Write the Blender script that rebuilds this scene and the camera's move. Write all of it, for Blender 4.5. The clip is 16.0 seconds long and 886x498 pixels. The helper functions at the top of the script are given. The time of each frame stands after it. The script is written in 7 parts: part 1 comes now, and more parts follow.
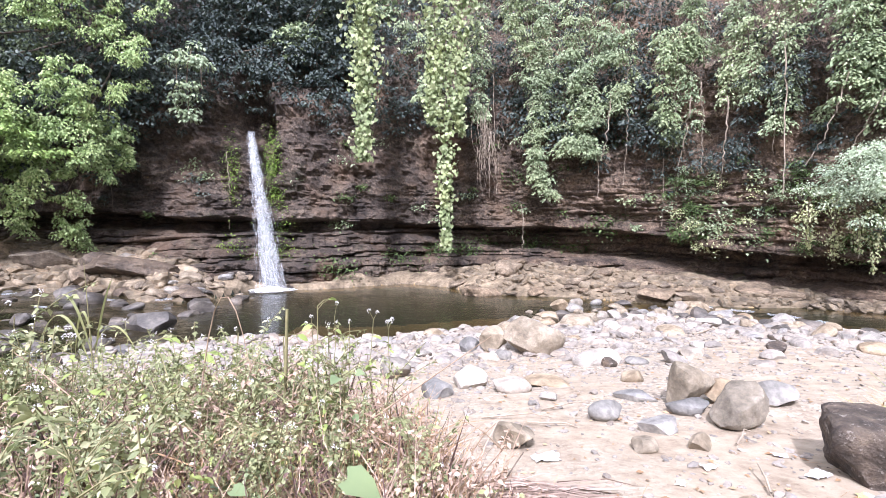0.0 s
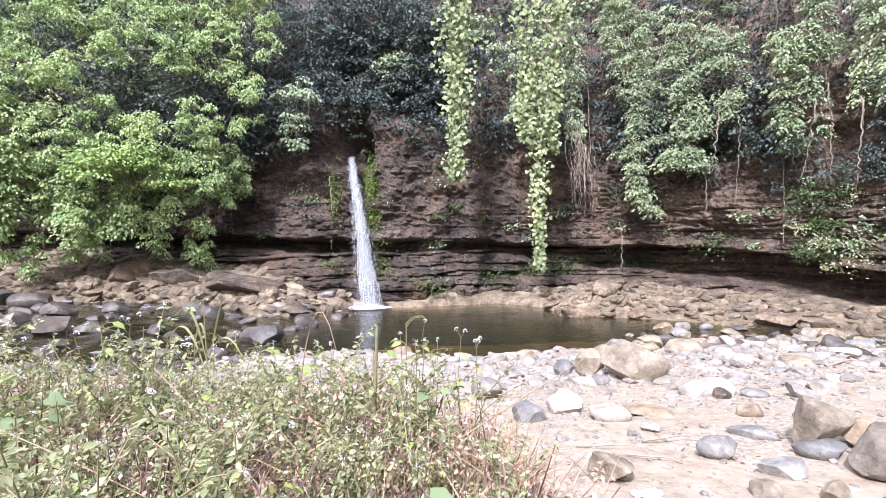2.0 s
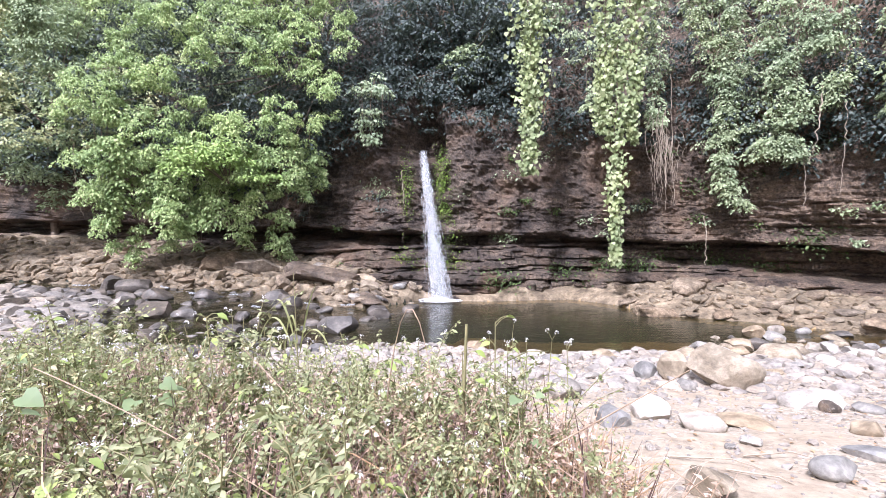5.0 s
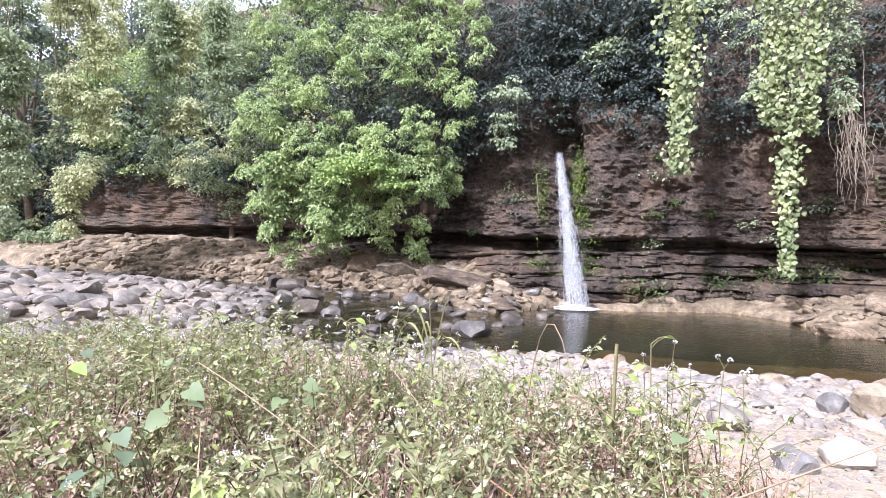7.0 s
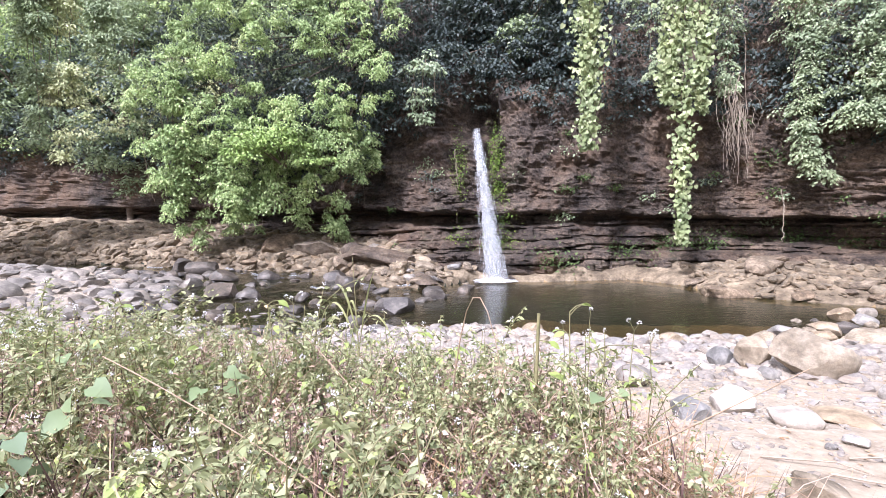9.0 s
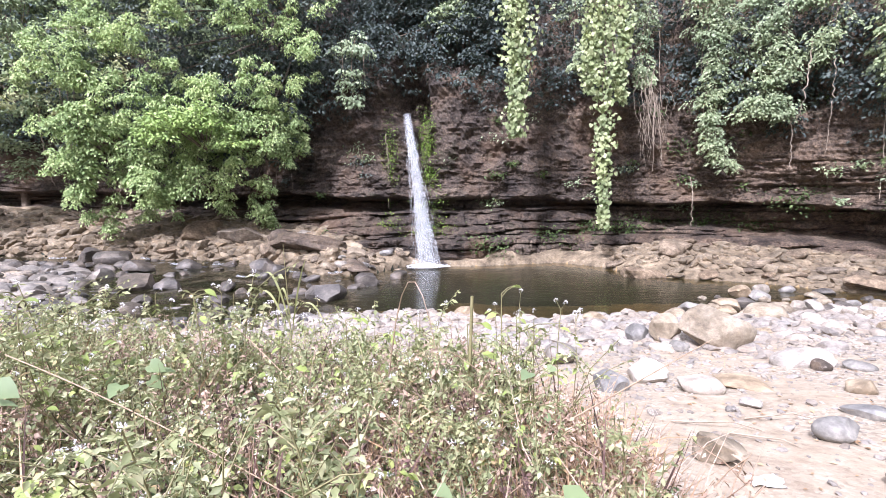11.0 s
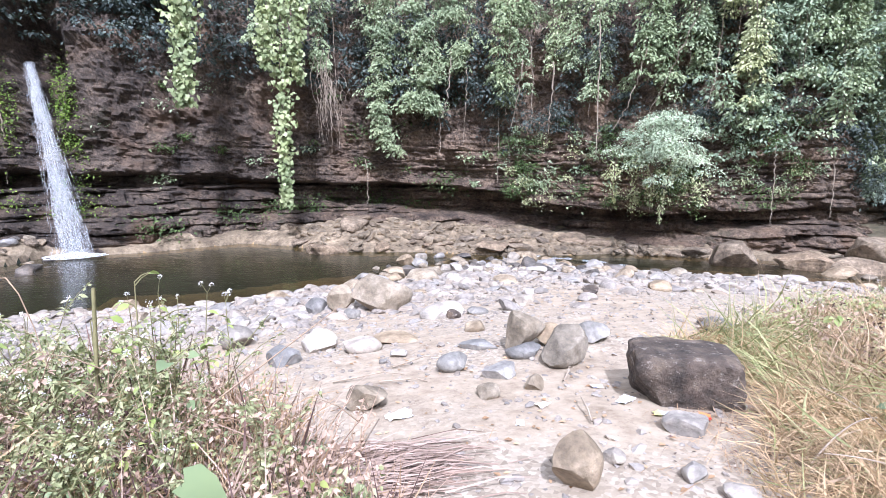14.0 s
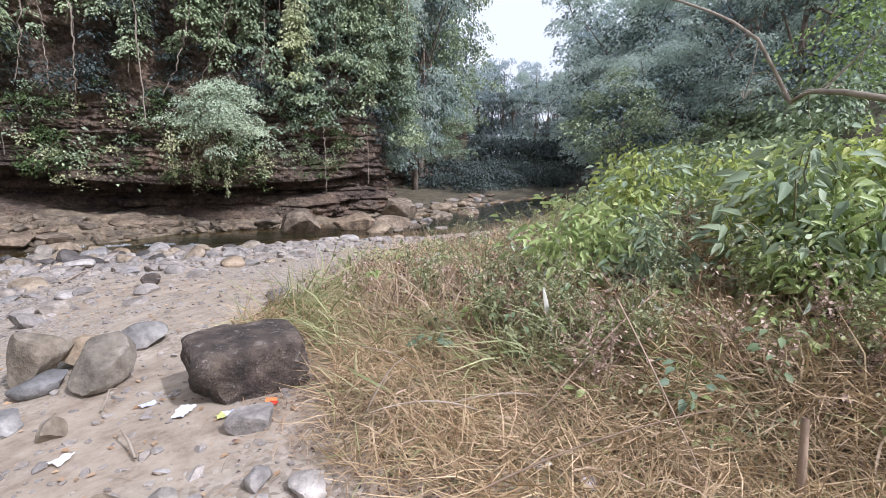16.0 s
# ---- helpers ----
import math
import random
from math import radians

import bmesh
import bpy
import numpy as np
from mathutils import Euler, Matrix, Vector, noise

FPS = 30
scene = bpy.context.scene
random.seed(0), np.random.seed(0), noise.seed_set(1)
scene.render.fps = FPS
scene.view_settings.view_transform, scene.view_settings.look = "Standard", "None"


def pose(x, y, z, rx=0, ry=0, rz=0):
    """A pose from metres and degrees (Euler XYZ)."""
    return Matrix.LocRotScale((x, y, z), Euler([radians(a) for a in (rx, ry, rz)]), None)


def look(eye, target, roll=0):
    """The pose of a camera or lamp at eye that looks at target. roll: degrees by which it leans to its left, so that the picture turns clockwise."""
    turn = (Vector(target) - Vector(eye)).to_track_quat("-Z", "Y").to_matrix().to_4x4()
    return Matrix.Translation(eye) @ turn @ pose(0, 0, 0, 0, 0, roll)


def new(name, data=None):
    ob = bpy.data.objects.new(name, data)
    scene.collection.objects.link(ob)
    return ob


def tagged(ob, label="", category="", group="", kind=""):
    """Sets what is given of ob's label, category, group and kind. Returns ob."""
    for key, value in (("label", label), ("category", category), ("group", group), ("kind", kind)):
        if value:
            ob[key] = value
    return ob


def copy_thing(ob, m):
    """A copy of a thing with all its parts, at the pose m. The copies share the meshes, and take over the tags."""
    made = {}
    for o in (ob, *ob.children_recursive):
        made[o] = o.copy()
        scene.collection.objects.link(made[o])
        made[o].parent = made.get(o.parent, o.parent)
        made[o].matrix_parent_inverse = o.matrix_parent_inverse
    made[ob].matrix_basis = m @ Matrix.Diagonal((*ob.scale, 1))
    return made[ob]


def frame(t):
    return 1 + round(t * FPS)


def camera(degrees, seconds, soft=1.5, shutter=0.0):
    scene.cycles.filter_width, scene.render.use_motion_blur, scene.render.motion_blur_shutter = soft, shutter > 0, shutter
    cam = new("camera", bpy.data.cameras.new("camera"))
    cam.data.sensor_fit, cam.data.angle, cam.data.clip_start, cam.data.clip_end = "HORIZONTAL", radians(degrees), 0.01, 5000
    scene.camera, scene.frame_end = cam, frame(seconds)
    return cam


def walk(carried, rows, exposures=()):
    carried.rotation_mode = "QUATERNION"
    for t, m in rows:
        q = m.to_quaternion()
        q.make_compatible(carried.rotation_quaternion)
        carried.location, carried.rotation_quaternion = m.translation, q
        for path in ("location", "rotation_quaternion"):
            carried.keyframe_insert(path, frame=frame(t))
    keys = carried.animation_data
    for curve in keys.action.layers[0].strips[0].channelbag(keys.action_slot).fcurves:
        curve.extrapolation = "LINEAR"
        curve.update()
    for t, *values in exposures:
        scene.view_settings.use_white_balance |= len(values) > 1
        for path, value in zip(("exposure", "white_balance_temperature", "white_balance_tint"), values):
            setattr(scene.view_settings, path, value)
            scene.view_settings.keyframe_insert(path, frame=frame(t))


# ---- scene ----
cam = camera(82.9, 16.0, 0.5)
PATH = [
    (0, (0.053, 0.062, 1.471), (0.145, 2.056, 1.349), -0.3),
    (0.5, (0.062, 0.071, 1.468), (0.042, 2.069, 1.382), -0.6),
    (1, (0.07, 0.075, 1.464), (-0.051, 2.07, 1.4), -0.6),
    (1.5, (0.074, 0.084, 1.461), (-0.127, 2.073, 1.408), -0.7),
    (2, (0.085, 0.101, 1.459), (-0.193, 2.081, 1.418), -0.8),
    (2.5, (0.094, 0.112, 1.45), (-0.248, 2.082, 1.419), -0.9),
    (3, (0.103, 0.13, 1.437), (-0.316, 2.084, 1.388), -0.8),
    (3.5, (0.098, 0.14, 1.437), (-0.387, 2.079, 1.364), -0.7),
    (5.8, (-0.157, 0.126, 1.509), (-0.765, 2.031, 1.441), 0.4),
    (6, (-0.171, 0.138, 1.503), (-0.832, 2.024, 1.421), 0.5),
    (6.5, (-0.177, 0.22, 1.503), (-1.028, 2.028, 1.428), 0.1),
    (7, (-0.167, 0.308, 1.502), (-1.187, 2.027, 1.455), -0.2),
    (7.5, (-0.171, 0.359, 1.496), (-1.284, 2.02, 1.438), -0.3),
    (8, (-0.188, 0.346, 1.506), (-1.227, 2.053, 1.419), -0.9),
    (8.5, (-0.193, 0.324, 1.506), (-1.08, 2.112, 1.386), -1.4),
    (9, (-0.198, 0.305, 1.503), (-0.933, 2.159, 1.358), -1.3),
    (9.5, (-0.203, 0.276, 1.507), (-0.816, 2.172, 1.338), -1.1),
    (10, (-0.209, 0.276, 1.505), (-0.749, 2.193, 1.324), -1.2),
    (12.5, (-0.191, 0.267, 1.499), (-0.61, 2.208, 1.263), -0.9),
    (13, (-0.185, 0.25, 1.501), (-0.472, 2.216, 1.266), -0.9),
    (13.5, (-0.113, 0.189, 1.509), (0.068, 2.161, 1.23), -0.9),
    (14, (0.045, 0.173, 1.508), (0.731, 2.028, 1.207), 0.3),
    (14.5, (0.209, 0.172, 1.507), (1.461, 1.693, 1.158), 1.1),
    (15, (0.261, 0.223, 1.498), (1.9, 1.293, 1.091), 1.4),
    (15.5, (0.353, 0.302, 1.496), (2.107, 1.174, 1.093), 1.0),
    (16, (0.521, 0.36, 1.475), (2.316, 1.152, 1.089), 1.0),
]
EXPOSURE = [(0, 0.78, 5500, 20), (13.3, 0.78, 5550, 21), (13.9, 0.72, 5250, 18), (14.6, 0.06, 5200, 21), (15.2, -0.12, 5320, 20), (16, -0.08, 5450, 17)]
walk(cam, [(t, look(eye, target, roll)) for t, eye, target, roll in PATH], EXPOSURE)

# ---- light ----
world = bpy.data.worlds.new("sky")
scene.world = world
world.use_nodes = True
wn = world.node_tree
for n in list(wn.nodes):
    wn.nodes.remove(n)
sky = wn.nodes.new("ShaderNodeTexSky")
sky.sky_type, sky.sun_disc = "NISHITA", False
SUN_EL, SUN_AZ = 48.0, 192.0      # degrees above the horizon, degrees from +y towards +x
sky.sun_elevation, sky.sun_rotation = radians(SUN_EL), radians(SUN_AZ)
sky.air_density, sky.dust_density = 0.6, 9.0
veil = wn.nodes.new("ShaderNodeMix")          # thin white cloud over the whole sky
veil.data_type, veil.blend_type = "RGBA", "MIX"
veil.inputs[0].default_value = 0.72
veil.inputs[7].default_value = (9.6, 9.4, 9.3, 1)
bg = wn.nodes.new("ShaderNodeBackground")
bg.inputs[1].default_value = 0.15
wo = wn.nodes.new("ShaderNodeOutputWorld")
wn.links.new(sky.outputs[0], veil.inputs[6])
wn.links.new(veil.outputs[2], bg.inputs[0])
wn.links.new(bg.outputs[0], wo.inputs[0])
sun_data = bpy.data.lights.new("sun", "SUN")
sun_data.energy, sun_data.angle, sun_data.color = 4.6, radians(2.5), (1.0, 0.96, 0.91)
sun = new("sun", sun_data)
sd = Vector((math.sin(radians(SUN_AZ)) * math.cos(radians(SUN_EL)), math.cos(radians(SUN_AZ)) * math.cos(radians(SUN_EL)), math.sin(radians(SUN_EL))))
sun.matrix_world = look(sd * 60, (0, 0, 0))


# ---- numbers ----
rng = np.random.default_rng(7)


def vnoise(p, freq=1.0, seed=0):
    """Smooth value noise in 0..1 for points (N, 3)."""
    p = np.asarray(p, float) * freq + seed * 17.31
    i = np.floor(p).astype(np.int64)
    f = p - i
    f = f * f * (3 - 2 * f)
    out = np.zeros(len(p))
    for dx in (0, 1):
        for dy in (0, 1):
            for dz in (0, 1):
                h = (i[:, 0] + dx) * 374761393 + (i[:, 1] + dy) * 668265263 + (i[:, 2] + dz) * 2147483647 + seed * 1274126177
                h = (h ^ (h >> 13)) * 1274126177 & 0xFFFFFFFF
                h = ((h ^ (h >> 16)) & 0xFFFF) / 65535.0
                w = (f[:, 0] if dx else 1 - f[:, 0]) * (f[:, 1] if dy else 1 - f[:, 1]) * (f[:, 2] if dz else 1 - f[:, 2])
                out += w * h
    return out


def fbm(p, freq, octaves=4, seed=0):
    p = np.asarray(p, float)
    out, amp, tot = np.zeros(len(p)), 1.0, 0.0
    for k in range(octaves):
        out += amp * vnoise(p, freq * 2 ** k, seed + k)
        tot, amp = tot + amp, amp * 0.5
    return out / tot


def smooth(a, b, x):
    t = np.clip((x - a) / (b - a), 0, 1)
    return t * t * (3 - 2 * t)


def unit(v):
    return v / np.maximum(np.linalg.norm(v, axis=-1, keepdims=True), 1e-9)


# ---- meshes ----
def mesh_np(name, verts, faces, shade_smooth=True):
    """A mesh from an (N, 3) array and an (M, k) array or a list of such."""
    me = bpy.data.meshes.new(name)
    faces = [f for f in (faces if isinstance(faces, list) else [faces]) if len(f)]
    verts = np.asarray(verts, np.float32)
    me.vertices.add(len(verts))
    me.vertices.foreach_set("co", verts.ravel())
    loops = np.concatenate([f.ravel() for f in faces]).astype(np.int32)
    sizes = np.concatenate([np.full(len(f), f.shape[1]) for f in faces]).astype(np.int32)
    me.loops.add(len(loops))
    me.loops.foreach_set("vertex_index", loops)
    me.polygons.add(len(sizes))
    me.polygons.foreach_set("loop_start", np.r_[0, np.cumsum(sizes)[:-1]].astype(np.int32))
    me.polygons.foreach_set("loop_total", sizes)
    me.polygons.foreach_set("use_smooth", np.full(len(sizes), shade_smooth))
    me.update(calc_edges=True)
    return me


def crease(me, degrees=26):
    me.set_sharp_from_angle(angle=radians(degrees))
    return me


def thing(name, me=None, material=None, label="", category="", group="", kind="", at=None):
    ob = new(name, me)
    if me is not None and material is not None and not me.materials:
        me.materials.append(material)
    if at is not None:
        ob.location = at
    return tagged(ob, label, category, group, kind)


def part(name, me, material, parent, label="", kind=""):
    if material is not None and not me.materials:
        me.materials.append(material)
    ob = new(name, me)
    ob.parent = parent
    return tagged(ob, label, kind=kind)


def grid_faces(nu, nv):
    i = np.arange(nu * nv).reshape(nu, nv)
    return np.stack([i[:-1, :-1], i[1:, :-1], i[1:, 1:], i[:-1, 1:]], -1).reshape(-1, 4)


class Tubes:
    """Gathers tapered tubes along paths into one mesh."""

    def __init__(self, sides=5):
        self.v, self.f, self.n, self.sides = [], [], 0, sides

    def add(self, pts, r0, r1):
        pts = np.asarray(pts, float)
        k, s = len(pts), self.sides
        tan = unit(np.gradient(pts, axis=0))
        ref = np.where(np.abs(tan[:, 2:3]) > 0.9, [[1.0, 0, 0]], [[0, 0, 1.0]])
        a = unit(np.cross(tan, ref))
        b = np.cross(tan, a)
        ang = np.linspace(0, 2 * np.pi, s, endpoint=False)
        rad = np.linspace(r0, r1, k)[:, None, None]
        ring = pts[:, None] + rad * (np.cos(ang)[None, :, None] * a[:, None] + np.sin(ang)[None, :, None] * b[:, None])
        self.v.append(ring.reshape(-1, 3))
        i = np.arange(k * s).reshape(k, s) + self.n
        j = np.roll(i, -1, 1)
        self.f.append(np.stack([i[:-1], j[:-1], j[1:], i[1:]], -1).reshape(-1, 4))
        self.n += k * s
        return self

    def mesh(self, name):
        return mesh_np(name, np.concatenate(self.v), np.concatenate(self.f))


LEAF = {
    # outline across and along the leaf, folded on the midrib; two or four triangles
    "lance": (np.array([[0, 0, 0], [0.29, 0.46, 0.06], [0, 1, -0.10], [-0.29, 0.46, 0.06]]), np.array([[0, 1, 2], [0, 2, 3]])),
    "oval": (np.array([[0, 0, 0], [0.25, 0.32, 0.06], [0.22, 0.68, 0.03], [0, 1, -0.12], [-0.22, 0.68, 0.03], [-0.25, 0.32, 0.06], [0, 0.5, 0]]),
             np.array([[0, 1, 6], [1, 2, 6], [2, 3, 6], [3, 4, 6], [4, 5, 6], [5, 0, 6]])),
    "heart": (np.array([[0, 0.08, 0], [0.30, -0.06, 0.05], [0.48, 0.25, 0.07], [0.30, 0.66, 0.03], [0, 1, -0.10], [-0.30, 0.66, 0.03], [-0.48, 0.25, 0.07], [-0.30, -0.06, 0.05], [0, 0.45, 0]]),
              np.array([[0, 1, 8], [1, 2, 8], [2, 3, 8], [3, 4, 8], [4, 5, 8], [5, 6, 8], [6, 7, 8], [7, 0, 8]])),
    "ovate": (np.array([[0, 0, 0], [0.21, 0.32, 0.06], [0.15, 0.68, 0.02], [0, 1, -0.14], [-0.15, 0.68, 0.02], [-0.21, 0.32, 0.06]]), np.array([[0, 1, 2], [0, 2, 3], [0, 3, 4], [0, 4, 5]])),
    "culm": (np.array([[-0.005, 0, 0], [0.005, 0, 0], [0.0045, 0.55, 0.08], [-0.0045, 0.55, 0.08], [0, 1, 0.0]]), np.array([[0, 1, 2], [0, 2, 3], [3, 2, 4]])),
    "ribbon": (np.array([[-0.010, 0, 0], [0.010, 0, 0], [0.021, 0.3, 0.12], [-0.021, 0.3, 0.12], [0.017, 0.65, 0.16], [-0.017, 0.65, 0.16], [0, 1, 0.05]]), np.array([[0, 1, 2], [0, 2, 3], [3, 2, 4], [3, 4, 5], [5, 4, 6]])),
    "blade": (np.array([[-0.009, 0, 0], [0.009, 0, 0], [0.008, 0.5, 0.10], [-0.008, 0.5, 0.10], [0, 1, 0.02]]), np.array([[0, 1, 2], [0, 2, 3], [3, 2, 4]])),
}


def leaf_mesh(name, pos, way, size, shape="lance", face=(0, 0, 1), wild=0.6, bend=0.0, r=rng):
    """Leaves at pos, pointing along way; their upper sides look towards face, more or less."""
    tv, tf = LEAF[shape]
    n = len(pos)
    way = unit(np.asarray(way, float))
    up = np.asarray(face, float) + wild * r.normal(size=(n, 3))
    side = unit(np.cross(way, up))
    nor = np.cross(side, way)
    size = np.broadcast_to(size, n)[:, None, None]
    t = np.broadcast_to(tv, (n, *tv.shape)).copy()
    if bend:
        t[:, :, 2] -= bend * t[:, :, 1] ** 2
    v = pos[:, None] + size * (t[:, :, 0:1] * side[:, None] + t[:, :, 1:2] * way[:, None] + t[:, :, 2:3] * nor[:, None])
    f = (tf[None] + (np.arange(n) * len(tv))[:, None, None]).reshape(-1, 3)
    return mesh_np(name, v.reshape(-1, 3), f)


def domes(centres, radius, per, r=rng, droop=0.9, fill=0.5):
    """Umbrella-shaped sprays of leaves: positions and directions."""
    n = len(centres)
    radius = np.broadcast_to(radius, n)
    c = np.repeat(centres, per, 0)
    rad = np.repeat(radius, per)
    ang = r.uniform(0, 2 * np.pi, n * per)
    q = np.sqrt(r.uniform(0.02, 1, n * per))
    out = np.stack([np.cos(ang), np.sin(ang), np.zeros(n * per)], -1)
    pos = c + out * (q * rad)[:, None]
    pos[:, 2] += rad * (fill * 0.5 - droop * 0.55 * q ** 2) + r.normal(0, 0.12, n * per) * rad
    way = out * (0.35 + q)[:, None] + r.normal(0, 0.42, (n * per, 3))
    way[:, 2] -= 0.15 + droop * 0.75 * q
    return pos, way


# ---- materials ----
def nodes(name):
    m = bpy.data.materials.new(name)
    m.use_nodes = True
    t = m.node_tree
    p = next(n for n in t.nodes if n.type == "BSDF_PRINCIPLED")
    return m, t, p


def ramp(t, fac, stops):
    n = t.nodes.new("ShaderNodeValToRGB")
    e = n.color_ramp.elements
    while len(e) < len(stops):
        e.new(0.5)
    for el, (x, c) in zip(e, stops):
        el.position, el.color = x, (*c, 1)
    t.links.new(fac, n.inputs[0])
    return n.outputs[0]


def noise_node(t, vec, scale, detail=5, rough=0.6, stretch=None):
    if stretch:
        mp = t.nodes.new("ShaderNodeMapping")
        mp.inputs["Scale"].default_value = stretch
        t.links.new(vec, mp.inputs[0])
        vec = mp.outputs[0]
    n = t.nodes.new("ShaderNodeTexNoise")
    n.inputs["Scale"].default_value, n.inputs["Detail"].default_value, n.inputs["Roughness"].default_value = scale, detail, rough
    t.links.new(vec, n.inputs["Vector"])
    return n.outputs["Fac"]


def mixc(t, fac, a, b, mode="MIX"):
    n = t.nodes.new("ShaderNodeMix")
    n.data_type, n.blend_type = "RGBA", mode
    for k, v in ((0, fac), (6, a), (7, b)):
        if hasattr(v, "is_linked"):
            t.links.new(v, n.inputs[k])
        else:
            n.inputs[k].default_value = v if k == 0 else (*v, 1)
    return n.outputs[2]


def mathn(t, op, a, b=0.0):
    n = t.nodes.new("ShaderNodeMath")
    n.operation = op
    for k, v in ((0, a), (1, b)):
        if hasattr(v, "is_linked"):
            t.links.new(v, n.inputs[k])
        else:
            n.inputs[k].default_value = v
    return n.outputs[0]


def bump(t, p, height, strength, dist):
    n = t.nodes.new("ShaderNodeBump")
    n.inputs["Strength"].default_value, n.inputs["Distance"].default_value = strength, dist
    t.links.new(height, n.inputs["Height"])
    t.links.new(n.outputs[0], p.inputs["Normal"])
    return n


def place(t, kind="Object"):
    return t.nodes.new("ShaderNodeTexCoord").outputs[kind]


def rock_mat(name, stops, scale=2.0, rough=0.85, grain=14.0, spots=None, per_object=True, depth=0.03, moss=None):
    m, t, p = nodes(name)
    v = place(t)
    c = ramp(t, noise_node(t, v, scale, 6, 0.65), stops)
    g = noise_node(t, v, grain, 4, 0.7)
    c = mixc(t, 0.38, c, ramp(t, g, [(0.34, (0.22, 0.22, 0.22)), (0.5, (0.5, 0.5, 0.5)), (0.66, (0.80, 0.79, 0.77))]), "OVERLAY")
    stain = noise_node(t, v, scale * 0.6, 4, 0.55, (1, 1, 0.4))
    c = mixc(t, 0.4, c, ramp(t, stain, [(0.36, (0.26, 0.25, 0.24)), (0.62, (0.66, 0.64, 0.62))]), "OVERLAY")
    if per_object:
        oi = t.nodes.new("ShaderNodeObjectInfo")
        c = mixc(t, 0.6, c, ramp(t, oi.outputs["Random"], [(0.0, (0.36, 0.36, 0.365)), (0.35, (0.55, 0.52, 0.48)), (0.6, (0.60, 0.52, 0.42)), (0.8, (0.42, 0.43, 0.45)), (1.0, (0.70, 0.67, 0.62))]), "OVERLAY")
    else:
        ge = t.nodes.new("ShaderNodeNewGeometry")
        c = mixc(t, 0.6, c, ramp(t, ge.outputs["Random Per Island"], [(0.0, (0.36, 0.355, 0.355)), (0.35, (0.55, 0.52, 0.48)), (0.6, (0.60, 0.52, 0.42)), (0.8, (0.42, 0.43, 0.45)), (1.0, (0.72, 0.69, 0.64))]), "OVERLAY")
    if spots:
        sfac = ramp(t, noise_node(t, v, spots[1], 5, 0.75), [(spots[2], (0, 0, 0)), (spots[2] + 0.1, (1, 1, 1))])
        c = mixc(t, sfac, c, spots[0])
    t.links.new(c, p.inputs["Base Color"])
    p.inputs["Roughness"].default_value = rough
    h = mathn(t, "ADD", noise_node(t, v, scale * 2.5, 6, 0.7), mathn(t, "MULTIPLY", g, 0.2))
    bump(t, p, h, 0.8, depth)
    return m


def leaf_mat(name, dark, mid, light, glow=0.30, rough=0.48, patch=0.5, dry=None, gloss=0.35):
    dark, mid, light = [(min(0.8, c[0] * 1.22), min(0.8, c[1] * 1.10), min(0.8, c[2] * 1.38)) for c in (dark, mid, light)]
    dark, light = tuple(0.78 * c for c in dark), tuple(min(0.8, 1.02 * c) for c in light)
    dark = tuple(0.65 * a + 0.35 * b for a, b in zip(dark, mid))
    light = tuple(0.65 * a + 0.35 * b for a, b in zip(light, mid))
    m, t, p = nodes(name)
    ge = t.nodes.new("ShaderNodeNewGeometry")
    rnd = ge.outputs["Random Per Island"]
    stops = [(0.0, dark), (0.5, mid), (0.93, light)] + ([(1.0, dry)] if dry else [])
    c = ramp(t, rnd, stops)
    big = noise_node(t, place(t), patch, 3, 0.5)
    c = mixc(t, 0.5, c, ramp(t, big, [(0.32, (0.30, 0.34, 0.34)), (0.68, (0.68, 0.66, 0.56))]), "OVERLAY")
    t.links.new(c, p.inputs["Base Color"])
    p.inputs["Roughness"].default_value = min(0.9, rough + 0.08)
    p.inputs["Specular IOR Level"].default_value = gloss
    tr = t.nodes.new("ShaderNodeBsdfTranslucent")
    t.links.new(mixc(t, 0.35, c, (0.30, 0.37, 0.13)), tr.inputs[0])
    mx = t.nodes.new("ShaderNodeMixShader")
    mx.inputs[0].default_value = 0.72 * glow
    out = next(n for n in t.nodes if n.type == "OUTPUT_MATERIAL")
    t.links.new(p.outputs[0], mx.inputs[1])
    t.links.new(tr.outputs[0], mx.inputs[2])
    t.links.new(mx.outputs[0], out.inputs[0])
    return m


def plain_mat(name, a, b, scale=6.0, rough=0.7, metal=0.0, depth=0.004):
    m, t, p = nodes(name)
    v = place(t)
    f = noise_node(t, v, scale, 5, 0.65)
    t.links.new(ramp(t, f, [(0.3, a), (0.7, b)]), p.inputs["Base Color"])
    p.inputs["Roughness"].default_value, p.inputs["Metallic"].default_value = rough, metal
    bump(t, p, f, 0.5, depth)
    return m

# ---- river and ground ----
NEAR_X = [-400, -60, -40, -28, -20, -15, -13, -11, -9.5, -7.7, -5.5, -3.5, -1.0, 0.7, 1.7, 3.0, 4.2, 5.4, 6.5, 8.4, 10.7, 12.0, 13.9, 16, 20, 30, 60, 400]
NEAR_Y = [-60, 3.5, 8.5, 11.0, 12.4, 12.6, 10.8, 8.8, 7.2, 8.3, 9.9, 10.4, 10.3, 10.7, 11.0, 11.1, 11.5, 12.2, 12.0, 10.9, 9.4, 8.6, 6.9, 5.6, 4.0, 0.5, -10, -90]
FAR_X = [-400, -60, -40, -28, -22, -17, -12, -9, -7.0, -6.3, -5.8, -4.6, -3.5, -0.5, 1.0, 1.7, 2.7, 4.9, 5.9, 7.4, 9.2, 10.7, 12.0, 13.0, 15, 18, 20, 24, 30, 60, 400]
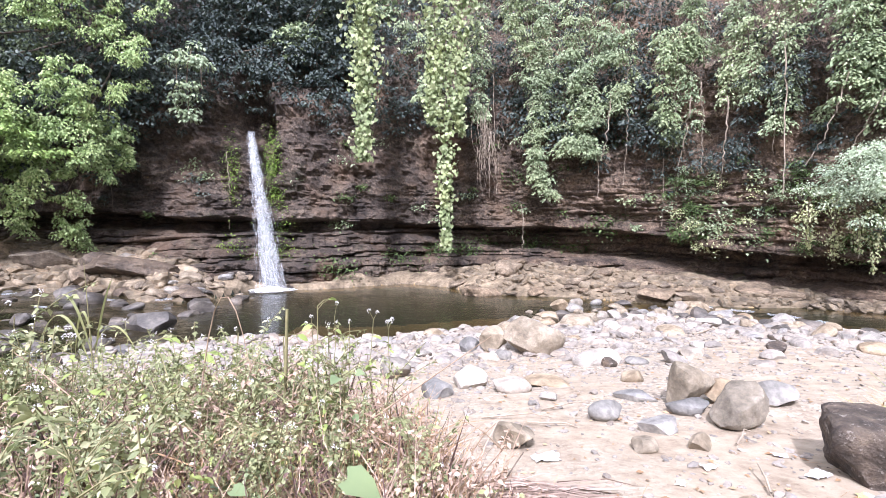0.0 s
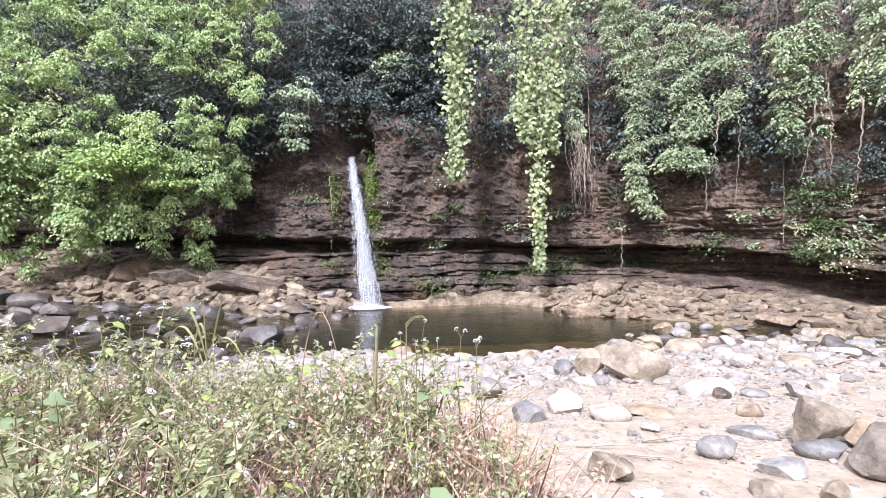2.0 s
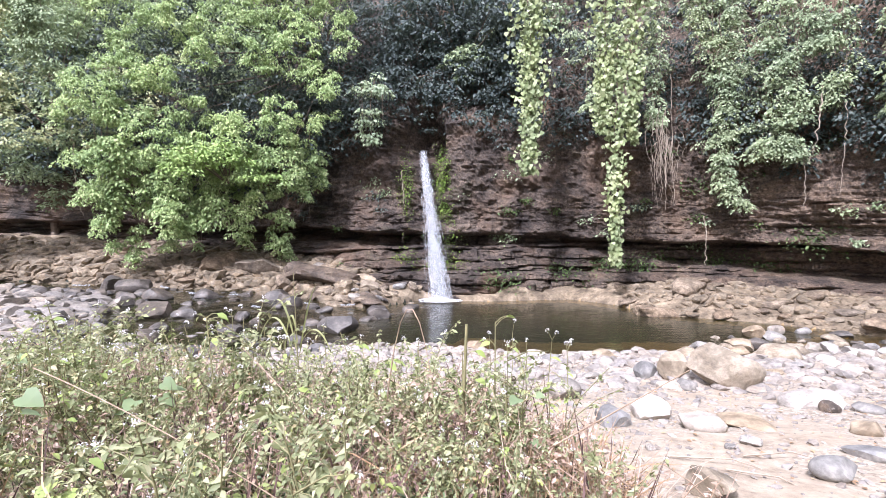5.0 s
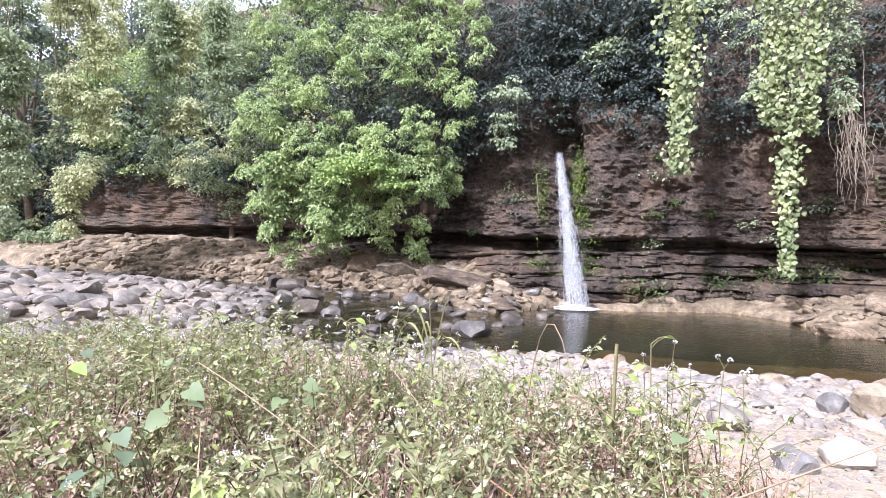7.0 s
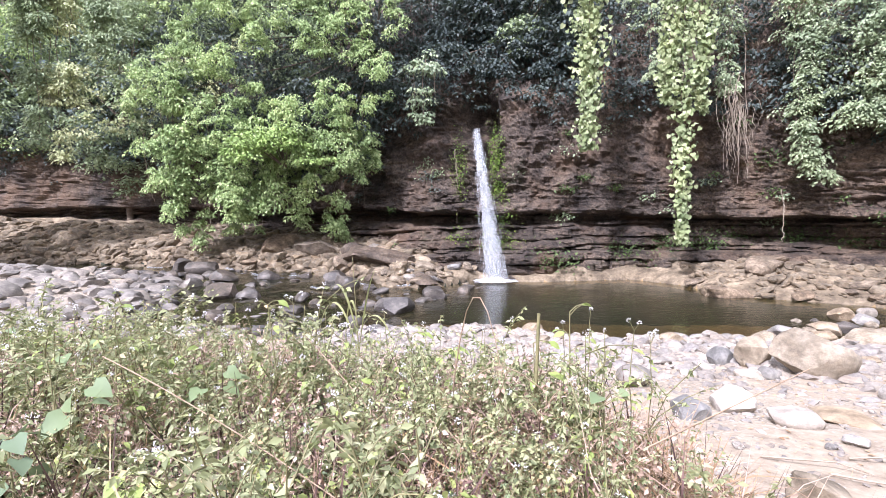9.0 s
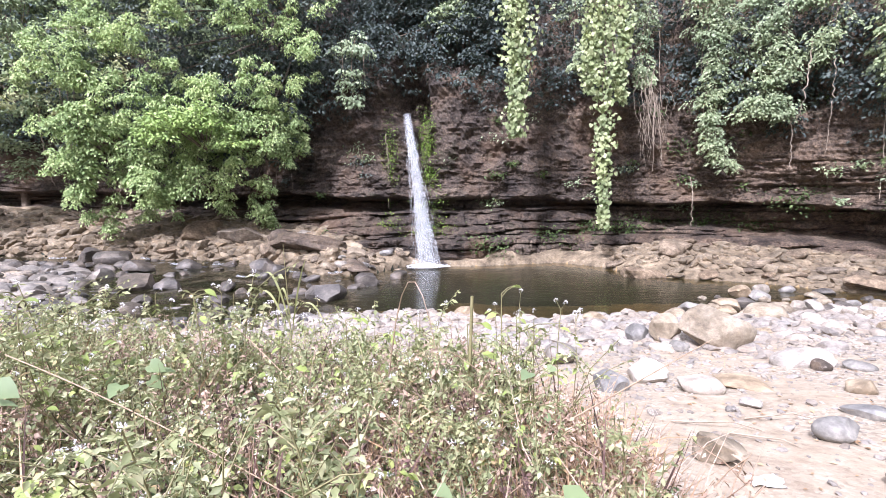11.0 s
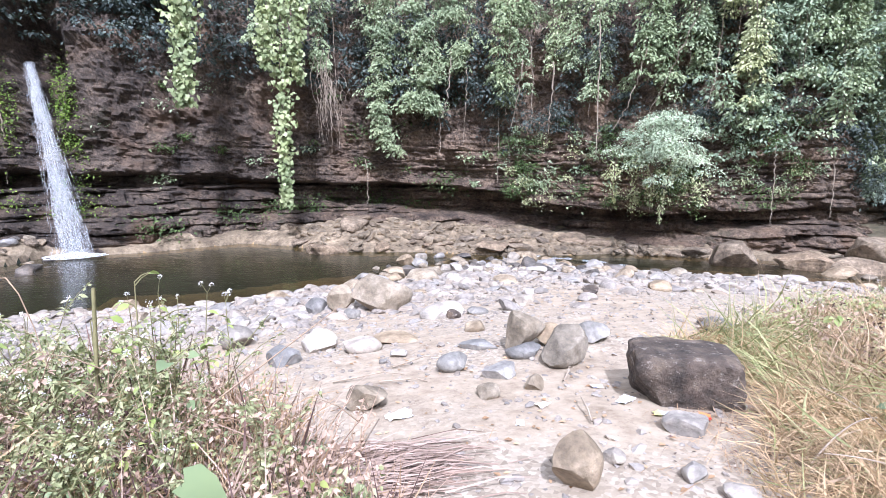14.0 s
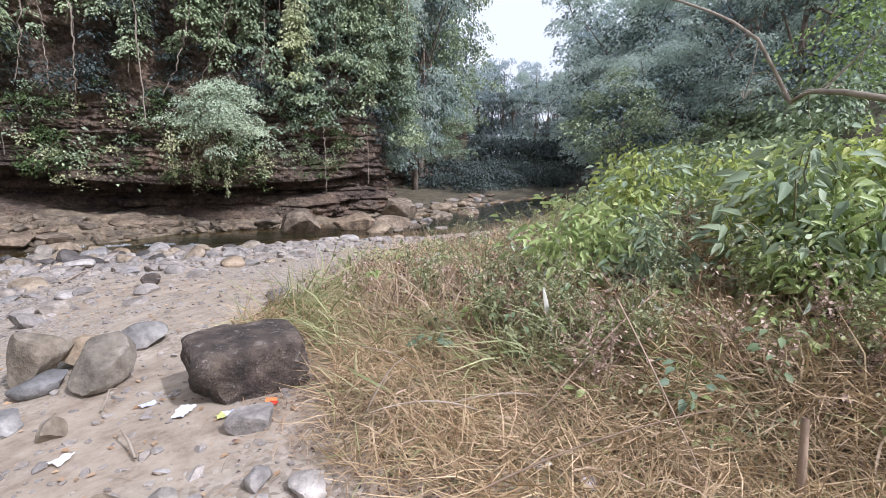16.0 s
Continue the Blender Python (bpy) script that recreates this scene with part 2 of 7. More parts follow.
FAR_Y = [-40, 6, 10.5, 12.8, 13.8, 15.2, 16.3, 15.8, 15.2, 16.4, 17.7, 17.8, 17.8, 19.1, 18.0, 16.7, 16.0, 15.3, 14.5, 13.8, 13.4, 13.3, 12.4, 11.7, 10.6, 9.7, 9.2, 9.0, 7.5, -2, -70]
BASE_X, BASE_Z = [-60, -40, -25, -14, -9, -6.3, 0, 4, 9, 12, 18, 30, 60], [2.5, 2.0, 1.5, 0.8, 0.2, -0.55, -0.45, -0.3, -0.55, -0.78, -0.85, -0.8, -0.5]
CLIFF = [(-90, 8), (-60, 11), (-40, 14.5), (-30, 16.2), (-24, 17.5), (-18, 19.0), (-13, 19.7), (-10, 19.4), (-8.2, 19.0), (-6.4, 19.3), (-4.5, 19.4), (-1.5, 20.4),
         (2, 20.8), (5, 20.3), (8, 18.9), (9.8, 17.2), (11.2, 14.9), (13, 13.0), (15, 12.1), (17.5, 11.2), (19.2, 11.5), (21, 13.3), (26, 15.8), (40, 18), (60, 19), (90, 16)]


def water_level(x):
    return np.interp(x, [-60, -30, -16, -9, -6.5, 5, 9, 14, 30, 60], [0.6, 0.0, -0.45, -0.82, -1.0, -1.0, -1.03, -1.08, -1.25, -1.5])


def cliff_line(step):
    p = np.array(CLIFF, float)
    d = np.r_[0, np.cumsum(np.linalg.norm(np.diff(p, axis=0), axis=1))]
    s = np.arange(0, d[-1], step)
    q = np.stack([np.interp(s, d, p[:, 0]), np.interp(s, d, p[:, 1])], -1)
    k = max(1, int(0.8 / step))
    ker = np.hanning(2 * k + 1)
    ker /= ker.sum()
    pad = np.pad(q, ((k, k), (0, 0)), "edge")
    q = np.stack([np.convolve(pad[:, i], ker, "valid") for i in (0, 1)], -1)
    tan = unit(np.gradient(q, axis=0))
    return s, q, np.stack([tan[:, 1], -tan[:, 0]], -1)


CS, CQ, CN = cliff_line(0.25)


def cliff_y(x):
    return np.interp(x, CQ[:, 0], CQ[:, 1])


def ground_z(x, y):
    x, y = np.asarray(x, float), np.asarray(y, float)
    wl = water_level(x)
    near, far = np.interp(x, NEAR_X, NEAR_Y), np.interp(x, FAR_X, FAR_Y)
    d = near - y
    rise = np.interp(d, [-8, -2.5, -0.5, 0, 1.5, 3, 4.7, 6, 8, 10, 14, 40], [-1.2, -0.9, -0.32, 0.02, 0.13, 0.27, 0.52, 0.72, 0.97, 1.05, 1.15, 1.5])
    rise = np.where((d > 0) & (x > 4), rise * np.interp(x, [4, 6, 10], [1, 0.8, 0.75]), rise)
    # the bank behind the gravel, and the wooded slopes beyond it
    bank = 0.75 * smooth(2.6, 7.5, x - 0.2 * y) * smooth(3.2, -0.5, y - 0.05 * x) + 0.25 * smooth(-1.0, -4.5, y)
    hill = 0.55 * np.maximum(0, x * 0.35 - y - 7.0) * smooth(6, 16, x) + 0.30 * np.maximum(0, -y - 9)
    hill = np.minimum(hill, 22 + 0.05 * np.maximum(0, hill - 22))
    e = y - far
    base = np.interp(x, BASE_X, BASE_Z)
    cy = cliff_y(x)
    q = np.clip(e / np.maximum(cy - far, 0.6), 0, 1.2)
    bankz = np.interp(e, [-8, -2.0, -0.4, 0], [-1.2, -0.95, -0.4, 0.05])
    ramp_z = np.where(e > 0, 0.05 + (base - wl) * np.clip(np.maximum(q, 1e-6) ** np.interp(x, [3, 8], [0.5, 0.85]), 0, 1), bankz)
    cut = (11.0 * smooth(1.5, 10, y - cy) + 0.25 * np.maximum(0, y - cy - 8)) * smooth(52, 40, x)
    z = wl + np.where(e > 0, ramp_z, np.where(d > 0, rise, np.maximum(rise, bankz)))
    return z + np.where(d > 0, bank + hill, 0) + np.where(e > 0, np.minimum(cut, 16 + 0.02 * cut), 0)


def axis(a, b, fine, lo, hi):
    mid = np.arange(a, b, fine)
    out_l, out_r, s = [a], [b], fine
    while out_l[-1] > lo:
        s *= 1.12
        out_l.append(out_l[-1] - s)
    s = fine
    while out_r[-1] < hi:
        s *= 1.12
        out_r.append(out_r[-1] + s)
    return np.r_[out_l[:0:-1], mid, out_r]


def ground_mat():
    m, t, p = nodes("river_ground")
    v = place(t)
    big = noise_node(t, v, 0.5, 5, 0.6)
    sand = ramp(t, noise_node(t, v, 5, 6, 0.7), [(0.30, (0.19, 0.142, 0.097)), (0.5, (0.318, 0.256, 0.186)), (0.72, (0.41, 0.342, 0.258))])
    vor = t.nodes.new("ShaderNodeTexVoronoi")
    vor.inputs["Scale"].default_value = 34
    t.links.new(v, vor.inputs["Vector"])
    sep = t.nodes.new("ShaderNodeSeparateColor")
    t.links.new(vor.outputs["Color"], sep.inputs[0])
    peb = ramp(t, sep.outputs[0], [(0.0, (0.18, 0.145, 0.108)), (0.4, (0.28, 0.232, 0.175)), (0.75, (0.345, 0.292, 0.228)), (1.0, (0.42, 0.365, 0.30))])
    c = mixc(t, ramp(t, big, [(0.42, (0, 0, 0)), (0.58, (1, 1, 1))]), sand, peb)
    specks = ramp(t, noise_node(t, v, 22, 6, 0.8), [(0.30, (1, 1, 1)), (0.40, (0, 0, 0))])
    c = mixc(t, specks, c, (0.13, 0.095, 0.065))
    t.links.new(c, p.inputs["Base Color"])
    p.inputs["Roughness"].default_value = 0.9
    h = mathn(t, "ADD", noise_node(t, v, 9, 6, 0.7), mathn(t, "MULTIPLY", vor.outputs["Distance"], -0.5))
    h = mathn(t, "ADD", h, mathn(t, "MULTIPLY", noise_node(t, v, 3.5, 5, 0.7), 1.5))
    bump(t, p, h, 0.5, 0.010)
    return m


gx, gy = axis(-14, 17, 0.14, -420, 420), axis(-3, 20, 0.14, -420, 420)
GX, GY = np.meshgrid(gx, gy, indexing="ij")
GZ = ground_z(GX, GY)
pts = np.stack([GX.ravel(), GY.ravel(), GZ.ravel()], -1)
near_e = GY - np.interp(GX, FAR_X, FAR_Y)
# the shelf of broken rock below the cliff is stepped and rough, the gravel softly uneven
rough_rock = (smooth(-0.4, 0.2, near_e).ravel())
steps = fbm(pts * [0.8, 1.2, 0], 1.7, 4, 3)
blocks = np.floor(steps * 9) / 9
pts[:, 2] += rough_rock * np.interp(pts[:, 0], [4, 9], [1.0, 0.6]) * (0.62 * (0.65 * blocks + 0.35 * steps) - 0.32) * np.clip(near_e.ravel() * 1.5, 0, 1)
pts[:, 2] += (1 - rough_rock) * (0.14 * (fbm(pts * [1, 1, 0], 0.7, 4, 9) - 0.5) + 0.04 * (fbm(pts * [1, 1, 0], 4.0, 3, 5) - 0.5))
ground_me = mesh_np("ground", pts, grid_faces(len(gx), len(gy)))
ground = thing("ground", ground_me, ground_mat(), "pale sand and gravel river bar running down to the stream", "ground", kind="structure")
PZ = pts[:, 2].reshape(len(gx), len(gy))


def ground_at(x, y):
    """Height of the finished ground at points (bilinear)."""
    x, y = np.atleast_1d(np.asarray(x, float)), np.atleast_1d(np.asarray(y, float))
    i = np.clip(np.searchsorted(gx, x) - 1, 0, len(gx) - 2)
    j = np.clip(np.searchsorted(gy, y) - 1, 0, len(gy) - 2)
    u, w = (x - gx[i]) / (gx[i + 1] - gx[i]), (y - gy[j]) / (gy[j + 1] - gy[j])
    return PZ[i, j] * (1 - u) * (1 - w) + PZ[i + 1, j] * u * (1 - w) + PZ[i, j + 1] * (1 - u) * w + PZ[i + 1, j + 1] * u * w


# the brown rock of the shelf is a second material on the far bank
def cliff_mat():
    m, t, p = nodes("layered_cliff_rock")
    v = place(t)
    layers = noise_node(t, v, 1.0, 8, 0.68, (0.7, 0.7, 1.35))
    fine = noise_node(t, v, 1.0, 8, 0.8, (3.4, 3.4, 7.0))
    c = ramp(t, layers, [(0.28, (0.036, 0.028, 0.024)), (0.42, (0.078, 0.060, 0.048)), (0.55, (0.132, 0.103, 0.080)), (0.68, (0.21, 0.166, 0.126)), (0.82, (0.40, 0.345, 0.275))])
    c = mixc(t, 0.65, c, ramp(t, fine, [(0.37, (0.17, 0.165, 0.165)), (0.63, (0.82, 0.80, 0.76))]), "OVERLAY")
    streak = noise_node(t, v, 1.0, 5, 0.6, (1.7, 1.7, 0.16))
    c = mixc(t, 0.55, c, ramp(t, streak, [(0.36, (0.24, 0.225, 0.235)), (0.5, (0.5, 0.49, 0.49)), (0.70, (0.72, 0.69, 0.65))]), "OVERLAY")
    speck = noise_node(t, v, 11, 8, 0.8)
    c = mixc(t, 0.7, c, ramp(t, speck, [(0.40, (0.10, 0.095, 0.09)), (0.5, (0.5, 0.5, 0.5)), (0.60, (0.90, 0.88, 0.85))]), "OVERLAY")
    chip = t.nodes.new("ShaderNodeTexVoronoi")
    chip.inputs["Scale"].default_value = 1.0
    mp = t.nodes.new("ShaderNodeMapping")
    mp.inputs["Scale"].default_value = (2.8, 2.8, 5.0)
    t.links.new(v, mp.inputs[0])
    t.links.new(mp.outputs[0], chip.inputs["Vector"])
    sep = t.nodes.new("ShaderNodeSeparateXYZ")
    t.links.new(v, sep.inputs[0])
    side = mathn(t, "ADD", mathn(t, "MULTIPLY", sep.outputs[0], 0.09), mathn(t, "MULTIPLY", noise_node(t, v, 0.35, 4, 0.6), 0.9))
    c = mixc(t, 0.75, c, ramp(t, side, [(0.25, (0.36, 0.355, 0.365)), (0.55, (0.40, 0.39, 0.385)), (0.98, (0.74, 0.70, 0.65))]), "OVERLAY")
    rust = ramp(t, noise_node(t, v, 0.45, 5, 0.6), [(0.50, (0, 0, 0)), (0.68, (0.38, 0.38, 0.38))])
    c = mixc(t, rust, c, (0.33, 0.20, 0.115))
    moss = ramp(t, noise_node(t, v, 0.7, 6, 0.75), [(0.58, (0, 0, 0)), (0.75, (0.6, 0.6, 0.6))])
    c = mixc(t, moss, c, (0.05, 0.065, 0.025))
    t.links.new(c, p.inputs["Base Color"])
    p.inputs["Roughness"].default_value = 0.82
    h = mathn(t, "ADD", noise_node(t, v, 2.5, 9, 0.75), mathn(t, "MULTIPLY", fine, 0.8))
    h = mathn(t, "ADD", h, mathn(t, "MULTIPLY", chip.outputs["Distance"], -0.35))
    h = mathn(t, "ADD", h, mathn(t, "MULTIPLY", speck, 0.35))
    bump(t, p, h, 1.0, 0.16)
    return m


CLIFF_MAT = cliff_mat()
SHELF_MAT = rock_mat("shelf_rock", [(0.3, (0.075, 0.058, 0.040)), (0.5, (0.185, 0.15, 0.105)), (0.7, (0.335, 0.28, 0.205))], 2.2, 0.85, 12, per_object=False, depth=0.10)
ground_me.materials.append(SHELF_MAT)
fx, fy = 0.5 * (GX[:-1, :-1] + GX[1:, 1:]), 0.5 * (GY[:-1, :-1] + GY[1:, 1:])
shelf = ((fy - np.interp(fx, FAR_X, FAR_Y)) > -0.25).ravel()
SOIL_MAT = plain_mat("leaf_litter_soil", (0.045, 0.038, 0.022), (0.13, 0.105, 0.062), 3.0, 0.95, depth=0.05)
ground_me.materials.append(SOIL_MAT)
ground_me.materials.append(plain_mat("brown_silt_bed", (0.17, 0.112, 0.05), (0.44, 0.30, 0.15), 1.8, 0.8, depth=0.03))
ground_me.materials.append(plain_mat("deep_pool_bed", (0.015, 0.020, 0.012), (0.045, 0.050, 0.028), 1.2, 0.8, depth=0.03))
fz = 0.5 * (PZ[:-1, :-1] + PZ[1:, 1:])
bed = (fz < water_level(fx) - 0.06)
edge = np.interp(fy, [0.6, 1.3, 2.0, 2.8, 3.6, 4.2], [0.75, 0.45, 0.30, 0.10, -0.25, -1.0])
inland = (np.interp(fx, NEAR_X, NEAR_Y) - fy) > 0.6
woods = (inland & (((fx > 3.0) & (fy < 0.32 * fx - 0.2)) | (fx > 15) | ((fy < 4.0) & (fx < edge - 0.3) & (fx > -9)) | (fy < -4))) | ((fy - cliff_y(fx)) > 0.5) | ((fx > 20) & (fy > np.interp(fx, FAR_X, FAR_Y) + 0.3))
straw_soil = inland & ~woods & (fx > 2.2 + 0.55 * (fy - 0.5) + 0.25 * np.sin(3 * fy)) & (fy < 3.2 + 0.1 * fx) & (fy > -4) & (fx < 9)
ground_me.materials.append(plain_mat("straw_covered_soil", (0.10, 0.075, 0.045), (0.27, 0.21, 0.125), 30.0, 0.95, depth=0.03))
ground_me.polygons.foreach_set("use_smooth", ~shelf)
ground_me.polygons.foreach_set("material_index", np.where(bed.ravel(), np.where((((fz < water_level(fx) - 0.38) & ((fy - np.interp(fx, NEAR_X, NEAR_Y) > 2.0) | (fx < -3.0))) | (fx < -5.5)).ravel(), 4, 3), np.where(woods.ravel(), 2, np.where(straw_soil.ravel(), 5, shelf.astype(np.int32)))).astype(np.int32))


# ---- cliff ----
LIP_X = [-30, -17, -11.6, -7.2, -5, -1.8, 1.3, 4, 7, 9, 10.6, 13, 15, 17, 20]
LIP_Z = [2.2, 1.9, 1.72, 1.45, 1.42, 1.32, 1.12, 1.05, 1.02, 0.7, 0.32, 0.2, 0.3, 0.45, 0.4]
LIP_IN = [0.3, 0.8, 1.1, 0.9, 0.35, 0.45, 0.5, 0.9, 1.2, 1.25, 1.25, 1.1, 0.6, 0.2, 0.1]
LIP_TALL = [0.3, 0.4, 0.40, 0.35, 0.25, 0.3, 0.4, 0.75, 0.95, 0.9, 0.85, 0.75, 0.5, 0.3, 0.2]
FOOT_OUT = [0.2, 0.5, 1.0, 1.0, 0.7, 0.7, 0.6, 0.5, 0.4, 0.4, 0.4, 0.4, 0.4, 0.4, 0.3]


def lip_height(x):
    """Height of the lip under which the softer beds have weathered back."""
    p = np.stack([x, 0 * x, 0 * x], -1)
    return np.interp(x, LIP_X, LIP_Z) + 0.22 * (vnoise(p, 0.55, 15) - 0.5) + 0.10 * (vnoise(p, 2.1, 16) - 0.5)


def undercut(x, z):
    """How far the lower layers stand back (negative) or out, in metres."""
    d, tall = z - lip_height(x), np.interp(x, LIP_X, LIP_TALL)
    o = -np.interp(x, LIP_X, LIP_IN) * smooth(0.05, -0.08, d) * smooth(-tall - 0.3, -tall, d)
    o += 0.16 * smooth(0.5, 0.0, d) * smooth(-0.08, 0.0, d)
    return o + np.interp(x, LIP_X, FOOT_OUT) * smooth(-tall, -tall - 1.3, d)


cs, cq, cn = cliff_line(0.08)
keep = (cq[:, 0] > -48) & (cq[:, 0] < 46)
keep &= ((cq[:, 0] > -18) & (cq[:, 0] < 20)) | (np.arange(len(cs)) % 4 == 0)
cs, cq, cn = cs[keep], cq[keep], cn[keep]
cz = np.r_[np.arange(-1.5, 2.6, 0.045), np.arange(2.6, 6.4, 0.09), np.arange(6.4, 17.0, 0.4)]
S, Z = np.meshgrid(np.arange(len(cs)), cz, indexing="ij")
sx, sy = cq[S, 0].ravel(), cq[S, 1].ravel()
zz = Z.ravel()
flat = np.stack([cs[S].ravel(), np.zeros(S.size), zz], -1)
# beds of uneven thickness that dip a little, broken into blocks
lrng = np.random.default_rng(21)
beds = np.cumsum(lrng.uniform(0.10, 0.42, 90)) - 3.0
bed_out = lrng.normal(0, 0.11, 91)
dip = zz + 0.5 * (fbm(flat * [1, 0, 0], 0.12, 3, 41) - 0.5) * 2 + 0.30 * (fbm(flat, 0.55, 4, 42) - 0.5)
bi = np.searchsorted(beds, dip)
gap = np.minimum(np.abs(dip - beds[np.clip(bi - 1, 0, 89)]), np.abs(dip - beds[np.clip(bi, 0, 89)]))
brk = fbm(np.stack([flat[:, 0], bi * 3.7, bi * 1.3], -1), 1.5, 3, 50)
brk = np.floor(brk * 8) / 8
low = smooth(0.15, -0.15, zz - lip_height(sx)) + 0.45 * smooth(4.0, 7.0, sx) * smooth(3.4, 2.6, zz)
low = np.clip(low, 0, 1)
crack = vnoise(np.stack([flat[:, 0], bi * 5.1, 0 * zz], -1), 1.6, 70)
out = (0.03 + 0.6 * low) * bed_out[bi] * 1.4 + (0.12 + 0.75 * low) * (brk - 0.5) - (0.03 + 0.22 * low) * smooth(0.06, 0.0, gap) * (0.3 + crack)
rough_a = fbm(flat * [1, 1, 1.25], 1.1, 4, 61)
out += 0.9 * (fbm(flat, 0.22, 4, 60) - 0.5) + 0.45 * (np.floor(rough_a * 9) / 9 - 0.5) + 0.6 * (rough_a - 0.5) + 0.5 * (np.abs(fbm(flat * [1, 1, 2.0], 3.0, 3, 62) - 0.5)) + 0.16 * (np.floor(vnoise(flat * [1, 1, 1.8], 5.0, 66) * 4) / 4)
out += undercut(sx, zz) - 0.10 * np.maximum(0, zz - 1.0) - 0.45 * np.maximum(0, zz - 6.0)
# the notch that the waterfall has cut
notch = np.exp(-((sx + 6.30) / 0.55) ** 2)
out -= 1.0 * np.exp(-((sx + 5.82) / 0.27) ** 4) * smooth(2.7, 3.5, zz) * smooth(6.4, 5.4, zz)
out -= notch * (0.35 + 1.5 * smooth(4.3, 4.75, zz) * smooth(7.2, 5.6, zz))
out += 0.55 * np.exp(-((sx + 4.6) / 1.3) ** 2) * smooth(0.4, -0.3, zz) + 0.35 * smooth(0.3, -0.6, zz)
nx, ny = cn[S, 0].ravel(), cn[S, 1].ravel()
cliff_pts = np.stack([sx + nx * out, sy + ny * out, zz], -1)
cliff_me = mesh_np("cliff", cliff_pts, grid_faces(len(cs), len(cz))[:, ::-1].copy(), False)
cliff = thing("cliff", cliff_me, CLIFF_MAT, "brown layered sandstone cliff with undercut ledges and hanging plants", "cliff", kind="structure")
CLIFF_P, CLIFF_N = cliff_pts.reshape(len(cs), len(cz), 3), cn


def on_cliff(x, z, out=0.0):
    """A point on the cliff's face at a plan position x and height z, moved out of it."""
    i = int(np.argmin(np.abs(cq[:, 0] - x)))
    j = int(np.argmin(np.abs(cz - z)))
    p = CLIFF_P[i, j]
    return np.array([p[0] + out * cn[i, 0], p[1] + out * cn[i, 1], z])


# ---- water ----
def water_mat():
    m, t, p = nodes("stream_water")
    v = place(t)
    deep = ramp(t, noise_node(t, v, 0.25, 3, 0.5), [(0.35, (0.19, 0.20, 0.11)), (0.65, (0.34, 0.27, 0.14))])
    t.links.new(deep, p.inputs["Base Color"])
    p.inputs["Roughness"].default_value = 0.04
    p.inputs["IOR"].default_value = 1.33
    p.inputs["Transmission Weight"].default_value = 0.93
    h = mathn(t, "ADD", noise_node(t, v, 3.0, 3, 0.5, (1.0, 2.2, 1.0)), mathn(t, "MULTIPLY", noise_node(t, v, 12, 2, 0.5), 0.3))
    bump(t, p, h, 0.34, 0.035)
    return m


def foam_mat(name="white_water", a=0.45, tint=(0.66, 0.69, 0.72), full=0.72, scale=9):
    m, t, p = nodes(name)
    v = place(t)
    f = noise_node(t, v, scale, 6, 0.8, (3.2, 3.2, 0.14))
    p.inputs["Base Color"].default_value = (*tint, 1)
    p.inputs["Roughness"].default_value = 0.35
    al = ramp(t, f, [(a - 0.10, (0.03, 0.03, 0.03)), (a + 0.16, (full, full, full))])
    t.links.new(al, p.inputs["Alpha"])
    bump(t, p, f, 0.7, 0.05)
    return m


wx, wy = axis(-16, 17, 0.22, -60, 62), axis(4, 20, 0.22, -14, 21)
WX, WY = np.meshgrid(wx, wy, indexing="ij")
wp = np.stack([WX.ravel(), WY.ravel(), water_level(WX).ravel()], -1)
rapid = smooth(-5.8, -8.5, wp[:, 0]) + 0.6 * smooth(4.0, 6.5, wp[:, 0]) * smooth(10, 8.5, wp[:, 0])
wp[:, 2] += rapid * 0.12 * (fbm(wp * [1, 1, 0], 1.3, 3, 77) - 0.5) + 0.012 * (fbm(wp * [1, 1, 0], 2.2, 2, 78) - 0.5)
water = thing("water", mesh_np("water", wp, grid_faces(len(wx), len(wy))), water_mat(), "dark green plunge pool and shallow stream over stones", "water", kind="structure")


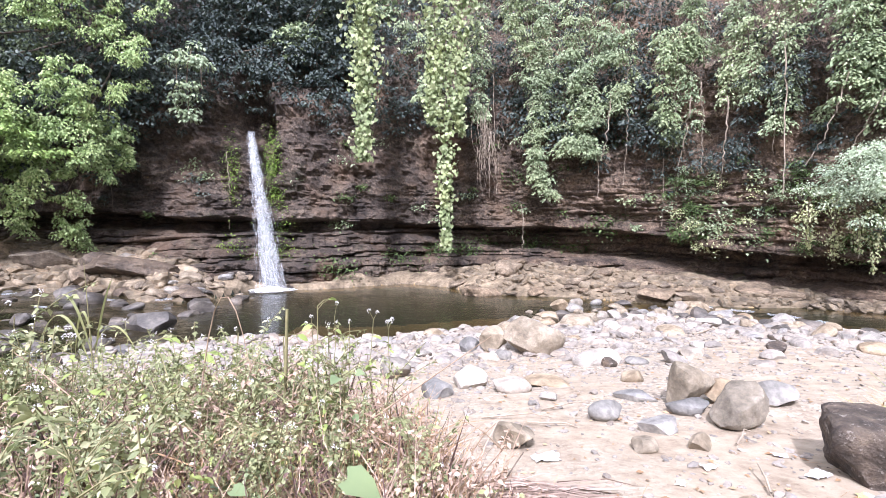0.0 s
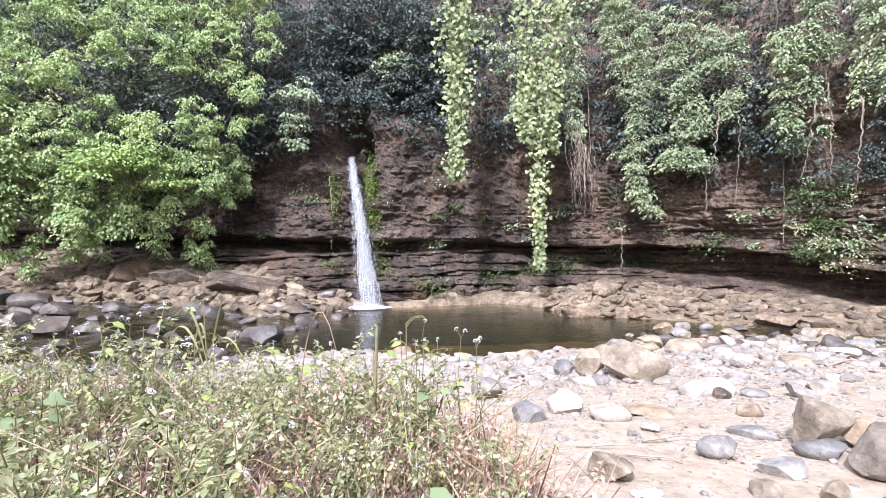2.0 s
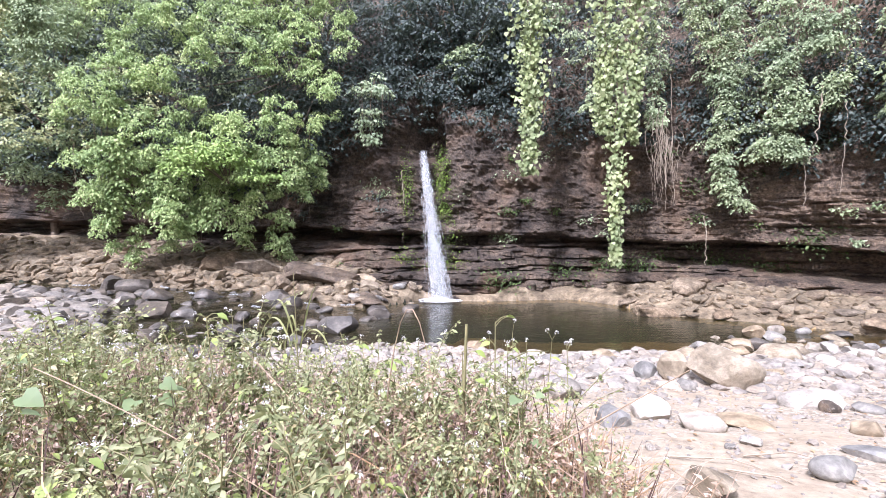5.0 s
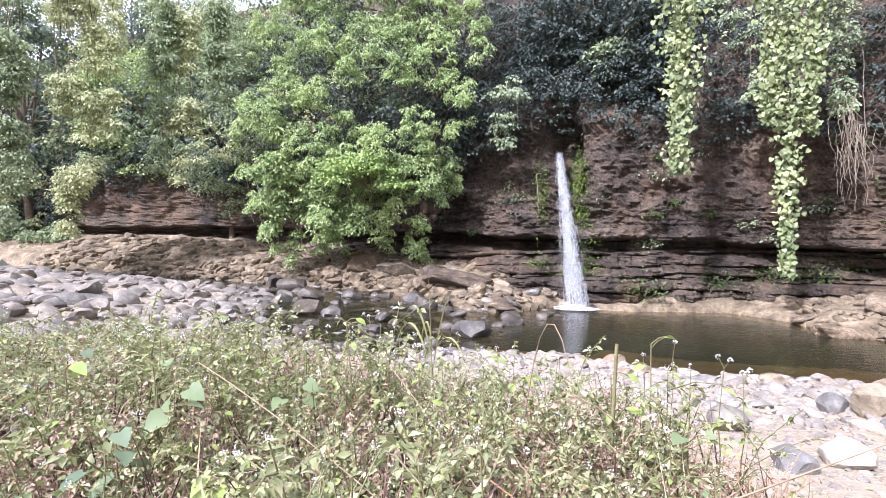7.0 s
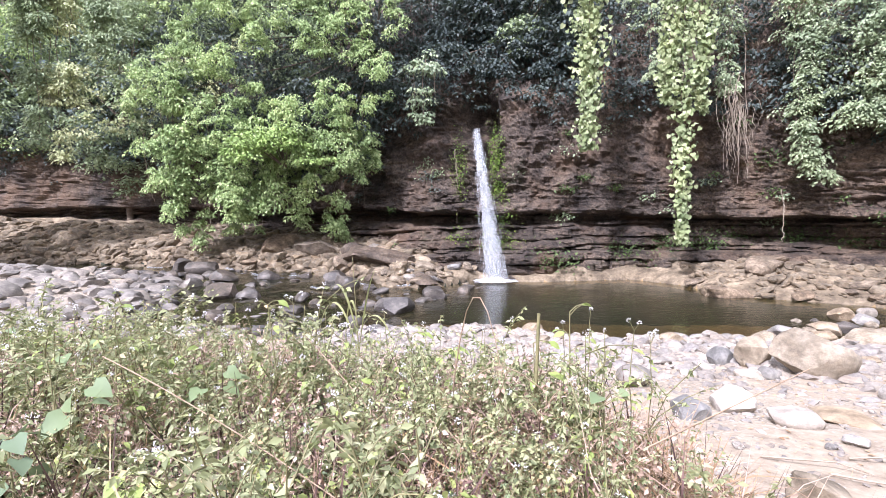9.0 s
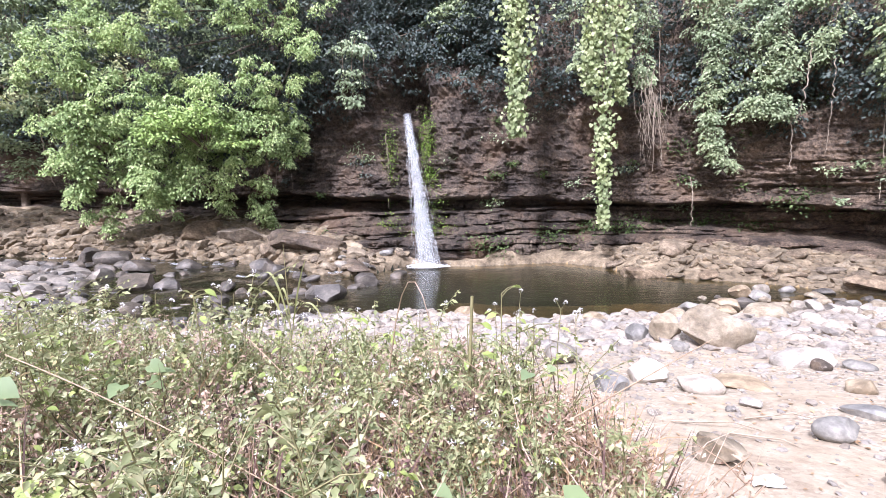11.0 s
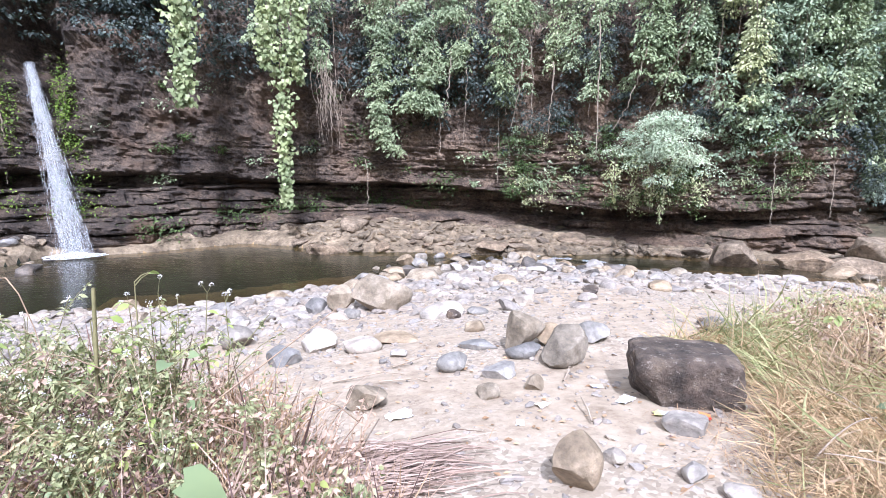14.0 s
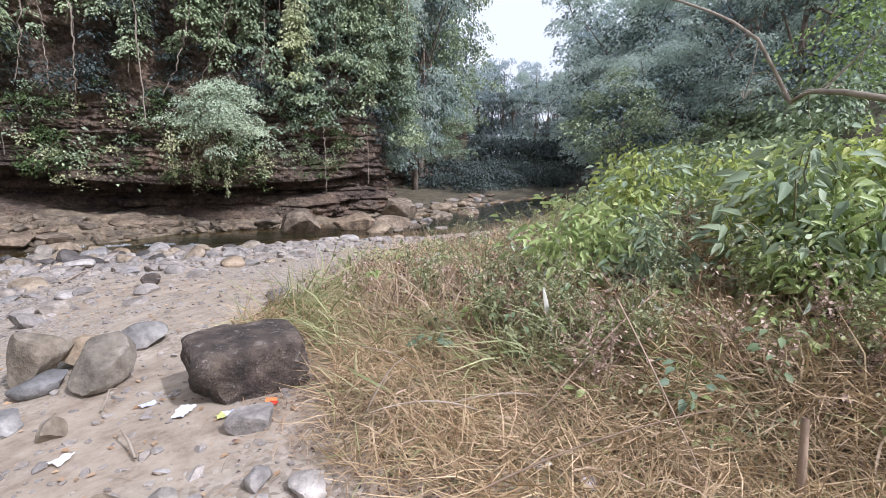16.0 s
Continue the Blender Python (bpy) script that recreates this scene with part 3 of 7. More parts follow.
def waterfall():
    """The falling water: a narrow sheet that leaves the notch, bows out and frays on its way down."""
    top = on_cliff(-6.38, 4.5, 0.12) + [0, 0, 0.35]
    foot = np.array([-5.02, 17.45, -0.98])
    fall = thing("waterfall", None, None, "narrow white waterfall dropping from a notch into the pool", "waterfall", at=tuple(foot))
    r = np.random.default_rng(5)

    def course(q):
        """The middle of the fall at fractions q of its length, from the bed behind the lip to the pool."""
        f_ = np.clip((q - 0.07) / 0.93, 0, 1)
        back = np.clip((0.07 - q) / 0.07, 0, 1)
        mid = top + (foot - top) * np.stack([f_ ** 0.75, f_ ** 0.6, f_], -1)
        return mid + np.stack([-0.25 * back, 0.9 * back, 0.22 * back], -1) - foot

    def width(q):
        return 0.12 + 0.31 * q ** 1.1

    q = np.linspace(0, 1, 120)
    u = np.linspace(-1, 1, 15)
    mid = course(q)
    for k in range(2):
        fray = 0.55 + 0.5 * vnoise(np.stack([q * 9 + 7 * k, 0 * q, 0 * q], -1), 1, 12 + k)
        sway = 0.25 * (vnoise(np.stack([q * 5 + 3 * k, 0 * q, 0 * q], -1), 1, 32 + k) - 0.5)
        wob = 0.10 * (vnoise(np.stack([(u[None] * 4 + 0 * q[:, None]).ravel(), (q[:, None] * 7 + 0 * u[None]).ravel(), np.full(120 * 15, k * 3.0)], -1), 1, 52).reshape(120, 15) - 0.5)
        v = mid[:, None] + np.stack([(u[None] * fray[:, None] + sway[:, None]) * width(q)[:, None], 0.09 * k - 0.06 + 0.1 * u[None] ** 2 + wob, 0 * u[None] + 0 * q[:, None]], -1)
        part("water_sheet", mesh_np("water_sheet", v.reshape(-1, 3), grid_faces(120, 15)), FALL_MAT, fall, "thin grey-white sheet of falling water")
    vs, n0, fs_ = [], 0, []
    for k in range(1500):
        a = r.uniform(0, 0.97)
        b_ = min(1.0, a + r.uniform(0.02, 0.09))
        qq = np.linspace(a, b_, 7)
        side = np.clip(r.normal(0, 0.5), -1.25, 1.25)
        p = course(qq) + np.stack([side * width(qq), r.normal(0, 0.07) + 0 * qq, 0 * qq], -1)
        w = r.uniform(0.002, 0.007) * np.sin(np.linspace(0.15, 3.0, 7)) * (0.7 + 0.6 * qq)
        vs.append(np.stack([p + np.stack([w, 0 * w, 0 * w], -1), p - np.stack([w, 0 * w, 0 * w], -1)], 1).reshape(-1, 3))
        fs_.append(grid_faces(7, 2) + n0)
        n0 += 14
    part("falling_streak", mesh_np("falling_streak", np.concatenate(vs), np.concatenate(fs_)), STREAK_MAT, fall, "pale threads of falling water", kind="stuff")
    # drops that spray off the sheet
    n = 1100
    q = r.uniform(0.1, 1, n) ** 0.6
    c = course(q)
    c[:, 0] += r.normal(0, 1, n) * width(q)
    c[:, 1] += r.normal(0, 0.12, n)
    part("spray", leaf_mesh("spray", c, r.normal(0, 0.15, (n, 3)) + [0, 0, -1], r.uniform(0.015, 0.04, n), "lance", (0, -1, 0), r=r), STREAK_MAT, fall, kind="stuff")
    # foam where it strikes the pool
    a, b = np.meshgrid(np.linspace(0, 1, 16), np.linspace(0, 2 * np.pi, 48, endpoint=False), indexing="ij")
    rad = a * (0.75 + 0.35 * vnoise(np.stack([np.cos(b).ravel() * 2, np.sin(b).ravel() * 2, 0 * b.ravel()], -1), 1.3, 4).reshape(b.shape))
    fz = 0.03 + 0.16 * (1 - a) * vnoise(np.stack([rad.ravel() * np.cos(b).ravel() * 7, rad.ravel() * np.sin(b).ravel() * 7, 0 * b.ravel()], -1), 1, 6).reshape(b.shape)
    fv = np.stack([0.9 * rad * np.cos(b), 0.7 * rad * np.sin(b), fz], -1).reshape(-1, 3)
    i = np.arange(16 * 48).reshape(16, 48)
    j = np.roll(i, -1, 1)
    ff = np.stack([i[:-1], i[1:], j[1:], j[:-1]], -1).reshape(-1, 4)
    part("foam", mesh_np("foam", fv, ff), FOAM_MAT, fall)
    return fall


FALL_MAT, FOAM_MAT = foam_mat("falling_water", 0.50, (0.52, 0.54, 0.57), 0.44, 16), foam_mat("foam", 0.44, (0.78, 0.80, 0.82), 0.95, 4)
STREAK_MAT = foam_mat("water_streaks", 0.45, (0.68, 0.70, 0.73), 0.55, 16)
waterfall()

def riffle(x, y, length, wide, turn, seed):
    """A streak of broken white water."""
    u, v = np.meshgrid(np.linspace(-1, 1, 15), np.linspace(-1, 1, 9), indexing="ij")
    p3 = np.stack([u.ravel() * length, v.ravel() * wide, 0 * u.ravel()], -1)
    taper = np.sqrt(np.clip(1 - u.ravel() ** 2, 0, 1)) * (0.6 + 0.8 * vnoise(p3 + seed, 5.0, seed))
    pts_ = np.stack([0.5 * p3[:, 0], 0.5 * p3[:, 1] * taper, 0.02 + 0.07 * (1 - v.ravel() ** 2) * vnoise(p3, 9.0, seed + 1)], -1)
    ob = thing("riffle", mesh_np("riffle", pts_, grid_faces(15, 9)), RIFFLE_MAT, "small white riffle between stones in the stream", "white water", "riffles")
    ob.matrix_basis = pose(x, y, float(water_level(x)) + 0.02, 0, 0, turn)
    return ob


RIFFLE_MAT = foam_mat("riffle_foam", 0.52, (0.62, 0.65, 0.68), 0.75, 7)
rf = np.random.default_rng(58)
for k, (x, y, ln, w) in enumerate([(-7.0, 15.6, 0.9, 0.5), (-7.5, 15.1, 0.6, 0.3), (-8.8, 14.6, 0.7, 0.25), (-10.2, 14.9, 0.8, 0.22), (-11.6, 15.0, 0.9, 0.25), (-13.0, 14.4, 0.8, 0.25), (-9.6, 13.2, 0.6, 0.2), (-14.8, 15.0, 1.0, 0.25), (-17.5, 14.0, 1.0, 0.3),
                                   (7.6, 13.2, 0.9, 0.3), (8.4, 12.6, 0.7, 0.25), (9.0, 11.9, 0.9, 0.3), (9.3, 11.2, 0.6, 0.2), (6.9, 13.0, 0.6, 0.2)]):
    riffle(x, y, 0.8 * ln, 0.7 * w, rf.uniform(-35, 35) if x < 0 else rf.uniform(-60, -10), 70 + k)

# ---- plants: materials ----
LEAF_TREE = leaf_mat("tree_leaves", (0.085, 0.13, 0.06), (0.22, 0.30, 0.135), (0.40, 0.49, 0.25), 0.32)
# lighter copy of the tree leaves, with sunlight put into the colour
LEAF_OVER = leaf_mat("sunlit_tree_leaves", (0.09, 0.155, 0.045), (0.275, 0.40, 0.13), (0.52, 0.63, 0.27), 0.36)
# held dark to paint shade between leaf masses; also the dark tree's own leaves
LEAF_DARK = leaf_mat("shade_dark_leaves", (0.018, 0.030, 0.026), (0.045, 0.066, 0.052), (0.12, 0.155, 0.11), 0.2)
LEAF_PALE = leaf_mat("pale_leaves", (0.11, 0.165, 0.075), (0.255, 0.335, 0.155), (0.42, 0.50, 0.27), 0.30, rough=0.5)
LEAF_HEART = leaf_mat("heart_leaves", (0.10, 0.15, 0.05), (0.25, 0.32, 0.125), (0.43, 0.50, 0.25), 0.30, rough=0.55, patch=1.6)
LEAF_BRIGHT = leaf_mat("bright_leaves", (0.12, 0.21, 0.05), (0.24, 0.37, 0.09), (0.38, 0.52, 0.17), 0.38)
# valley haze is painted in: leaf colour raised and turned pale blue
LEAF_HAZE_BLUE = leaf_mat("haze_blue_leaves", (0.26, 0.35, 0.25), (0.43, 0.55, 0.42), (0.56, 0.66, 0.52), 0.85, rough=0.8, patch=0.35)
LEAF_WEED = leaf_mat("weed_leaves", (0.06, 0.085, 0.03), (0.30, 0.345, 0.14), (0.53, 0.55, 0.295), 0.45, patch=2.2, dry=(0.60, 0.42, 0.22))
# the dry colour here is a pale sky sheen painted on some leaves
LEAF_SHRUB = leaf_mat("shrub_leaves", (0.15, 0.225, 0.06), (0.38, 0.50, 0.15), (0.60, 0.68, 0.28), 0.6, rough=0.34, patch=2.5, dry=(0.58, 0.66, 0.56), gloss=0.5)
LEAF_DRY = leaf_mat("dry_leaves", (0.20, 0.14, 0.085), (0.38, 0.295, 0.185), (0.57, 0.485, 0.34), 0.2, rough=0.7, patch=1.5)
LEAF_GOLD = leaf_mat("golden_straw", (0.19, 0.135, 0.055), (0.39, 0.305, 0.14), (0.60, 0.50, 0.26), 0.2, rough=0.7, patch=1.5)
LEAF_RUST = leaf_mat("rusty_stalks", (0.16, 0.10, 0.047), (0.30, 0.21, 0.10), (0.46, 0.36, 0.19), 0.18, rough=0.75, patch=1.5)
LEAF_GRASS = leaf_mat("grass_blades", (0.14, 0.18, 0.06), (0.30, 0.335, 0.12), (0.46, 0.48, 0.21), 0.30, patch=1.3, dry=(0.46, 0.38, 0.23))
LEAF_UP = leaf_mat("upstream_creeper_leaves", (0.20, 0.245, 0.10), (0.40, 0.46, 0.20), (0.62, 0.67, 0.36), 0.40, rough=0.5)
LEAF_GREY = leaf_mat("grey_green_leaves", (0.12, 0.18, 0.085), (0.23, 0.31, 0.155), (0.37, 0.45, 0.25), 0.28, rough=0.5, patch=1.2)
LEAF_INNER_SHADE = leaf_mat("shade_dark_inner_leaves", (0.07, 0.10, 0.085), (0.13, 0.18, 0.15), (0.20, 0.26, 0.215), 0.4, rough=0.8)
LEAF_WALL = leaf_mat("shaded_creeper_leaves", (0.085, 0.13, 0.075), (0.215, 0.30, 0.165), (0.38, 0.47, 0.27), 0.36, rough=0.6)
# stronger haze tint put into the leaf colour of the farthest trees
LEAF_HAZE_FAR = leaf_mat("hazy_far_leaves", (0.18, 0.25, 0.22), (0.32, 0.425, 0.37), (0.46, 0.56, 0.50), 0.6, rough=0.8, patch=0.35)
LEAF_SILVER = leaf_mat("silvery_leaves", (0.20, 0.28, 0.15), (0.35, 0.45, 0.255), (0.50, 0.59, 0.37), 0.30, rough=0.65)
MOSS = leaf_mat("moss_and_fern", (0.055, 0.10, 0.015), (0.13, 0.22, 0.03), (0.26, 0.38, 0.06), 0.32, patch=1.5)
FERN = leaf_mat("cliff_ferns", (0.03, 0.055, 0.015), (0.07, 0.115, 0.032), (0.14, 0.21, 0.06), 0.3, patch=1.5)
BARK = plain_mat("bark", (0.10, 0.075, 0.055), (0.24, 0.19, 0.145), 7, 0.9, depth=0.02)
BARK_PALE = plain_mat("pale_bark", (0.22, 0.17, 0.125), (0.42, 0.35, 0.27), 9, 0.85, depth=0.015)
STEM_DRY = plain_mat("dry_stems", (0.22, 0.15, 0.10), (0.42, 0.31, 0.21), 12, 0.85)
STEM_GREEN = plain_mat("green_stems", (0.14, 0.13, 0.06), (0.28, 0.25, 0.12), 12, 0.7)
PETAL = plain_mat("white_petals", (0.66, 0.63, 0.64), (0.82, 0.80, 0.82), 30, 0.7)


# ---- cliff plants ----
def veg_low(x):
    return np.interp(x, [-48, -38, -33, -28, -20, -15, -10, -8, -5, -3, 3, 5.5, 8, 10, 13, 17, 20, 30], [2.0, 2.6, 5.2, 4.8, 4.8, 4.6, 5.6, 6.1, 6.3, 5.8, 5.6, 4.8, 4.2, 3.3, 2.9, 2.5, 1.5, 1.0])


def bush_mass(name, centres, outward, radius, material, leaf, seed, label, shape="lance", per=30, dense=13, sag=0.3):
    """Leafy masses: sprays on the outer and upper side of each bush, with trailing tips below."""
    r = np.random.default_rng(seed)
    cc, dr = [], []
    for c, o, rad in zip(centres, outward, radius):
        k = max(5, int(dense * rad ** 1.5))
        d = unit(r.normal(size=(k, 3)) + np.array([o[0] * 0.8, o[1] * 0.8, 0.35]))
        p = c + d * rad * r.uniform(0.65, 1.0, (k, 1)) * [1, 1, 0.85]
        p[:, 2] -= sag * rad * r.uniform(0, 1, k) ** 3 * 3
        cc.append(p)
        dr.append(r.uniform(0.28, 0.50, k) * (0.5 + 0.5 * rad))
    pos, way = domes(np.concatenate(cc), np.concatenate(dr), per, r, droop=1.2)
    return thing(name, leaf_mesh(name, pos, way, r.uniform(0.65, 1.3, len(pos)) * leaf, shape, (0, -0.4, 1), 0.5, r=r), material, label, "foliage", kind="stuff")


def cliff_bushes(material, count, rad, leaf, seed, lo_x, hi_x, label, bulge=(0.0, 0.8), thin=0.35, top=13.5, per=30, dense=13, lift=0.0):
    r = np.random.default_rng(seed)
    x = r.uniform(lo_x, hi_x, count * 6)
    low = veg_low(x) + lift
    z = low + (top - low) * r.uniform(0, 1, len(x)) ** 1.1
    i = np.searchsorted(cq[:, 0], x).clip(0, len(cq) - 1)
    j = np.searchsorted(cz, z).clip(0, len(cz) - 1)
    dens = fbm(np.stack([cs[i], 0 * z, z * 0.6], -1), 0.4, 3, seed)
    cand = np.nonzero((dens > thin) & ~((np.abs(x + 6.2) < 0.95) & (z < 6.8)))[0]
    ok, sz_ = [], 0.62 * (rad[0] + rad[1]) / 2 * 1.15
    for a in cand:
        if all((cs[i[a]] - cs[i[c_]]) ** 2 + (z[a] - z[c_]) ** 2 > sz_ ** 2 for c_ in ok):
            ok.append(a)
        if len(ok) >= count:
            break
    ok = np.array(ok)
    p = CLIFF_P[i[ok], j[ok]].copy()
    o = cn[i[ok]]
    p[:, :2] += o * r.uniform(*bulge, len(ok))[:, None]
    p[:, 2] = z[ok]
    return bush_mass("cliff_foliage", p, o, r.uniform(*rad, len(ok)), material, leaf, seed + 500, label, per=per, dense=dense)


# backing bushes: the shade of the gaps is in their leaf colour
cliff_bushes(LEAF_DARK, 470, (0.6, 1.35), 0.14, 11, -46, 9, "dense green bushes and creepers on the upper cliff, coloured dark for shade", (-0.3, 0.6), 0.18, per=34)
cliff_bushes(LEAF_DARK, 100, (0.5, 1.1), 0.095, 10, 9, 20, "small-leaved creepers on the downstream cliff, coloured dark for shade", (-0.3, 0.5), 0.18, per=60)
cliff_bushes(LEAF_TREE, 60, (0.45, 0.95), 0.16, 12, -46, -16, "green leafy bushes hanging from the upper cliff", (0.5, 1.3), 0.46, lift=0.5, per=34)
cliff_bushes(LEAF_TREE, 20, (0.4, 0.8), 0.16, 92, -5, 10, "green leafy bushes growing along the top of the cliff", (0.4, 1.1), 0.50, lift=2.2, per=40)
cliff_bushes(LEAF_PALE, 26, (0.35, 0.7), 0.13, 16, 13, 22, "pale yellowish creepers over the downstream cliff", (0.6, 1.4), 0.40, 10, per=44)
cliff_bushes(LEAF_WALL, 210, (0.6, 1.3), 0.12, 13, 13.5, 45, "bluish green creepers draped over the downstream cliff", (0.0, 0.7), 0.24, 16, per=46, dense=11)
cliff_bushes(LEAF_UP, 60, (0.4, 0.9), 0.15, 14, -46, -16, "pale yellowish creepers hanging from the upstream cliff", (0.6, 1.6), 0.52, 13, per=36)
cliff_bushes(LEAF_TREE, 110, (0.8, 1.5), 0.19, 15, -47, -14, "leafy bushes on the rim of the upstream cliff", (0.2, 1.6), 0.42, 16.8, lift=3.0, per=36)

us = np.random.default_rng(31)
ux = us.uniform(-46, -34, 30)
uy = np.interp(ux, FAR_X, FAR_Y) + us.uniform(1.2, 3.4, 30)
bush_mass("scrub", np.c_[ux, uy, ground_at(ux, uy) + 0.35], np.tile([0.5, -0.8], (30, 1)), us.uniform(0.5, 1.0, 30), LEAF_TREE, 0.17, 32, "low green scrub at the foot of the upstream cliff", per=40)

# scrub along both banks where the river bends away
xs = np.random.default_rng(17).uniform(29, 46, 60)
ys = np.interp(xs, FAR_X, FAR_Y) + np.random.default_rng(18).uniform(4.0, 8.5, 60)
# the dark leaf colour stands for the deep shadow at the bend
bush_mass("scrub", np.c_[xs, ys, ground_at(xs, ys) + 0.5], np.tile([-0.5, -0.8], (60, 1)), np.random.default_rng(19).uniform(0.9, 2.0, 60), LEAF_DARK, 0.15, 20, "dense scrub at the river bend, coloured dark for shadow")
xs = np.random.default_rng(27).uniform(12, 40, 90)
ys = np.interp(xs, NEAR_X, NEAR_Y) - np.random.default_rng(28).uniform(3.0, 9, 90)
off = np.arctan2(xs, ys) > radians(84)
xs, ys = xs[off], ys[off]
bush_mass("scrub", np.c_[xs, ys, ground_at(xs, ys) + 0.6], np.tile([-0.8, 0.5], (len(xs), 1)), np.random.default_rng(29).uniform(0.7, 1.6, len(xs)), LEAF_TREE, 0.17, 30, "green scrub on the wooded bank below the trees")


def curtain(name, strands, material, leaf, shape, seed, label, category="vine", per_m=26, spread=0.20, face=(0, -0.55, 0.8), group=""):
    """Hanging shoots: each strand is (x, y, top z, length, width)."""
    r = np.random.default_rng(seed)
    base = np.array([strands[0][0], strands[0][1], strands[0][2]])
    ob = thing(name, None, None, label, category, group, at=tuple(base))
    tubes, pos = Tubes(4), []
    for x, y, top, length, width in strands:
        k = max(4, int(length * 2))
        q = np.linspace(0, 1, k)
        wob = np.cumsum(r.normal(0, 0.05, (k, 2)), 0)
        line = np.stack([x + wob[:, 0], y + wob[:, 1], top - length * q], -1) - base
        tubes.add(line, 0.022, 0.006)
        n = int(length * per_m * (0.4 + width))
        t = r.uniform(0, 1, n) ** 0.85
        taper = np.clip(1.15 - 0.85 * t, 0.25, 1) * (0.65 + 0.7 * vnoise(np.stack([t * length * 1.4, 0 * t, 0 * t], -1), 1, int(abs(x) * 10)))
        c = np.stack([np.interp(t, q, line[:, i]) for i in range(3)], -1)
        off = r.normal(0, 1, (n, 3)) * [width * 0.42, width * 0.30, 0.06]
        pos.append(c + off * taper[:, None])
    pos = np.concatenate(pos)
    way = r.normal(0, 0.5, (len(pos), 3)) + [0, -0.25, -1.0]
    part("stem", tubes.mesh("stem"), BARK, ob)
    part("leaves", leaf_mesh("leaves", pos, way, r.uniform(0.7, 1.25, len(pos)) * leaf, shape, face, 0.45, r=r), material, ob, kind="stuff")
    return ob


def creeper(strands, material, leaf, seed, label, dome=(0.20, 0.40), per=58, group="hanging vines"):
    """A ragged creeper: leafy lumps along hanging shoots (x, y, top z, length, width)."""
    r = np.random.default_rng(seed)
    base = np.array(strands[0][:3])
    ob = thing("vine", None, None, label, "vine", group, at=tuple(base))
    tubes, cs_ = Tubes(4), []
    for x, y, top, length, width in strands:
        k = max(4, int(length * 2))
        q = np.linspace(0, 1, k)
        wob = np.cumsum(r.normal(0, 0.06, (k, 2)), 0)
        line = np.stack([x + wob[:, 0], y + wob[:, 1], top - length * q], -1) - base
        tubes.add(line, 0.022, 0.006)
        n = int(length * (4.5 + 8.0 * width))
        t = r.uniform(0, 1, n)
        gap = vnoise(np.stack([t * length * 1.1, 0 * t, 0 * t], -1), 1, seed) > 0.42
        t = t[gap]
        c = np.stack([np.interp(t, q, line[:, i]) for i in range(3)], -1)
        tz = np.stack([t * length * 0.55, 0 * t + x, 0 * t], -1)
        c[:, 0] += 1.5 * width * (vnoise(tz, 1, seed + 3) - 0.5)
        fat = 0.25 + 1.3 * vnoise(tz, 1.7, seed + 5) ** 1.5
        cs_.append(c + r.normal(0, 1, c.shape) * [width * 0.42, width * 0.30, 0.08] * (fat * np.clip(1.25 - t, 0.35, 1))[:, None])
    c = np.concatenate(cs_)
    pos, way = domes(c, r.uniform(*dome, len(c)), per, r, droop=1.4)
    part("stem", tubes.mesh("stem"), BARK, ob)
    part("leaves", leaf_mesh("leaves", pos, way, r.uniform(0.65, 1.3, len(pos)) * leaf, "lance", (0, -0.6, 1), 0.35, r=r), material, ob, kind="stuff")
    return ob


def hung(strands, k=1.085):
    """Strands moved back along the lines of sight from the path, towards the cliff."""
    return [(k * x, 0.2 + k * (y - 0.2), 1.48 + k * (top - 1.48), k * ln, k * w) for x, y, top, ln, w in strands]


curtain("vine", [(-1.96, 16.98, 11.0, 7.6, 0.8), (-1.75, 17.05, 10.8, 5.4, 0.6)], LEAF_HEART, 0.145, "heart", 31, "pale green heart-leaved vine hanging in a long rope", per_m=135, group="hanging vines")
curtain("vine", [(0.95, 17.6, 7.6, 7.2, 0.6), (0.6, 17.6, 10.0, 5.2, 0.8), (1.5, 17.6, 11.0, 6.6, 0.7)], LEAF_HEART, 0.14, "heart", 32,
        "long pale heart-leaved vine tapering to a thin tail", per_m=135, group="hanging vines")
creeper(hung([(2.2, 17.5, 10.5, 6.0, 0.5), (-0.1, 17.6, 8.2, 2.6, 0.7), (0.6, 17.7, 8.4, 2.4, 0.8)]), LEAF_PALE, 0.10, 36, "pale leafy creeper spreading beside a long vine")
creeper(hung([(4.0, 17.7, 10.5, 8.0, 0.7), (3.6, 17.7, 10.0, 5.2, 0.8), (4.6, 17.7, 9.0, 4.4, 0.9), (4.2, 17.7, 5.0, 2.9, 0.8)]), LEAF_PALE, 0.10, 33, "pale leafy creeper hanging in ragged tufts")
creeper(hung([(5.3, 17.3, 11.0, 7.4, 1.0), (6.1, 17.1, 10.5, 7.0, 1.0), (6.9, 16.8, 10.0, 5.0, 0.9), (5.8, 17.2, 8.0, 4.2, 1.1)]), LEAF_PALE, 0.10, 34, "broad pale creeper hanging in front of the cliff")
creeper(hung([(7.9, 16.4, 9.0, 5.2, 0.6), (8.3, 16.1, 8.0, 4.4, 0.6), (9.0, 15.7, 8.5, 4.2, 0.7)]), LEAF_PALE, 0.105, 35, "thin pale creeper with drooping leaves")
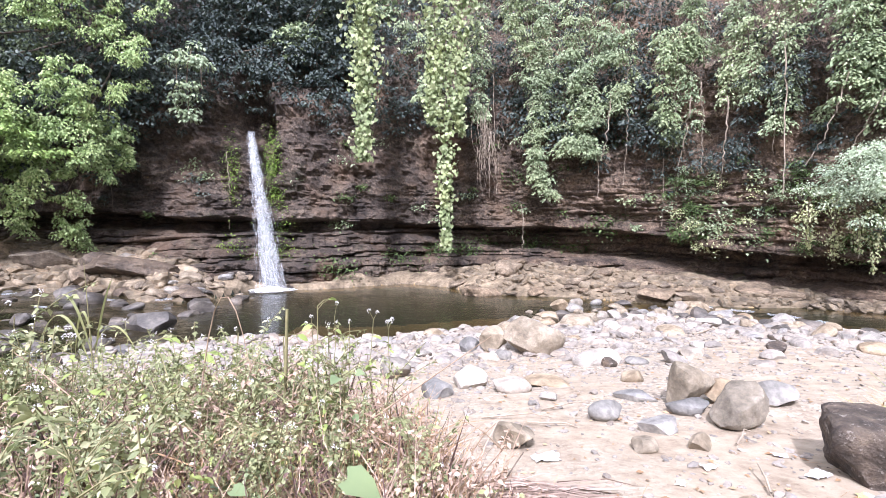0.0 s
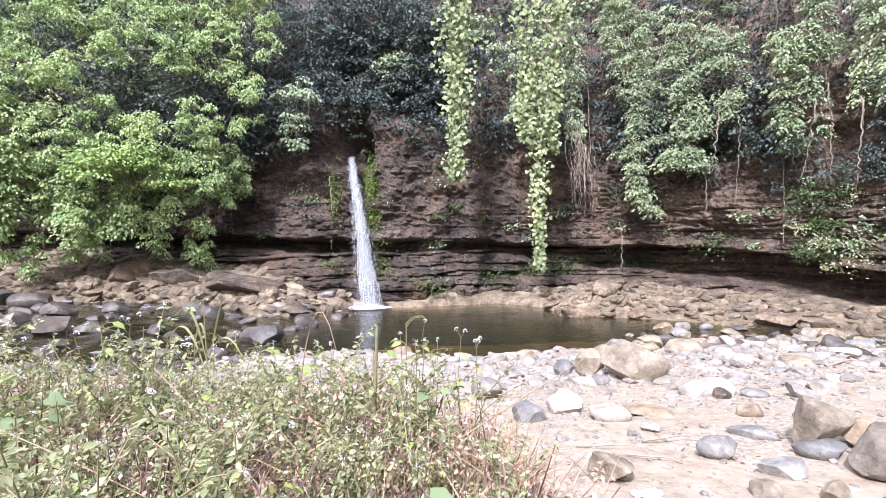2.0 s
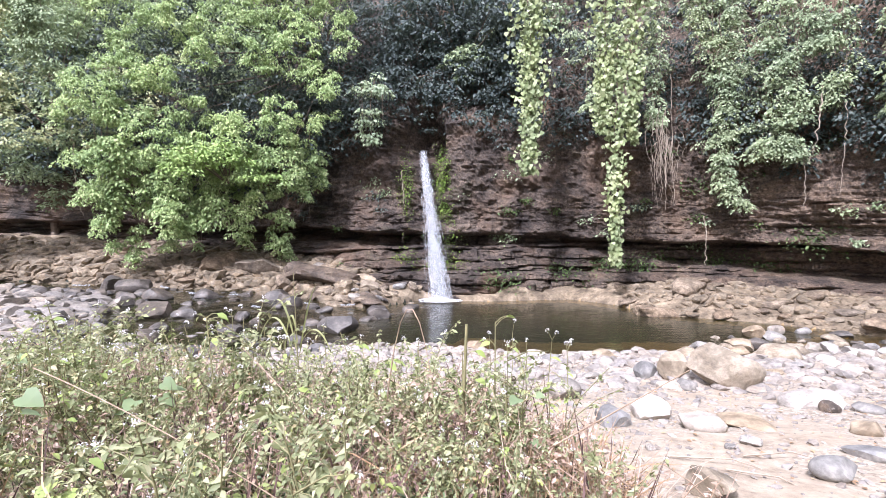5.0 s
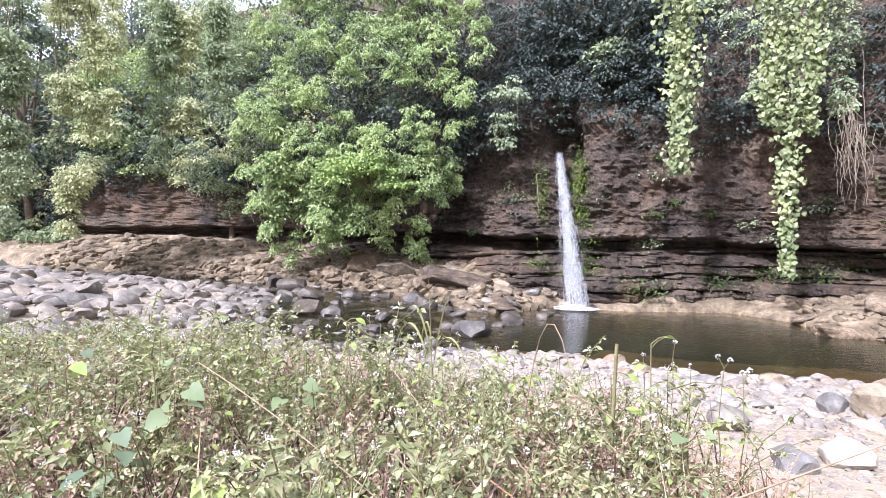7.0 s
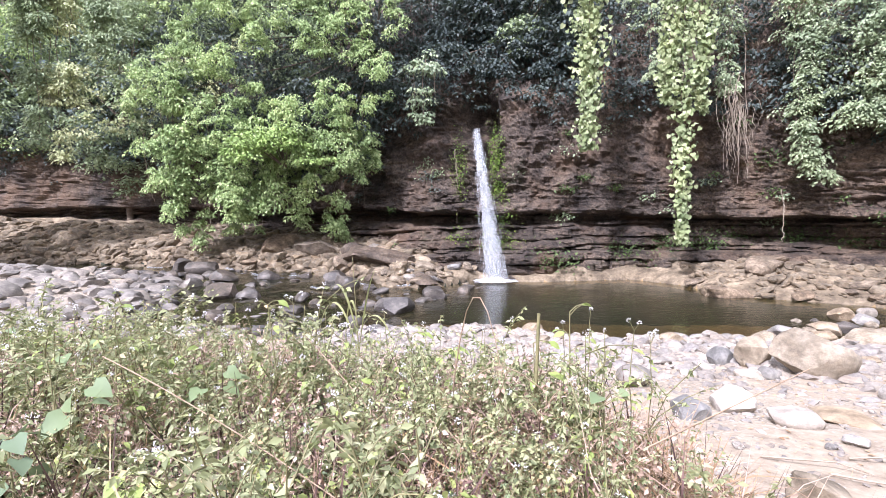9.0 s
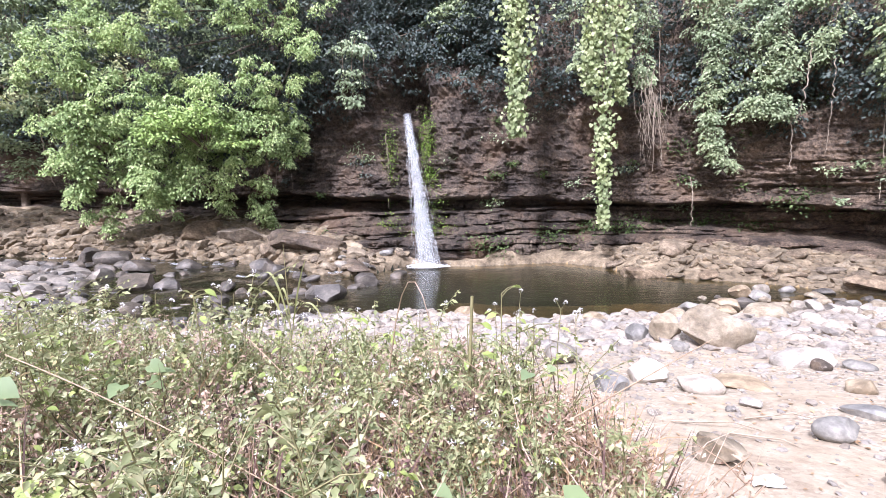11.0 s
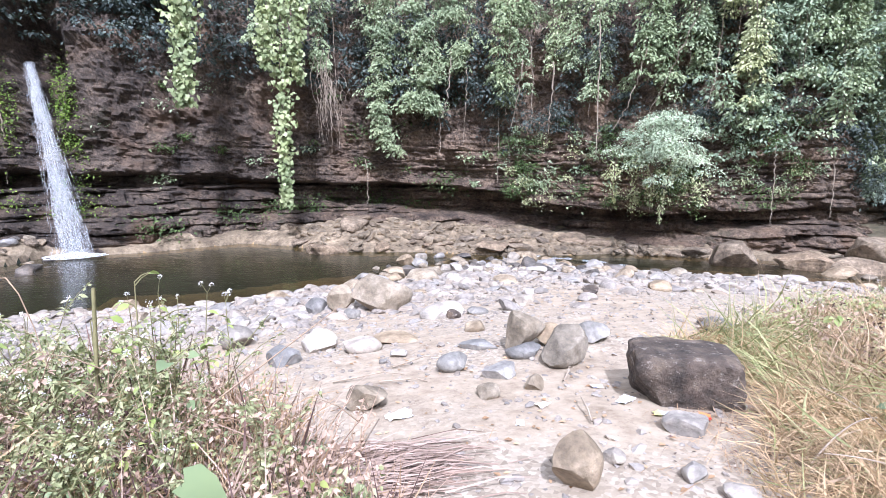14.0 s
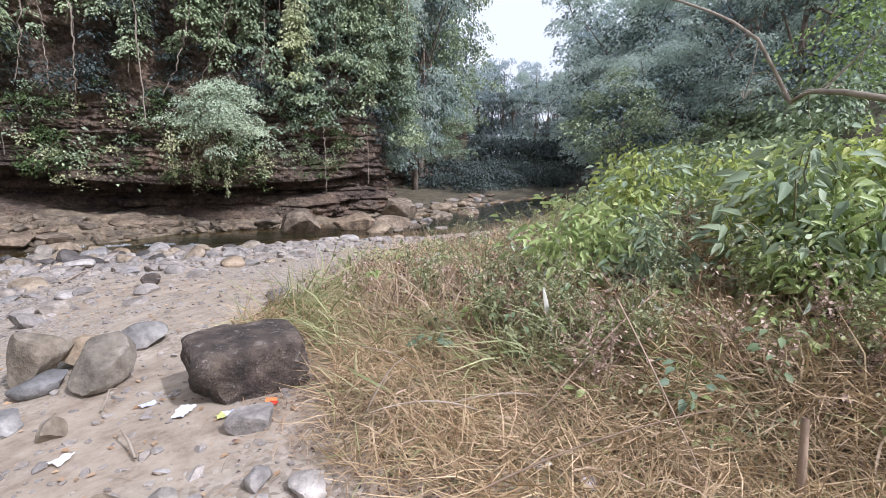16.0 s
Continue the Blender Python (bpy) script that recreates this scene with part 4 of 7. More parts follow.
for k, (x, y, top, ln, w) in enumerate([(-22.4, 10.6, 12, 8.0, 0.8), (-23.3, 9.7, 12, 10.4, 1.0), (-24.6, 8.5, 12, 10.2, 1.1), (-26.4, 7.2, 12, 9.4, 1.2), (-21.6, 12.6, 12, 7.6, 0.7), (-20.8, 13.2, 12, 8.7, 0.6), (-19.8, 14.0, 12, 5.2, 0.6)]):
    creeper([(x, y, top, ln, w), (x + 0.45, y + 0.2, top, ln * 0.84, w), (x - 0.4, y + 0.3, top, ln * 0.72, w)], (LEAF_UP, LEAF_UP, LEAF_PALE, LEAF_UP, LEAF_TREE, LEAF_UP, LEAF_TREE)[k], 0.12, 40 + k, "yellow-green creeper hanging over the upstream bank", (0.25, 0.45), 64)
creeper([(-7.75, 18.2, 7.4, 2.5, 0.7), (-8.25, 18.2, 7.2, 1.9, 0.6), (-7.3, 18.1, 7.2, 1.7, 0.5)], LEAF_GREY, 0.14, 58, "grey-green drooping creeper beside the head of the waterfall", (0.2, 0.34), 40)

hc = np.random.default_rng(60)
for k, x in enumerate(np.r_[np.arange(9.6, 14, 1.25), np.arange(14.2, 25, 0.85)]):
    strands = []
    for q in range(4):
        xx = x + hc.uniform(-0.45, 0.45)
        low_z = float(veg_low(xx)) + (hc.uniform(0.2, 2.2) if x > 13 else hc.uniform(0.8, 3.0))
        top = hc.uniform(7.5, 13.5)
        e_ = on_cliff(xx, min(low_z + 0.5, 5.0), hc.uniform(0.5, 1.3))
        strands.append((float(e_[0]), float(e_[1]), top, max(1.5, top - low_z), hc.uniform(0.35, 0.7)))
    creeper(strands, ((LEAF_TREE, LEAF_PALE) if x < 14 else (LEAF_WALL, LEAF_TREE, LEAF_PALE, LEAF_WALL, LEAF_UP, LEAF_WALL))[k % (2 if x < 14 else 6)], 0.105, 600 + k, "leafy green creeper hanging in a column down the cliff", (0.22, 0.45), 56)


# ---- trees ----
def tree_parts(ob, height, crown, seed, material, leaf=0.2, clumps=160, per=40, dome=0.55, lean=(0, 0), bark=None, shape="lance", low=0.35, trunk_r=0.16):
    """Trunk, limbs and a crown of many sprays, for the thing ob, which stands at its foot."""
    r = np.random.default_rng(seed)
    wood = Tubes(7)
    top = np.array([lean[0], lean[1], height * 0.72])
    q = np.linspace(0, 1, 9)[:, None]
    line = q * top + np.c_[np.cumsum(r.normal(0, 0.04 * height / 5, (9, 2)), 0), np.zeros(9)] * q
    wood.add(line, trunk_r, trunk_r * 0.35)
    cen = np.array([lean[0], lean[1], height * (low + (1 - low) * 0.5)])
    size = np.array([crown, crown, height * (1 - low) * 0.5])
    d = unit(r.normal(size=(18, 3)))
    boughs = cen + d * size * r.uniform(0.6, 1.02, (18, 1))
    off = unit(r.normal(size=(clumps, 3)) + [0, 0, 0.45])
    c = boughs[r.integers(0, 18, clumps)] + off * crown * r.uniform(0.22, 0.40, (clumps, 1)) * [1, 1, 0.85]
    for k in r.choice(clumps, min(16, clumps), replace=False):
        a = line[r.integers(3, 8)]
        m = (a + c[k]) / 2 + [0, 0, 0.1 * height * r.uniform(0, 0.6)]
        wood.add(np.array([a, 0.5 * a + 0.5 * m, m, 0.5 * m + 0.5 * c[k], c[k]]), trunk_r * 0.35, 0.012)
    pos, way = domes(c, r.uniform(0.7, 1.35, clumps) * dome, per, r)
    part("trunk", wood.mesh("trunk"), bark or BARK, ob)
    part("crown", leaf_mesh("crown", pos, way, r.uniform(0.7, 1.3, len(pos)) * leaf, shape, (0, 0, 1), r=r), material, ob)
    # larger inner leaves, coloured dark to stand for the crown's inner shade
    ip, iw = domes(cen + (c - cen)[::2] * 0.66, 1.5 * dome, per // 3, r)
    part("inner_foliage", leaf_mesh("inner_foliage", ip, iw, 1.6 * leaf, shape, (0, 0, 1), r=r), LEAF_INNER_SHADE, ob, "inner leaves coloured dark for shade", kind="stuff")
    return ob


def overhang_tree():
    """The broad tree that leans out from the cliff and hangs down over the rapids."""
    r = np.random.default_rng(71)
    foot = on_cliff(-12.0, 9.5, 0.0)
    ob = thing("tree", None, None, "broad bright green tree draped over the cliff edge above the rapids", "tree", at=tuple(foot))
    wood = Tubes(7)
    axis_a, axis_b = np.array([-17.6, 15.0]), np.array([-9.7, 18.6])
    nrm = np.array([0.35, -0.94])
    lumps, c, rr = [], [], []
    # hanging columns of foliage with dark gaps between them: place along the rim, lowest height, width
    for u0, low, wide in ((0.0, 1.6, 0.55), (0.08, 1.0, 0.6), (0.17, 0.8, 0.6), (0.26, 0.7, 0.5), (0.35, 0.6, 0.45), (0.42, 1.0, 0.4), (0.50, 3.4, 0.55), (0.60, 0.7, 0.42), (0.68, 3.0, 0.5), (0.77, 0.6, 0.45), (0.86, 2.8, 0.55), (0.95, 4.4, 0.55), (1.02, 6.2, 0.5)):
        z, step_out = 13.4, r.uniform(-0.4, 0.8)
        while z > low:
            near = float(smooth(low, low + 2.2, np.array(z)))
            rad = 1.1 * wide * r.uniform(0.6, 1.15) * (0.5 + 0.5 * near)
            w = axis_a + (axis_b - axis_a) * (u0 + r.normal(0, 0.008 + 0.018 * near))
            bow = 1.4 * math.sin(math.pi * min(1.0, max(0.0, (z - 1.0) / 10.0))) + step_out + r.uniform(-0.45, 0.45)
            if r.uniform() > 0.14:
                mid = np.array([*(w + nrm * bow), z])
                lumps.append([*mid, rad])
                # one tier: sprays on a drooping half cap that looks out from the cliff
                k = int(7 + 9 * rad)
                a = math.atan2(nrm[1], nrm[0]) + r.uniform(-1.9, 1.9, k)
                q = np.sqrt(r.uniform(0.05, 1, k))
                c.append(mid + np.c_[np.cos(a) * q * rad, np.sin(a) * q * rad, 0.3 * rad - 1.35 * rad * q ** 2 + r.normal(0, 0.14, k)])
                rr.append(r.uniform(0.14, 0.30, k))
            z -= (0.34 + 0.7 * rad) * r.uniform(0.6, 1.45)
    lumps, c, rr = np.array(lumps), np.concatenate(c), np.concatenate(rr)
    along = (c[:, 0] - axis_a[0]) * 0.91 + (c[:, 1] - axis_a[1]) * 0.41
    solid = fbm(np.stack([along, 0 * along, c[:, 2] * 0.65], -1), 0.95, 2, 77) > 0.405
    c, rr = c[solid] - foot, rr[solid]
    for k in range(0, len(lumps), 7):
        e_ = lumps[k, :3] - foot
        m = e_ * [0.5, 0.5, 0.7] + [0, 0, 0.6]
        wood.add(np.array([[0, 0, 0], m * 0.5, m, (m + e_) / 2, e_]), 0.06, 0.010)
    pos, way = domes(c, rr, 62, r, droop=1.7)
    # dark-coloured leaves set behind the columns paint the shade in the gaps
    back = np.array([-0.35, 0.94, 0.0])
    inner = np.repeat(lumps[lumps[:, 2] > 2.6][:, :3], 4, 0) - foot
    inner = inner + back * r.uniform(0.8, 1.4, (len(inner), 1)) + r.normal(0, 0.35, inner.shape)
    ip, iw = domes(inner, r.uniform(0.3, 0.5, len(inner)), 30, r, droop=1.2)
    part("inner_foliage", leaf_mesh("inner_foliage", ip, iw, r.uniform(0.10, 0.18, len(ip)), "lance", (0.1, -0.3, 1), 0.6, r=r), LEAF_DARK, ob, "inner leaves coloured dark for shade", kind="stuff")
    part("trunk", wood.mesh("trunk"), BARK, ob)
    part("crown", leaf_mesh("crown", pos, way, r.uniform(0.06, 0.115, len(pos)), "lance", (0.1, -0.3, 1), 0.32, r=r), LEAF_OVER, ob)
    return ob


overhang_tree()
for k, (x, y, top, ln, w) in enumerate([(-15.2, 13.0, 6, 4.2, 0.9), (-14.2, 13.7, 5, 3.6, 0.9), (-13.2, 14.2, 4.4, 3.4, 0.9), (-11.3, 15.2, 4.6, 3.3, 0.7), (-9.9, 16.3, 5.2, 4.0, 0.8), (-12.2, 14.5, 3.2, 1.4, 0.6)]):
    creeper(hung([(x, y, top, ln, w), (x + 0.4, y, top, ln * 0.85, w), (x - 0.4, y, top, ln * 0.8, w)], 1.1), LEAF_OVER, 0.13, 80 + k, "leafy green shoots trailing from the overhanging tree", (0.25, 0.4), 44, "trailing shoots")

fern = thing("shrub", None, None, "bright green feathery shrub sticking out above the rapids", "shrub", at=(-12.7, 15.2, 3.5))
fr = np.random.default_rng(90)
fc = np.c_[fr.normal(0, 0.75, (46, 2)), fr.normal(0, 0.26, 46)]
fc[:, 2] += 1.1 - 0.45 * np.hypot(fc[:, 0], fc[:, 1])
fw = Tubes(5)
for k in range(14):
    fw.add(np.array([[0.1, 0.6, -0.2], fc[k] * 0.5 + [0, 0.2, 0.2], fc[k]]), 0.03, 0.008)
fp, fd = domes(fc, 0.42, 80, fr, droop=1.0)
part("stem", fw.mesh("stem"), BARK, fern)
part("leaves", leaf_mesh("leaves", fp, fd, fr.uniform(0.10, 0.16, len(fp)), "lance", (0, -0.2, 1), 0.35, r=fr), LEAF_BRIGHT, fern)

dark = thing("tree", None, None, "dark leafy tree shading the head of the waterfall", "tree", at=tuple(on_cliff(-5.0, 8.0, -0.4)))
dr = np.random.default_rng(95)
dc = np.c_[dr.uniform(-3.6, 3.2, 230), dr.uniform(-1.6, 0.4, 230), dr.uniform(-1.6, 4.0, 230)]
dc[:, 2] += 0.25 * np.abs(dc[:, 0] + 1.2) * -0.4 + 0.6 * dr.normal(size=230) * 0.4
dc = dc[~((np.abs(dc[:, 0] + 1.35) < 0.6) & (dc[:, 2] < -1.0))]
dw = Tubes(6)
for k in range(18):
    dw.add(np.array([[0, 0.4, 0], dc[k] * 0.5 + [0, 0.1, 0.4], dc[k]]), 0.07, 0.012)
dp, dd = domes(dc, 0.55, 70, dr, droop=1.2)
part("trunk", dw.mesh("trunk"), BARK, dark)
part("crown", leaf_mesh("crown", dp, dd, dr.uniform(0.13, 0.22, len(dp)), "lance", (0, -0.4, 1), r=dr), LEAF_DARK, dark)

pale = thing("shrub", None, None, "silvery pale green feathery shrub growing out of the cliff", "shrub", at=(11.35, 11.9, 1.75))
pr = np.random.default_rng(97)
pc = np.c_[pr.normal(0, 0.58, 60), pr.normal(0, 0.45, 60), pr.uniform(0.3, 1.5, 60)]
pc[:, 2] -= 0.35 * (pc[:, 0] ** 2 + pc[:, 1] ** 2)
pw = Tubes(5)
for k in range(16):
    pw.add(np.array([[0.3, 0.9, -0.2], pc[k] * 0.5 + [0.1, 0.3, 0.2], pc[k]]), 0.035, 0.008)
pp, pd = domes(pc, 0.38, 190, pr, droop=1.1)
part("stem", pw.mesh("stem"), BARK, pale)
part("leaves", leaf_mesh("leaves", pp, pd, pr.uniform(0.045, 0.08, len(pp)), "lance", (0, -0.3, 1), 0.3, r=pr), LEAF_SILVER, pale)

# woods on the far side of the valley and on the slope behind the bank
kinds = []
for k in range(4):
    ob = thing("tree", None, None, "tall leafy forest tree on the wooded slope", "tree", "forest trees")
    tree_parts(ob, 9.5 + k, 3.2 + 0.3 * k, 200 + k, (LEAF_HAZE_BLUE, LEAF_OVER, LEAF_HAZE_FAR, LEAF_TREE)[k], 0.15, 135, 92, 0.68, low=0.08, trunk_r=0.2)
    kinds.append(ob)
tr = np.random.default_rng(301)
spots = []          # x, y, height
for dist, lo, hi, step in ((20, 99, 113, 8), (27, 88, 110, 6), (36, 86, 113, 5), (48, 84.5, 114, 4.2), (62, 83.5, 114, 3.6)):
    for az in np.arange(lo, hi, step):
        a, d = radians(az + tr.uniform(-0.3, 0.3) * step), dist * tr.uniform(0.92, 1.1)
        spots.append((d * math.sin(a), d * math.cos(a), max(8.0, 0.34 * d) * tr.uniform(0.9, 1.15)))
for az in np.arange(64, 84, 1.2):
    a, d = radians(az), tr.uniform(84, 98)
    spots.append((d * math.sin(a), d * math.cos(a), tr.uniform(15.5, 18.0)))
for x, y, h in ((22.6, 13.6, 12), (27.6, 14.2, 15.5), (31.5, 15.8, 17), (36, 17.8, 18.5), (42, 20.4, 21), (24.8, 16.2, 14), (30, 19, 16), (51, 3.6, 18), (55, 1.5, 19.5), (44, 1.5, 15.5), (-26, 19.5, 11), (-30, 18.5, 13), (-34, 18, 15), (-21, 21, 9), (-38, 14, 14), (-24, 18, 10), (-44, 12, 14)):
    spots.append((x, y, h))
spots.sort(key=lambda q: -math.hypot(q[0], q[1]))
for k, (x, y, h) in enumerate(spots):
    s = h / 11.0
    m = Matrix.LocRotScale((x, y, float(ground_at(x, y)[0]) - 0.2), Euler((0, 0, tr.uniform(0, 6.28))), None)
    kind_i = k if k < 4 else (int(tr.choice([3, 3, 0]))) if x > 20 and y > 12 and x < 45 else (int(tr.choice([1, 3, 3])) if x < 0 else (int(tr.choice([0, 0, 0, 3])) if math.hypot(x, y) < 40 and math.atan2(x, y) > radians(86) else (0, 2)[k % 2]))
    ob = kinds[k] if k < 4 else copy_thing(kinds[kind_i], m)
    ob.matrix_basis = m
    slim = 0.7 if x > 20 and y > 12 else 1.0
    ob.scale = (slim * s, slim * s, s)

rounded = thing("tree", None, None, "rounded pale green tree on the near bank downstream", "tree", at=(23.0, 2.4, float(ground_at(23.0, 2.4)[0]) - 0.1))
tree_parts(rounded, 5.4, 2.0, 345, LEAF_PALE, 0.12, 150, 50, 0.5, low=0.12, trunk_r=0.1)
fs = np.random.default_rng(340)
fa = np.radians(fs.uniform(60, 92, 46))
fd_ = fs.uniform(58, 80, 46)
# valley-end shadow painted through the same dark leaf colour
bush_mass("scrub", np.c_[fd_ * np.sin(fa), fd_ * np.cos(fa), ground_at(fd_ * np.sin(fa), fd_ * np.cos(fa)) + 1.6], np.tile([-0.9, -0.3], (46, 1)), fs.uniform(2.0, 3.4, 46), LEAF_DARK, 0.36, 341, "distant scrub closing the valley, coloured dark for shadow", per=24, dense=9)


def limb_tree():
    """The old tree on the bank whose bare limbs reach over the shrubs."""
    ob = thing("tree", None, None, "old bank tree with bare pale limbs reaching over shrubs", "tree", at=(8.2, -3.6, float(ground_at(8.2, -3.6)[0]) - 0.1))
    o = np.array(ob.location)
    r = np.random.default_rng(330)
    wood = Tubes(8)
    trunk = np.array([o + [0, 0, 0], o + [-0.1, 0.1, 1.0], o + [-0.3, 0.4, 2.0], o + [-0.2, 0.5, 3.2], o + [0.3, 0.6, 4.6]]) - o
    wood.add(trunk, 0.20, 0.10)
    limbs = [np.array([(7.9, -3.2, 2.2), (7.3, -1.75, 2.05), (7.75, -1.35, 2.2), (8.1, -1.1, 2.25), (8.41, -0.98, 2.15)]),
             np.array([(8.41, -0.98, 2.15), (8.5, -0.75, 2.6), (8.47, -0.54, 2.95), (8.75, -0.25, 3.25), (9.0, 0.0, 3.45), (9.3, 0.4, 3.7), (9.6, 0.9, 3.95), (9.9, 1.3, 4.3)]),
             np.array([(7.9, -3.1, 3.0), (7.4, -2.0, 3.1), (7.3, -1.2, 3.5), (7.5, -0.6, 4.2)]), np.array([(8.0, -1.2, 2.22), (8.2, -1.6, 2.7), (8.1, -1.9, 3.3)]), np.array([(8.47, -0.54, 2.95), (8.3, -0.5, 2.5), (8.35, -0.45, 2.2)])]
    for k, l in enumerate(limbs):
        wood.add(l - o, (0.042, 0.027, 0.028, 0.014, 0.009)[k], (0.028, 0.012, 0.008, 0.004, 0.003)[k])
        for q_ in range(5):
            b0 = l[r.integers(1, len(l))] - o
            wood.add(np.array([b0, b0 + r.normal(0, 0.12, 3), b0 + r.normal(0, 0.28, 3) + [0, 0, -0.1]]), 0.008, 0.003)
    part("trunk", wood.mesh("trunk"), BARK_PALE, ob)
    c = np.c_[r.uniform(7.0, 10.5, 150), r.uniform(-3.8, 0.2, 150), r.uniform(2.4, 5.6, 150)]
    c = c[(c[:, 2] > 2.6 + 0.9 * np.maximum(0, c[:, 1] + 1.6)) & (c[:, 1] < -1.0)]
    pos, way = domes(c - o, 0.42, 60, r, droop=1.2)
    part("crown", leaf_mesh("crown", pos, way, r.uniform(0.05, 0.10, len(pos)), "lance", (0, 0, 1), r=r), LEAF_BRIGHT, ob)
    return ob


limb_tree()


# ---- ferns, moss and roots on the cliff ----
def tuft(x, z, rad, count, material, seed, label, leaf=0.14, out=0.08, tall=0.5, shape="lance", name="fern"):
    """A small plant rooted in a crack of the cliff."""
    r = np.random.default_rng(seed)
    p = on_cliff(x, z, out)
    pos = r.normal(0, 1, (count, 3)) * [rad, 0.10, rad * tall]
    way = r.normal(0, 0.45, (count, 3)) + [0, -0.8, 0.1]
    ob = thing(name, leaf_mesh(name, pos, way, r.uniform(0.6, 1.3, count) * leaf, shape, (0, -0.3, 1), 0.4, 0.3, r), material, label, "plant", "cliff plants", kind="stuff", at=tuple(p))
    return ob


k = 0
for x, z, rad, cnt, tall in ((-6.95, 3.6, 0.18, 260, 3.0), (-6.95, 2.4, 0.14, 160, 3.0), (-5.42, 3.5, 0.17, 900, 3.6), (-5.35, 2.3, 0.22, 500, 2.2), (-5.4, 0.9, 0.35, 240, 1.2), (-5.2, 0.2, 0.45, 240, 0.6), (-7.0, 0.5, 0.3, 120, 0.8)):
    tuft(x, z, rad, cnt, MOSS, 900 + k, "bright green moss and small ferns beside the waterfall", 0.09, 0.1, tall, name="moss")
    k += 1
fr2 = np.random.default_rng(940)
for x, z, rad, cnt in ((-3.6, -0.25, 0.5, 160), (-3.0, 1.35, 0.28, 110), (-2.9, 2.3, 0.2, 60), (-0.8, -0.1, 0.5, 160), (0.2, 0.0, 0.5, 180), (1.2, 0.15, 0.5, 160), (2.2, 0.1, 0.5, 150), (2.9, 0.5, 0.3, 90), (4.6, 0.25, 0.5, 200), (5.4, 0.35, 0.5, 180), (6.3, 0.3, 0.45, 120),
                       (7.3, 1.15, 0.5, 160), (8.0, 2.1, 0.2, 60), (8.6, 2.2, 0.2, 50), (9.4, 1.0, 0.4, 120), (10.2, 1.3, 0.5, 140), (10.8, 0.7, 0.4, 120), (-9.0, 0.0, 0.3, 90), (-8.6, 3.4, 0.25, 60), (-7.9, 3.1, 0.2, 50), (3.9, 3.2, 0.35, 90), (5.2, 3.1, 0.4, 100)):
    tuft(x, z, rad, cnt, (FERN, LEAF_PALE, LEAF_TREE)[k % 3] if z > 0.6 else FERN, 900 + k, "small green fern rooted in a crack of the cliff", 0.13)
    k += 1
for q in range(46):
    x = fr2.uniform(9.3, 13.6)
    tuft(x, fr2.uniform(0.5, 3.0), fr2.uniform(0.12, 0.3), int(fr2.integers(50, 130)), (FERN, LEAF_GREY, FERN, LEAF_UP)[q % 4], 1100 + q, "small mossy tuft hanging on the damp cliff", 0.10, 0.1, 1.0)
mr = np.random.default_rng(1190)
for mat_, n_, lo_, hi_, seed_, lab_ in ((FERN, 52, 0.4, 3.4, 1191, "mossy dark green plants clinging to the downstream cliff"), (LEAF_GREY, 34, 0.9, 3.2, 1192, "grey-green ferns hanging on the downstream cliff"), (LEAF_UP, 16, 0.5, 1.8, 1193, "yellowish grass hanging from ledges of the downstream cliff")):
    mx_, mz_ = mr.uniform(9.0, 17.0, n_), mr.uniform(lo_, hi_, n_)
    bush_mass("cliff_foliage", np.array([on_cliff(a, b, 0.05) for a, b in zip(mx_, mz_)]), np.tile([-0.6, -0.8], (n_, 1)), mr.uniform(0.12, 0.38, n_), mat_, 0.075, seed_, lab_, per=26, dense=24, sag=0.5)
curtain("vine", [(11.35, 13.2, 2.3, 2.0, 0.35), (11.7, 12.8, 2.2, 1.7, 0.4), (12.1, 12.5, 2.1, 2.1, 0.35), (10.9, 13.6, 1.9, 1.3, 0.3)], LEAF_UP, 0.09, "lance", 37, "yellowish trailing plants below the silvery shrub", per_m=110, group="hanging vines")
for q in range(60):
    x = fr2.uniform(-16, 13)
    z = fr2.uniform(0.9, min(5.5, float(veg_low(x)) + 0.5)) if veg_low(x) > 1.4 else 1.0
    if abs(x + 6.2) > 0.8:
        tuft(x, z, fr2.uniform(0.08, 0.28), int(fr2.integers(20, 70)), (LEAF_DARK, FERN, LEAF_GREY)[q % 3], 1000 + q, "small tuft of leaves growing on the cliff face", 0.12)


def root(points, r0, r1, label, material):
    p = np.array(points, float)
    q = np.linspace(0, 1, len(p))
    t = np.linspace(0, 1, 24)
    line = np.stack([np.interp(t, q, p[:, i]) for i in range(3)], -1)
    line[1:-1] += np.random.default_rng(int(abs(p[0, 0]) * 100)).normal(0, 0.02, (22, 3))
    return thing("aerial_root", Tubes(5).add(line - p[0], r0, r1).mesh("aerial_root"), material, label, "root", "hanging roots", at=tuple(p[0]))


for x, z0, z1, o in ((8.85, 5.6, 1.15, 0.7), (9.9, 6.0, 3.0, 0.8), (11.0, 6.5, 3.4, 0.8), (4.15, 2.0, 0.3, 1.2), (-7.15, 4.0, 1.1, 0.3), (12.4, 3.2, 0.3, 0.6), (15.2, 2.4, 0.0, 0.6), (17.0, 2.2, 0.2, 0.5), (2.9, 6.0, 2.2, 2.2), (-16.5, 4.2, 1.0, 0.8), (-19.0, 4.0, 1.2, 0.8), (7.0, 4.2, 2.2, 1.0)):
    a, b_ = on_cliff(x, z0, o), on_cliff(x, max(z1, 0.9), o)
    b_ = np.array([a[0] + 0.05, a[1] - 0.05, z1])
    root([a, (a * 0.6 + b_ * 0.4) + [0.06, 0, 0], b_], 0.022, 0.010, "thin pale root hanging down the cliff", BARK_PALE)


